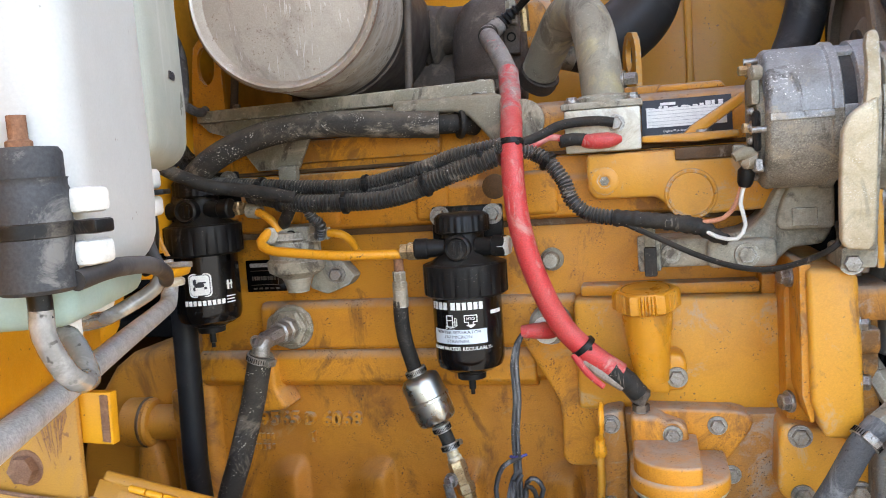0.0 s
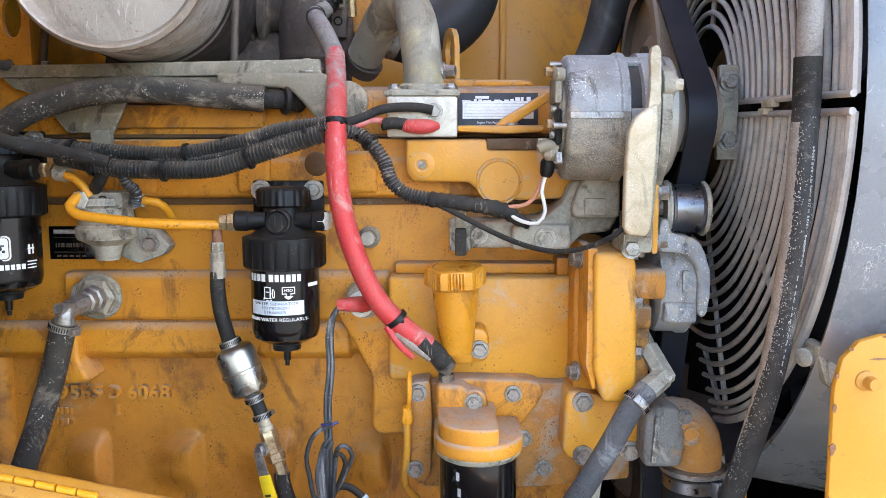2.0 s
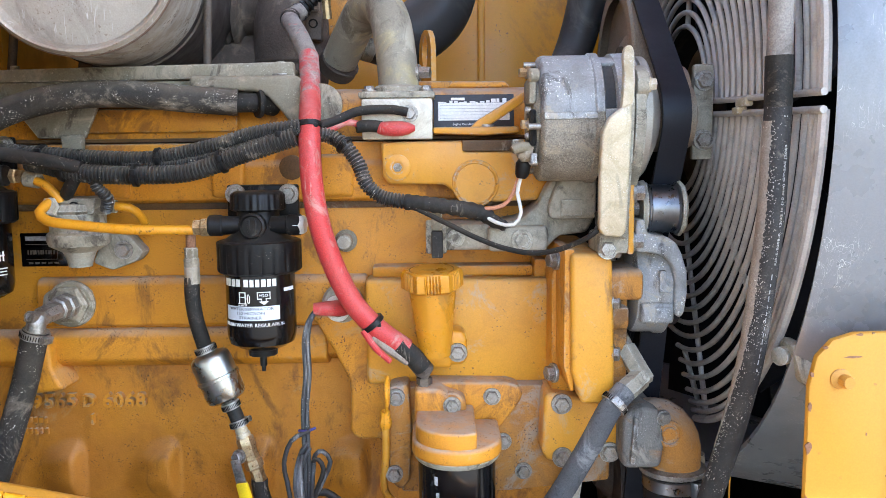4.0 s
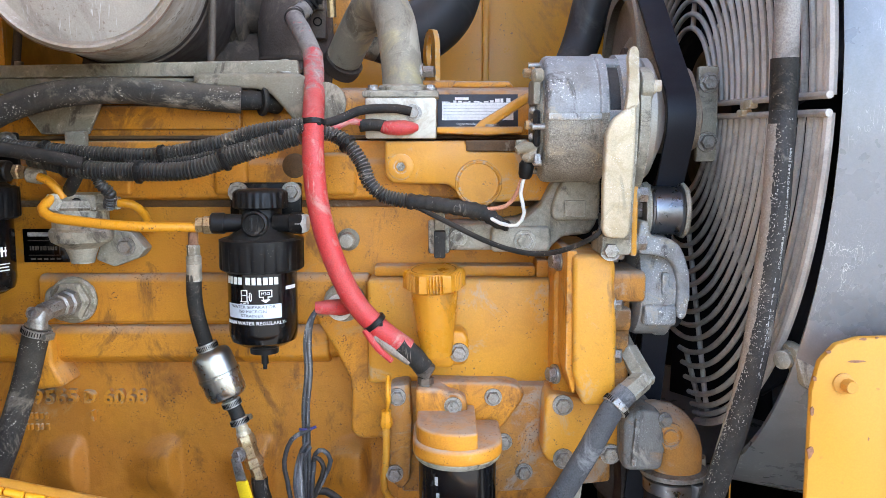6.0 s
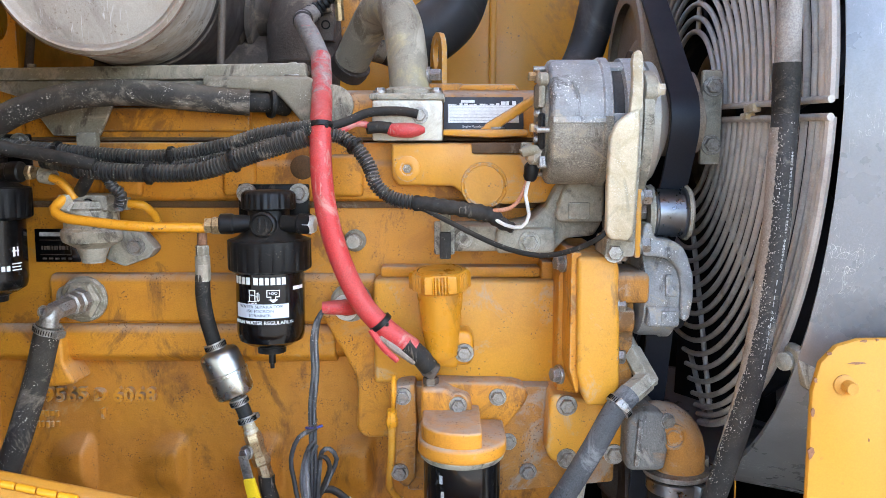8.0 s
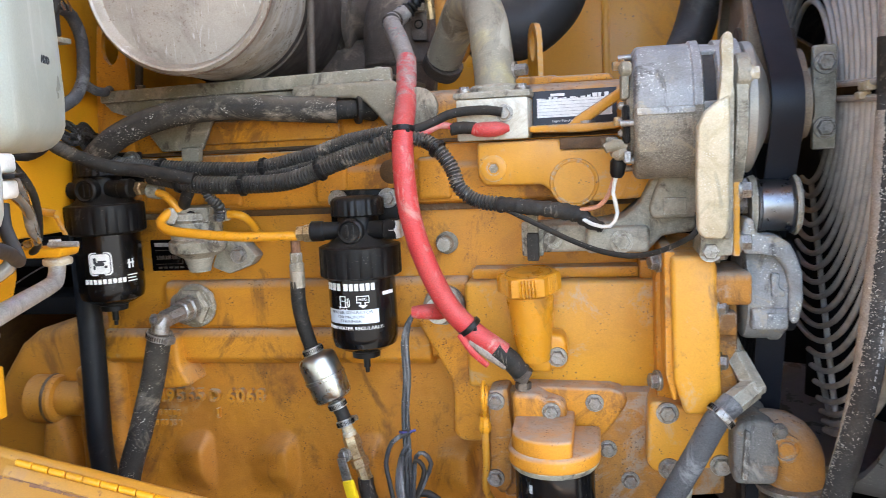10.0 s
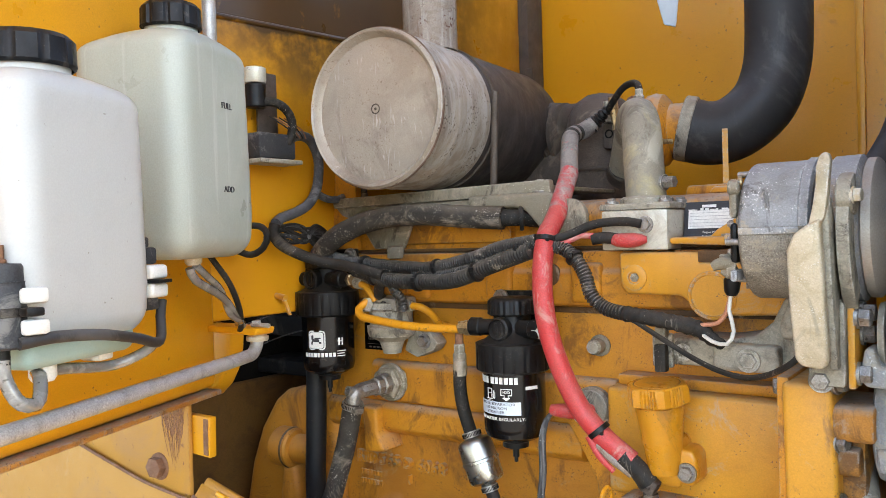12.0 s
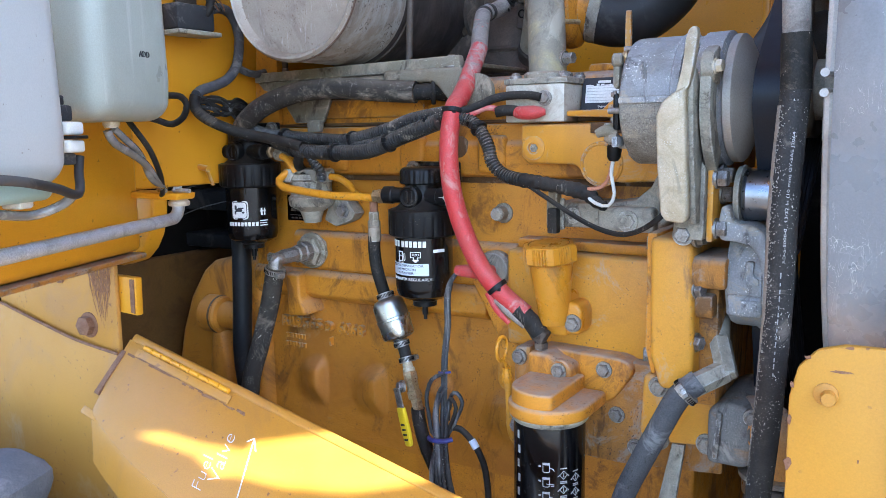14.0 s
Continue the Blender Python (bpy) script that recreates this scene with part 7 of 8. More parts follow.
part("tail", tube([(0.046, -0.058, 0.962), (0.052, -0.054, 0.977), (0.067, -0.051, 0.978), (0.082, -0.050, 0.967), (0.093, -0.050, 0.955), (0.103, -0.048, 0.934), (0.108, -0.046, 0.907), (0.107, -0.040, 0.87), (0.10, -0.03, 0.83)], 0.0048, 12), "rubber", cord)
part("tag", rod((0.0855, -0.0497, 0.9645), (0.0935, -0.0498, 0.9535), 0.0055, 14), "label", cord, "pale printed tag")
part("tie", tube([(0.0225, -0.066, 0.961), (0.030, -0.0735, 0.962), (0.042, -0.0755, 0.963), (0.054, -0.072, 0.964), (0.061, -0.064, 0.965)], 0.0036, 10), "blue_tie", cord, "blue twist tie")
part("tie", tube([(0.037, -0.058, 1.061), (0.043, -0.063, 1.062), (0.051, -0.062, 1.063), (0.057, -0.058, 1.064)], 0.0018, 8), "blue_tie", cord, "blue twist tie")

# muffler and its bracket
MX, MZ = -0.195, 1.630
MUF = (-0.085, 1, 0.0)
muf = thing("muffler", "heat-stained steel muffler drum with a sooty rear", "muffler")
part("drum", lathe([(0.112, 0.0), (0.1155, 0.003), (0.117, 0.008), (0.1155, 0.012), (0.115, 0.055), (0.1156, 0.058), (0.115, 0.061), (0.115, 0.150)], (MX, -0.088, MZ), MUF, 72, caps=False), "muffler", muf)
part("end_disc", lathe([(0.0, 0.009), (0.060, 0.0105), (0.100, 0.0125), (0.1035, 0.0125), (0.1055, 0.010), (0.108, 0.004), (0.110, 0.0), (0.113, -0.0015), (0.1160, 0.003)], (MX, -0.088, MZ), MUF, 72, caps=False), "disc", muf, "flat end disc with speckled rust")
part("rear_drum", lathe([(0.115, 0.150), (0.1156, 0.154), (0.115, 0.41), (0.108, 0.44), (0.085, 0.48), (0.05, 0.51)], (MX, -0.088, MZ), MUF, 64), "heated", muf)
part("edge_seam", lathe([(0.1165, 0), (0.1178, 0.0012), (0.1178, 0.0035), (0.1165, 0.0046)], (MX - 0.0005, -0.0825, MZ), MUF, 64, caps=False), "rusty_seam", muf, "browned rolled seam")
part("disc_rivet", lathe([(0.008, 0), (0.0078, 0.0015), (0.006, 0.0015), (0.005, 0.0002), (0.003, 0.0002), (0.002, 0.002)], (MX - 0.001, -0.0775, MZ), (0.085, -1, 0), 20), "sooty", muf)
part("outlet", tube([(-0.185, 0.045, 1.73), (-0.185, 0.045, 1.835)], 0.0425, 36), "stack", muf, "dirty exhaust stub with rust patches")
part("outlet_flange", lathe([(0.0425, 0), (0.052, 0.002), (0.053, 0.012), (0.066, 0.014), (0.066, 0.05), (0.06, 0.40)], (-0.185, 0.045, 1.828), (0, 0, 1), 40), "rust", muf, "rusty exhaust stack flange")
part("band", lathe([(0.1155, -0.0035), (0.1185, -0.003), (0.1185, 0.003), (0.1155, 0.0035)], (MX - 0.0140, 0.077, MZ), MUF, 56), "sooty", muf, "dark clamping band")
tray = thing("muffler_bracket", "weathered grey muffler bracket with bolts", "bracket")
part("lip", prism([(-0.385, 1.494), (-0.385, 1.510), (0.030, 1.517), (0.032, 1.497)], 0.022, 0.036, 0.003), "tray", tray)
part("shelf", joined(box(-0.38, 0.03, 0.03, 0.24, 1.503, 1.509, 0.002)), "tray", tray)
part("web", prism([(-0.385, 1.495), (-0.372, 1.482), (-0.340, 1.472), (-0.02, 1.474), (0.02, 1.495)], 0.030, 0.0355, 0.001), "tray", tray)
part("stub_ring", lathe([(0.013, 0.0), (0.019, 0.0), (0.020, 0.003), (0.019, 0.006), (0.013, 0.006)], (-0.018, 0.020, 1.466), (0.85, 0.5, 0), 28), "rubber", tray, "black ring round the hose stub")
part("gusset", prism([(-0.10, 1.499), (0.034, 1.499), (0.056, 1.486), (0.080, 1.472), (0.083, 1.452), (0.073, 1.441), (0.046, 1.433), (0.028, 1.437), (0.014, 1.455), (-0.004, 1.475), (-0.02, 1.480), (-0.10, 1.482)], 0.010, 0.028, 0.005, 3), "tray", tray)
part("flange_rim", lathe([(0.022, 0), (0.026, 0.003), (0.026, 0.012), (0.02, 0.014)], (0.066, 0.02, 1.462), (0, -1, 0), 28), "tray", tray)
part("brace", prism([(-0.336, 1.474), (-0.332, 1.458), (-0.307, 1.424), (-0.246, 1.424), (-0.228, 1.462), (-0.228, 1.474)], 0.0365, 0.044, 0.002), "tray", tray)
part("brace_foot", box(-0.273, -0.246, 0.026, 0.04, 1.408, 1.428, 0.003), "tray", tray)
for x, y in ((-0.337, 0.05), (0.012, 0.03)):
    part("bolt", bolt((x, y, 1.500), (0, 0, -1), 0.0095, 0.013, 1.3), "steel", tray)
    part("stud", rod((x, y, 1.505), (x, y, 1.518), 0.0055, 12), "tray", tray)
for x, y0, x1 in ((-0.345, 0.055, -0.325), (-0.094, 0.072, -0.085)):
    part("threaded_rod", rod((x, y0, 1.505), (x1, y0, 1.66), 0.0055, 12), "sooty", tray)

# exhaust side: turbocharger, intake hose, pipes
turbo = thing("turbocharger", "scorched dark turbocharger housing", "turbocharger")
bell_ = lathe([(0.0, 0.094), (0.022, 0.091), (0.042, 0.078), (0.055, 0.055), (0.061, 0.02), (0.061, -0.03), (0.058, -0.07), (0.056, -0.12)], (0, 0, 0), (0, 0, 1), 44, caps=False)
part("turbine_bell", turned(bell_, Matrix.Translation((-0.019, 0.30, 1.582)) @ pose(0, 0, 0, 6, 4, 0)), "turbo", turbo, "smooth scorched bell")
part("bell_seam", lathe([(0.0625, -0.004), (0.064, 0), (0.0625, 0.004)], (-0.019, 0.302, 1.545), (0, 0, 1), 44), "sooty", turbo)
part("manifold", tube([(-0.36, 0.34, 1.525), (-0.2, 0.335, 1.53), (-0.10, 0.33, 1.54), (-0.03, 0.315, 1.55)], [0.05, 0.052, 0.056, 0.05], 28), "sooty", turbo)
part("outlet_neck", tube([(-0.03, 0.31, 1.62), (-0.09, 0.33, 1.63), (-0.16, 0.32, 1.636)], [0.045, 0.040, 0.045], 28), "sooty", turbo)
part("compressor", lathe([(0.040, -0.012), (0.052, -0.008), (0.060, 0.0), (0.063, 0.012), (0.060, 0.026), (0.050, 0.034), (0.043, 0.037), (0.043, 0.07)], (0.046, 0.36, 1.610), (0.95, 0.1, 0.0), 44), "engine", turbo, "yellow compressor housing")
part("flange", lathe([(0.06, -0.006), (0.062, 0), (0.06, 0.006)], (0.022, 0.345, 1.61), (0.9, 0.2, 0), 36), "rust", turbo)
for x_ in (-0.118, -0.100):
    part("clamp_band", lathe([(0.049, -0.006), (0.054, -0.004), (0.054, 0.004), (0.049, 0.006)], (x_, 0.325, 1.618), (1, -0.12, -0.05), 40), "sooty", turbo)
part("feed_nut", joined(lathe([(0.0085, 0), (0.0105, 0.002), (0.0105, 0.016), (0.008, 0.018), (0.008, 0.034)], (0.025, 0.235, 1.616), (0.02, 0, 1), 6)), "cast", turbo, "grey oil feed nut")
part("feed_bracket", prism([(0.012, 1.575), (0.036, 1.573), (0.038, 1.612), (0.030, 1.617), (0.012, 1.616)], 0.238, 0.262, 0.004), "turbo", turbo)
part("feed_bore", lathe([(0.007, 0), (0.0072, 0.0015), (0.005, 0.0015), (0.005, -0.002)], (0.024, 0.238, 1.598), (0, -1, 0), 16, caps=False), "dark", turbo)
part("volute_block", prism([(0.036, 1.586), (0.070, 1.584), (0.073, 1.640), (0.064, 1.658), (0.040, 1.658)], 0.285, 0.33, 0.008, 3), "dirty", turbo, "dusty yellow volute casting")
part("oil_line", tube([(0.075, 0.20, 1.585), (0.09, 0.19, 1.578), (0.13, 0.23, 1.575)], 0.004, 10), "brass", turbo)
part("oil_union", rod((0.05, 0.21, 1.60), (0.048, 0.20, 1.65), 0.007, 8), "brass", turbo)
intake = thing("intake_hose", "large dark rubber intake hose bending upward", "hose", "coolant hoses")
part("hose", tube([(0.095, 0.373, 1.612), (0.135, 0.385, 1.600), (0.175, 0.40, 1.607), (0.215, 0.42, 1.645), (0.233, 0.435, 1.70), (0.238, 0.44, 1.77), (0.238, 0.44, 1.90), (0.238, 0.44, 2.2)], 0.053, 36), "dusthose", intake)
part("clamp", lathe([(0.0535, -0.010), (0.055, -0.008), (0.055, 0.008), (0.0535, 0.010)], (0.103, 0.375, 1.610), (1, 0.25, -0.25), 40), "cast", intake, "dull steel band clamp")
solo("radiator_hose", tube([(0.38, 0.24, 1.47), (0.40, 0.27, 1.50), (0.432, 0.30, 1.563), (0.452, 0.30, 1.642), (0.462, 0.30, 1.72), (0.468, 0.30, 1.9), (0.468, 0.30, 2.1)], 0.030, 30), "dusthose", "dark radiator hose rising behind the alternator", "hose", "coolant hoses")
solo("vertical_beam", joined(box(-0.455, -0.385, 0.70, 0.773, 0.5, 2.31, 0.004), box(-0.392, -0.372, 0.69, 0.7, 1.78, 1.83, 0.003)), "sooty", "dark steel post on the far panel", "post")
rag = thing("heat_wrap", "torn silvery foil hanging by the intake", "foil")
part("hanger", tube([(0.005, 0.55, 1.94), (0.005, 0.56, 1.965), (0.005, 0.66, 1.975), (0.005, 0.785, 1.975)], 0.003, 8), "cast", rag)
part("foil", turned(prism([(-0.03, 0.07), (0.03, 0.07), (0.02, -0.02), (0.016, -0.055), (-0.002, -0.05), (-0.012, -0.01)], -0.004, 0.004, 0.002), Matrix.Translation((0.005, 0.55, 1.90)) @ pose(0, 0, 0, 8, 0, 20) @ Matrix.Scale(1.25, 4)), "label", rag)

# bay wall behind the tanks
solo("wall_rear", joined(box(-0.435, -0.408, -0.22, 0.70, 1.325, 2.32, 0.006), tube([(-0.409, -0.215, 1.7815), (-0.409, -0.05, 1.7885), (-0.409, 0.12, 1.796)], 0.005, 10)), "dark_topped",
     "yellow cab wall turning dark brown toward its top behind the muffler", "wall", kind="structure")
solo("wall_side", joined(turned(box(-0.9, 0.0, -0.012, 0.06, 1.238, 2.3, 0.012, 3), Matrix.Translation((-0.378, -0.245, 0)) @ pose(0, 0, 0, 0, 0, 110))), "body",
     "smooth yellow bay wall carrying the tanks", "wall", kind="structure")
solo("wall_belly", prism([(-0.62, 1.322), (-0.372, 1.322), (-0.376, 1.285), (-0.386, 1.255), (-0.402, 1.232), (-0.425, 1.214), (-0.46, 1.204), (-0.62, 1.196)], -0.215, -0.185, 0.004, 3), "body",
     "yellow rounded lower end of the bay wall", "wall", kind="structure")
solo("wall_hem", turned(box(-0.9, -0.004, -0.020, 0.05, 1.2285, 1.2365, 0.003), Matrix.Translation((-0.378, -0.245, 0)) @ pose(0, 0, 0, 0, 0, 110)), "dirty", "dirty brown hem under the bay wall", "wall", kind="structure")
# stay rod
stay = thing("stay_rod", "galvanised bent stay rod on a yellow tab", "rod")
part("rod", tube([(-0.276, -0.245, 1.316), (-0.277, -0.246, 1.304), (-0.273, -0.256, 1.294), (-0.26, -0.285, 1.292), (-0.20, -0.432, 1.292), (-0.141, -0.575, 1.292), (-0.09, -0.70, 1.292)], 0.0085, 18), "galv", stay)
part("collar", lathe([(0.014, 0), (0.015, 0.002), (0.015, 0.006), (0.011, 0.009)], (-0.276, -0.245, 1.309), (0, 0, 1), 24), "pale", stay, "pale washer collar")
part("tab", prism([(-0.37, 1.318), (-0.262, 1.318), (-0.258, 1.328), (-0.37, 1.328)], -0.262, -0.228, 0.003), "body", stay, "yellow bracket tab")
part("clip", joined(tube([(-0.28, -0.25, 1.331), (-0.262, -0.252, 1.3315), (-0.246, -0.25, 1.331)], 0.003, 8), rod((-0.276, -0.246, 1.328), (-0.276, -0.246, 1.336), 0.006, 12)), "galv", stay)


# washer and coolant tanks
def tank(cx, cy, z0, z1, sx, sy, turn, mat, label, cap_size=1.0, flare=0.1, shoulder=0.15):
    t = thing("fluid_tank", label, "tank", "fluid tanks")
    m = pose(cx, cy, 0, 0, 0, turn)
    shell_ = box(-sx / 2, sx / 2, -sy / 2, sy / 2, z0, z1, 0.024, 6)
    bmesh.ops.subdivide_edges(shell_, edges=[e for e in shell_.edges if e.calc_length() > 0.06], cuts=7, use_grid_fill=True)
    for v in shell_.verts:
        f = (z1 - v.co.z) / (z1 - z0)
        if v.co.y > 0:
            v.co.y *= 1 + flare * f
        if f > 0.86:
            v.co.x *= 1 - 0.5 * (f - 0.86)
            v.co.y *= 1 - 0.5 * (f - 0.86)
        # shoulders fall away from the neck
        if f < 0.13:
            v.co.z -= shoulder * max(0.0, math.hypot(v.co.x - 0.012, v.co.y) - 0.036) * (1 - f / 0.13)
    part("shell", turned(shell_, m), mat, t)
    part("neck", lathe([(0.036 * cap_size, 0), (0.036 * cap_size, 0.012)], m @ Vector((0.012, 0, z1 - 0.004)), (0, 0, 1), 36), mat, t)
    cap = lathe([(r * cap_size, h) for r, h in ((0.039, 0), (0.040, 0.003), (0.0395, 0.005), (0.039, 0.024), (0.036, 0.029), (0.0, 0.03))], m @ Vector((0.012, 0, z1 + 0.006)), (0, 0, 1), 80, caps=False,
                teeth=lambda row, i: 0.0022 * (i % 8 < 6) * (row in (1, 2, 3)) - 0.0005)
    part("cap", cap, "plastic", t, "ribbed black screw cap")
    return t, m


ta, ma = tank(-0.1415, -0.620, 1.360, 1.592, 0.155, 0.155, 20, "tank", "milky white plastic fluid tank with coolant in its base")
tb, mb = tank(-0.2385, -0.402, 1.426, 1.683, 0.142, 0.149, 20, "tank_green", "greenish translucent plastic tank marked for filling", 0.82, 0.16, 0.24)
part("fluid_base", turned(box(-0.066, 0.066, -0.066, 0.066, 1.347, 1.374, 0.011, 4), ma), "coolant", ta, "green coolant showing in the base")
part("outlet", lathe([(0.011, 0), (0.011, 0.012), (0.0085, 0.016)], ma @ Vector((0.045, -0.030, 1.350)), (0, 0, -1), 20), "white", ta)
part("outlet", turned(box(0.028, 0.050, 0.032, 0.052, 1.340, 1.362, 0.003), ma), "white", ta)
for z in (1.4105, 1.3925):
    part("pump_clip", turned(box(0.030, 0.068, 0.0, 0.026, z, z + 0.0135, 0.0035, 3), ma @ pose(0.004, 0.0815, 0)), "white", ta, "white connector clip")
part("clip_strap", turned(box(0.030, 0.0735, 0.003, 0.024, 1.4065, 1.4100, 0.001), ma @ pose(0.004, 0.0815, 0)), "plastic", ta)
part("clip_foot", turned(box(0.032, 0.056, 0.003, 0.026, 1.380, 1.392, 0.002), ma @ pose(0.004, 0.0815, 0)), "greybox", ta)
part("clip_core", turned(joined(box(0.032, 0.056, 0.003, 0.026, 1.4245, 1.441, 0.003), box(0.034, 0.050, 0.005, 0.022, 1.441, 1.451, 0.002)), ma @ pose(0.004, 0.0815, 0)), "greybox", ta)
part("outlet", lathe([(0.010, 0), (0.010, 0.012), (0.0075, 0.016)], mb @ Vector((0.03, 0.0, 1.434)), (0, 0, -1), 24), "pale", tb)
for s, z in (("FULL", 1.600), ("ADD", 1.504)):
    part("mark", lettering(s, 0.010, lambda u, v, q, z=z: mb @ Vector((0.0714 + q, u + 0.015, z + v))), "ink", tb)
bf = thing("washer_pump", "black cylindrical pump strapped beside the white tank", "pump")
WX, WY = -0.0590, -0.678
part("body", lathe([(0.0150, -0.032), (0.0178, -0.030), (0.0178, 0.014), (0.0172, 0.0155), (0.0172, 0.018), (0.0178, 0.019)], (WX, WY, 1.40), (0, 0, 1), 32), "greybox", bf)
part("cap", lathe([(0.0165, 0.019), (0.0165, 0.030), (0.0150, 0.0325), (0.006, 0.033)], (WX, WY, 1.40), (0, 0, 1), 32), "greybox", bf)
part("spigot", lathe([(0.0058, 0), (0.0058, 0.003), (0.0042, 0.004), (0.0042, 0.0145), (0.003, 0.0145)], (WX - 0.001, WY, 1.4325), (0, 0, 1), 14), "rust", bf, "brown corroded spigot")
part("strap", lathe([(0.0180, -0.0035), (0.0187, -0.003), (0.0187, 0.003), (0.0180, 0.0035)], (WX, WY, 1.396), (0, 0, 1), 32), "plastic", bf)
part("clip", joined(block((WX + 0.023, WY + 0.012, 1.396), (0.013, 0.014, 0.0065), 0.0015)), "plastic", bf)
part("clip_pad", joined(block((WX + 0.019, WY + 0.016, 1.408), (0.010, 0.020, 0.012), 0.003), block((WX + 0.019, WY + 0.016, 1.384), (0.010, 0.020, 0.012), 0.003)), "white", bf)
part("outlet", rod((WX, WY, 1.370), (WX, WY, 1.356), 0.0055, 14), "plastic", bf)
solo("clear_hose", tube([(WX, WY, 1.360), (WX, WY, 1.348), (-0.056, -0.674, 1.334), (-0.054, -0.668, 1.325), (-0.056, -0.656, 1.322), (-0.064, -0.648, 1.329), (-0.076, -0.642, 1.340), (-0.092, -0.637, 1.342)], 0.0056, 16), "clear", "clouded clear hose looping under the tank", "hose", "tank hoses")
solo("clear_hose", tube([(-0.096, -0.628, 1.341), (-0.108, -0.600, 1.338), (-0.122, -0.566, 1.333), (-0.126, -0.545, 1.332), (-0.118, -0.528, 1.338), (-0.107, -0.520, 1.346), (-0.104, -0.516, 1.354)], 0.0050, 16), "clear", "clouded clear hose to the tank connector", "hose", "tank hoses")
solo("tank_lead", tube([(-0.042, -0.674, 1.372), (-0.044, -0.645, 1.374), (-0.056, -0.60, 1.370), (-0.078, -0.552, 1.360), (-0.095, -0.525, 1.352), (-0.104, -0.512, 1.351), (-0.115, -0.502, 1.358), (-0.126, -0.495, 1.372), (-0.130, -0.490, 1.388)], 0.0048, 14), "dusthose", "dusty black lead between pump and tank connector", "cable", "tank hoses")
solo("clear_hose", tube([(-0.208, -0.399, 1.415), (-0.212, -0.388, 1.40), (-0.238, -0.33, 1.375), (-0.268, -0.285, 1.345), (-0.285, -0.262, 1.332)], 0.0052, 16), "clear", "dusty clear hose down the bay wall", "hose", "tank hoses")
solo("clear_hose", tube([(-0.206, -0.392, 1.418), (-0.214, -0.372, 1.405), (-0.236, -0.335, 1.385), (-0.256, -0.305, 1.352), (-0.276, -0.272, 1.338), (-0.30, -0.258, 1.333)], 0.0045, 14), "clear", "thin clouded hose beside the wall hose", "hose", "tank hoses")
solo("vent_tube", tube([(-0.25, -0.352, 1.445), (-0.246, -0.335, 1.42), (-0.242, -0.315, 1.39), (-0.262, -0.285, 1.355), (-0.285, -0.265, 1.328), (-0.31, -0.25, 1.322)], 0.0038, 12), "rubber", "thin dark tube down the bay wall", "hose", "tank hoses")
solo("wire_loop", tube([(-0.405, -0.19, 1.463), (-0.37, -0.2, 1.466), (-0.335, -0.2, 1.466), (-0.311, -0.2, 1.463), (-0.300, -0.2, 1.451), (-0.309, -0.2, 1.434), (-0.335, -0.2, 1.424), (-0.365, -0.2, 1.430), (-0.405, -0.19, 1.436)], 0.0048, 14), "rubber", "black wire loop behind the tank", "cable", "tank hoses")
relay = thing("relay_block", "grey relay block with frayed wires on the bay wall", "relay")
part("plate", box(-0.394, -0.388, -0.132, -0.092, 1.60, 1.705, 0.002), "sooty", relay)
part("module", box(-0.388, -0.350, -0.165, -0.092, 1.568, 1.606, 0.003), "greybox", relay, "grey moulded relay module")
part("module_base", box(-0.390, -0.345, -0.167, -0.082, 1.560, 1.567, 0.002), "cast", relay)
part("solenoid", lathe([(0.016, 0), (0.017, 0.002), (0.017, 0.022), (0.013, 0.024)], (-0.37, -0.152, 1.681), (0, 0, 1), 24), "clean", relay)
part("solenoid_body", lathe([(0.014, 0), (0.016, 0.002), (0.016, 0.034), (0.013, 0.036)], (-0.37, -0.152, 1.644), (0, 0, 1), 24), "plastic", relay)
part("lead", tube([(-0.365, -0.150, 1.652), (-0.352, -0.133, 1.653), (-0.350, -0.110, 1.644), (-0.350, -0.098, 1.626), (-0.351, -0.100, 1.603), (-0.356, -0.106, 1.592)], 0.0068, 12), "rubber", relay)
for i in range(4):
    part("strand", tube([(-0.36, -0.135 + 0.01 * i, 1.632), (-0.348, -0.11 + 0.01 * i, 1.615), (-0.350, -0.088 + 0.006 * i, 1.602)], 0.0011, 6), "rust" if i % 2 else "rubber", relay)
solo("wall_loom", tube([(-0.356, -0.098, 1.600), (-0.368, -0.080, 1.606), (-0.374, -0.055, 1.610), (-0.376, -0.033, 1.603), (-0.375, -0.019, 1.575), (-0.373, -0.026, 1.528), (-0.372, -0.048, 1.500), (-0.372, -0.079, 1.486), (-0.371, -0.108, 1.478), (-0.366, -0.124, 1.470)], 0.0082, 16), "paledust", "dusty black taped loom running up the bay wall", "cable", "wiring looms")
solo("loom_branch", tube([(-0.374, -0.030, 1.520), (-0.372, -0.006, 1.510), (-0.374, 0.02, 1.509), (-0.385, 0.05, 1.515)], 0.0062, 14), "paledust", "dusty taped branch leaving the wall loom", "cable", "wiring looms")
bun = thing("loom_bundle", "bundle of dusty loose wires by the wall", "cable")
for i in range(14):
    a = i * 0.45
    part("wire", tube([(-0.375, -0.12 + 0.004 * math.cos(a), 1.462 + 0.012 * math.sin(a)), (-0.372, -0.07 + 0.004 * math.sin(a), 1.452 + 0.014 * math.cos(a * 2)), (-0.385, -0.02, 1.448 + 0.018 * math.sin(a * 1.7)), (-0.40, 0.03, 1.440 + 0.012 * math.cos(a))], 0.0032, 7), "rubber" if i % 3 else "cordgrey", bun)
post = thing("mount_post", "orange steel post with a slot beside the muffler", "bracket")
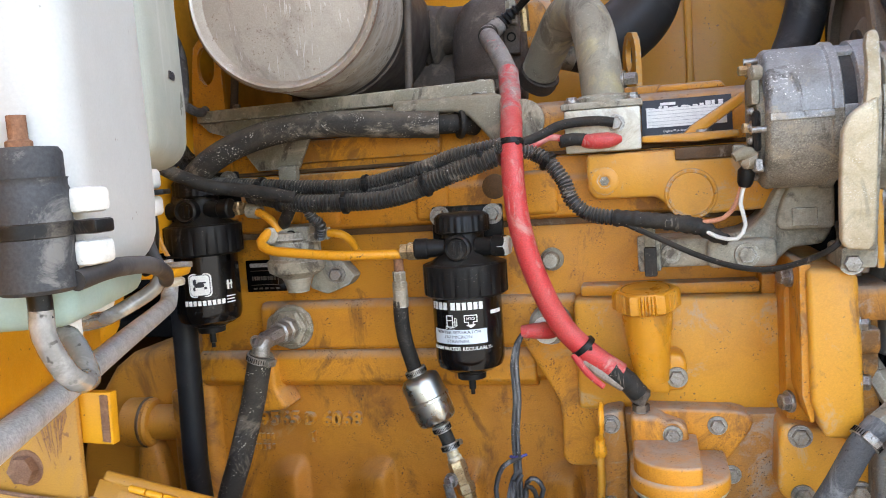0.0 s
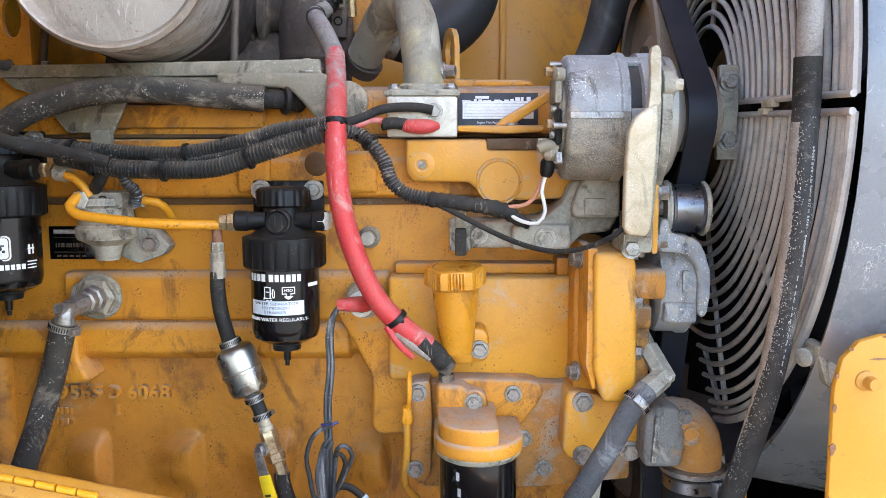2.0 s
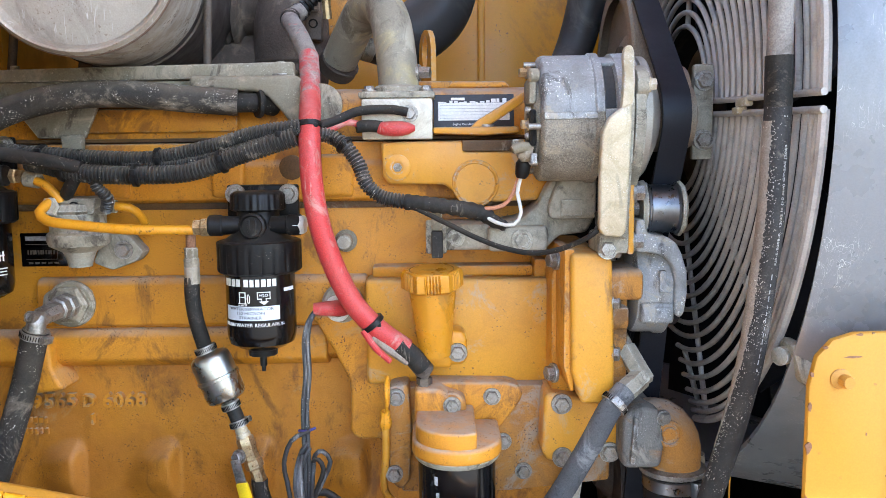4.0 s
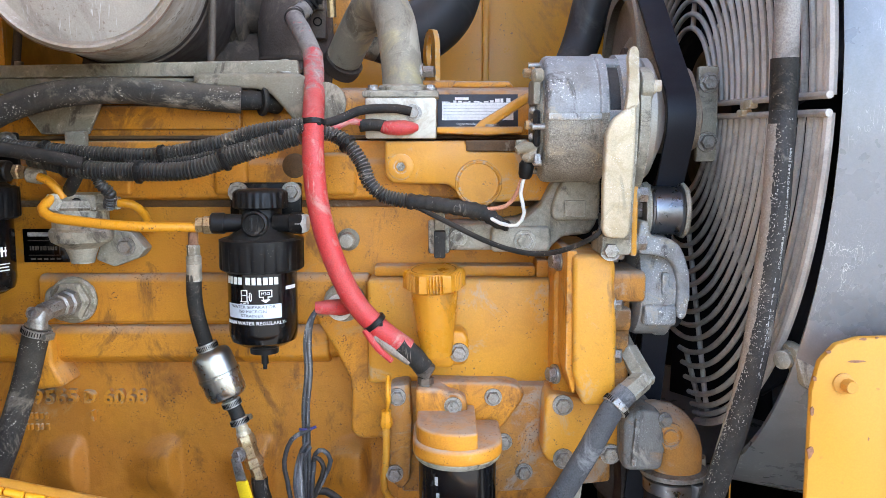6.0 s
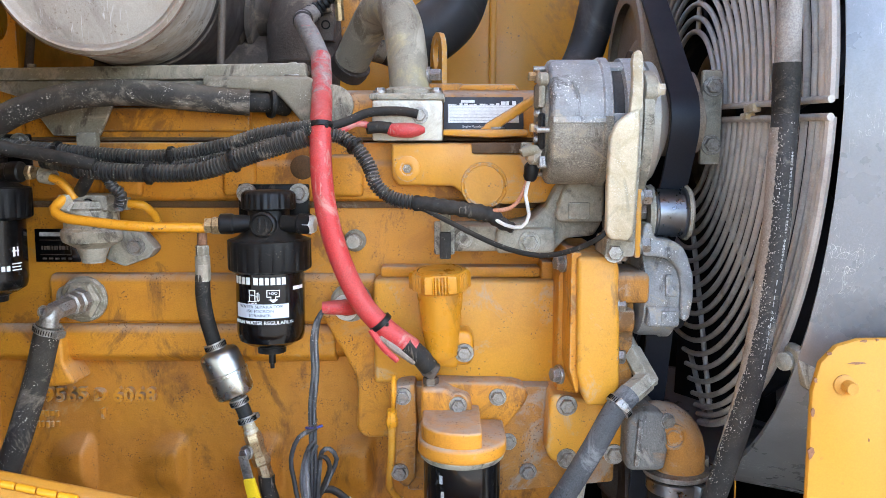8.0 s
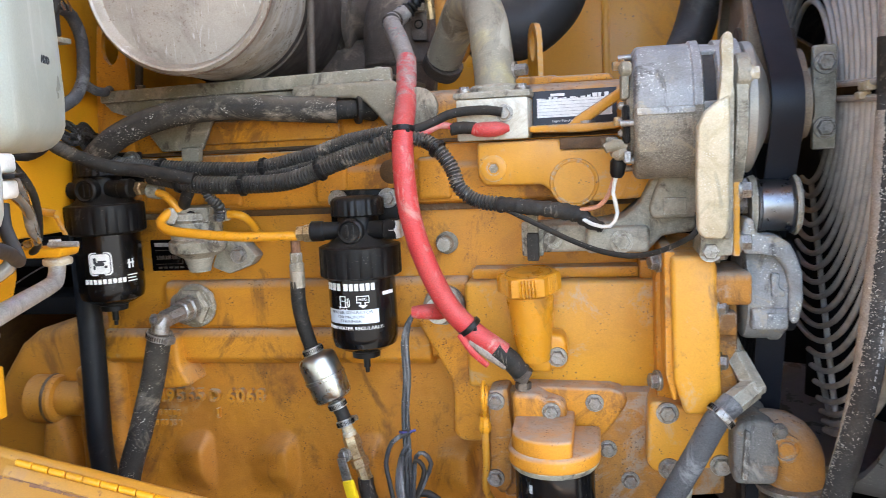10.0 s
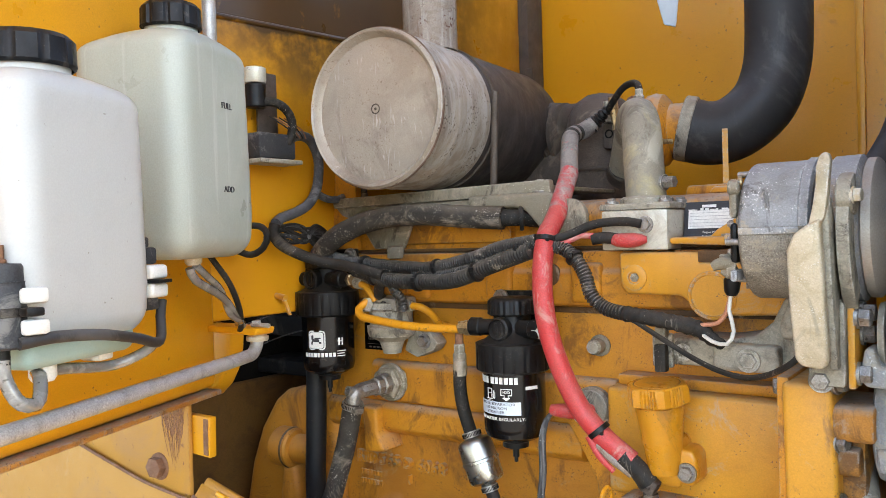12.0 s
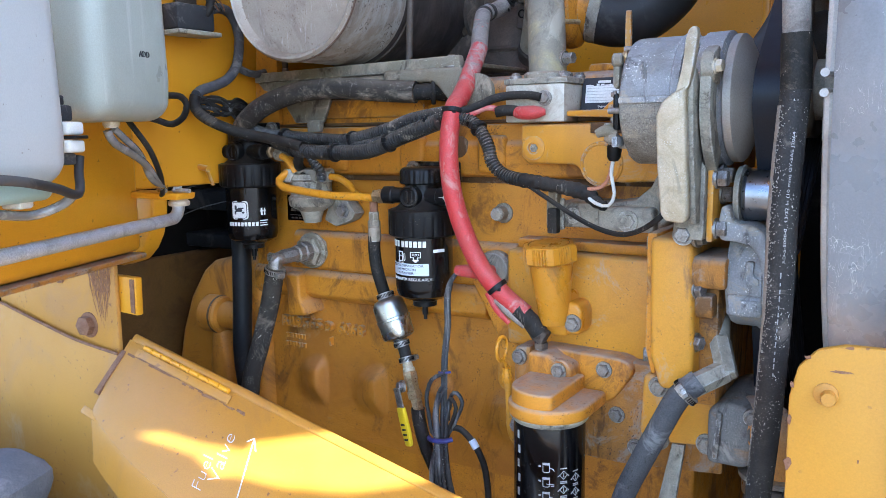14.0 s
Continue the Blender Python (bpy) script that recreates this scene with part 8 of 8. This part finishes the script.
part("post", slotted([(-0.412, 1.40), (-0.352, 1.40), (-0.353, 1.58), (-0.358, 1.60), (-0.368, 1.612), (-0.382, 1.612), (-0.393, 1.60), (-0.400, 1.55)], (-0.376, 1.574), 0.013, 0.026, 0.045, 0.053), "engine", post)
solo("pull_wire", tube([(-0.40, 0.05, 1.30), (-0.41, -0.1, 1.285), (-0.40, -0.25, 1.245), (-0.37, -0.29, 1.245)], 0.0009, 6), "greybox", "thin slack wire across the dark gap", "wire", "engine wires")
solo("thin_wire", tube([(-0.44, 0.05, 1.335), (-0.42, -0.08, 1.325), (-0.40, -0.2, 1.31)], 0.0010, 6), "greybox", "thin dull wire across the dark gap", "wire", "engine wires")
# near-black colour stands in for the shade back here
solo("cab_mount", joined(prism([(-0.90, 1.29), (-0.46, 1.29), (-0.46, 1.25), (-0.90, 1.25)], 0.15, 0.25, 0.005), prism([(-0.90, 1.20), (-0.46, 1.20), (-0.46, 1.17), (-0.90, 1.17)], 0.15, 0.25, 0.005)), "dark", "pipes and frame deep behind the filters, painted shade-black", "frame")
stk = thing("wall_clip", "small yellow pipe clip on the bay wall", "bracket")
part("clip", joined(rod((-0.408, -0.09, 1.355), (-0.385, -0.092, 1.352), 0.005, 12), prism([(-0.392, 1.352), (-0.387, 1.352), (-0.374, 1.325), (-0.379, 1.325)], -0.094, -0.089, 0.001)), "cover", stk)

# sill plates below the wall
sill = thing("sill_bracket", "faded yellow bracket plate with rust streaks and a rusty bolt", "bracket")
part("plate", prism([(-0.68, 1.02), (-0.372, 1.085), (-0.370, 1.236), (-0.68, 1.236)], -0.292, -0.284, 0.003), "panel", sill)
part("tab", prism([(-0.390, 1.152), (-0.336, 1.150), (-0.334, 1.206), (-0.390, 1.206)], -0.284, -0.272, 0.002), "body", sill, "yellow tab with a rubbed brown edge")
part("tab_wear", prism([(-0.3475, 1.154), (-0.3385, 1.153), (-0.337, 1.203), (-0.346, 1.203)], -0.2855, -0.2835, 0.0005), "rust", sill)
part("rust_bolt", bolt((-0.438, -0.293, 1.127), (0.1, -1, 0), 0.015, 0.014, 1.3), "rust", sill, "rusty hexagon bolt")
part("rusty_nut", bolt((-0.505, -0.293, 1.20), (0.1, -1, 0), 0.010, 0.010, 1.5), "rust", sill)
rng = random.Random(11)
strk = []
for i in range(80):
    x0 = -0.436 + 0.062 * rng.random()
    z1_ = 1.234 - 0.022 * rng.random()
    ln = rng.uniform(0.02, 0.085) * (1.0 - 5.0 * abs(x0 + 0.402))
    end = -0.404 + 0.45 * (x0 + 0.404) + 0.004 * rng.uniform(-1, 1)
    wv = rng.uniform(-0.004, 0.004)
    strk.append(tube([(x0, -0.2923, z1_), (0.8 * x0 + 0.2 * end + wv, -0.2923, z1_ - ln * 0.3), (0.45 * x0 + 0.55 * end - wv, -0.2923, z1_ - ln * 0.62), (end, -0.2923, z1_ - ln)], [0.0002, 0.00045, 0.00045, 0.0002], 5, 0.008))
for s_ in strk:
    part("rust_streak", s_, "streak_rust", sill)
# hinged side cover folded down
side = thing("side_cover", "yellow side cover folded down on a long piano hinge", "panel")
A, B = Vector((-0.362, -0.283, 1.108)), Vector((0.62, -0.348, 0.9395))
run = (B - A).normalized()
down = Vector((-0.03, -0.60, -0.62)).normalized()
out = run.cross(down).normalized()
if out.z < 0:
    out = -out
FR = Matrix((run.to_4d(), down.to_4d(), out.to_4d(), (0, 0, 0, 1))).transposed()
FR[0][3] = FR[1][3] = FR[2][3] = FR[3][0] = FR[3][1] = FR[3][2] = 0
FR = Matrix.Translation(A) @ FR
def flat(u0, u1, v0, v1, w0, w1, bev=0.002, seg=2):
    bm = bmesh.new()
    cs = [[bm.verts.new((u, v, w)) for u, v in ((u0, v0), (u1, v0), (u1, v1), (u0, v1))] for w in (w0, w1)]
    bm.faces.new(cs[0][::-1])
    bm.faces.new(cs[1])
    for i in range(4):
        bm.faces.new((cs[0][i], cs[0][(i + 1) % 4], cs[1][(i + 1) % 4], cs[1][i]))
    bmesh.ops.recalc_face_normals(bm, faces=bm.faces)
    return turned(soft_edges(bm, bev, seg), FR)
BEND = [(0.022, 0.111), (0.055, 0.120), (0.088, 0.127), (0.138, 0.137), (0.246, 0.147), (0.45, 0.152), (1.0, 0.155)]


def uv_plate(outline):
    """A sheet in the cover's own plane, with its outline in u and v."""
    return turned(slab(outline, -0.004, 0.0, 0.0012), FR)


part("sheet_metal", uv_plate([(0.0, -0.005), (0.003, 0.04), (0.016, 0.105)] + BEND + [(1.0, -0.005)]), "hinged", side)
lip = bmesh.new()
rows_ = []
for u, v in BEND:
    q = FR @ Vector((u, v - 0.001, -0.001))
    q2 = FR @ Vector((u, v + 0.007, -0.004))
    rows_.append([lip.verts.new(c) for c in (q, q2, q2 + Vector((0.012, -0.010, -0.055)), q2 + Vector((0.012, -0.006, -0.056)), q2 + Vector((0, 0.004, -0.003)), q + Vector((0, 0.003, -0.004)))])
for ra, rb in zip(rows_, rows_[1:]):
    for k in range(6):
        lip.faces.new((ra[k], ra[(k + 1) % 6], rb[(k + 1) % 6], rb[k]))
lip.faces.new(rows_[0][::-1])
lip.faces.new(rows_[-1])
bmesh.ops.recalc_face_normals(lip, faces=lip.faces)
part("folded_lip", lip, "hinged", side)
part("hinge_rail", flat(0.004, 1.0, -0.0165, -0.0035, -0.011, 0.002, 0.004, 3), "hinged", side)
for i in range(9):
    part("hinge_knuckle", turned(rod((0.040 + 0.021 * i, -0.003, 0.0015), (0.0595 + 0.021 * i, -0.003, 0.0015), 0.0038, 14, bev=0.0012), FR), "body", side)
part("hinge_leaf", flat(0.030, 0.235, 0.001, 0.013, 0.0, 0.0018, 0.0008), "panel", side)
rng = random.Random(5)
for i in range(30):
    u = 0.012 + 0.0085 * i + 0.004 * rng.random()
    v0 = 0.0125 + 0.0012 * math.sin(i * 1.3) + 0.0015 * rng.random()
    part("hinge_rust", flat(u, u + 0.008 + 0.010 * rng.random(), v0, v0 + 0.0008 + 0.0028 * rng.random(), -0.0005, 0.0003 + 0.00004 * (i % 9), 0), "rust", side)
part("edge_flange", flat(-0.001, 0.009, 0.014, 0.085, -0.003, 0.0012, 0.0005), "rust", side, "rust-worn corner flange")
part("lower_tongue", flat(-0.004, 0.030, 0.106, 0.117, -0.003, -0.0004), "panel", side)
for s, u, v, sz in (("Fuel", 0.256, 0.100, 0.027), ("Valve", 0.272, 0.073, 0.030)):
    part("handwriting", turned(lettering(s, sz, lambda a, b, q, u=u, v=v: (u - 0.20 * a - 0.95 * b, v - 0.98 * a + 0.05 * b, 0.0006 + q * 0.4), -0.0007), FR), "marker", side, "white marker handwriting")
part("arrow", joined(*[turned(tube(p, 0.0009, 5, 0.05), FR) for p in ([(0.327, 0.114, 0.0006), (0.303, 0.034, 0.0006)], [(0.295, 0.042, 0.0006), (0.303, 0.034, 0.0006)], [(0.315, 0.047, 0.0006), (0.303, 0.034, 0.0006)])]), "marker", side, "white marker arrow")
low = thing("fender_sheet", "faded yellow lower panel beside the wheel", "panel")
part("plate", prism([(-1.0, 0.5), (-0.30, 0.5), (-0.352, 1.02), (-0.364, 1.092), (-0.48, 1.103), (-0.68, 1.142), (-1.0, 1.20)], -0.300, -0.294, 0.003), "panel", low)
# rust-brown line that stands in for the dark gap below the sill plate
part("crease", tube([(-0.366, -0.300, 1.093), (-0.43, -0.3005, 1.0985), (-0.48, -0.3005, 1.1045), (-0.56, -0.3005, 1.1195), (-0.665, -0.3005, 1.140)], 0.0022, 8), "rust", low)
wheel = thing("tyre", "dusty black loader tyre tread", "tyre")
tb_ = lathe([(0.30, -0.26), (0.60, -0.25), (0.68, -0.20), (0.70, -0.10), (0.70, 0.10), (0.68, 0.20), (0.60, 0.25), (0.30, 0.26)], (-0.63, -0.63, 0.262), (0.15, 1, 0), 72)
part("carcass", tb_, "tyre", wheel)
for i in range(26):
    a = math.tau * i / 26
    for s in (-1, 1):
        part("lug", block((-0.63 + 0.70 * math.cos(a + 0.06 * s) + 0.015 * s, -0.63 + 0.12 * s, 0.262 + 0.70 * math.sin(a + 0.06 * s)), (0.08, 0.25, 0.10), 0.03, pose(0, 0, 0, 0, -math.degrees(a), 22 * s)), "tyre", wheel)
solo("wall_pipe", tube([(-0.380, -0.225, 1.70), (-0.380, -0.226, 1.9), (-0.380, -0.225, 2.32)], 0.011, 16), "galv", "thin grey pipe up the edge of the bay wall", "pipe")
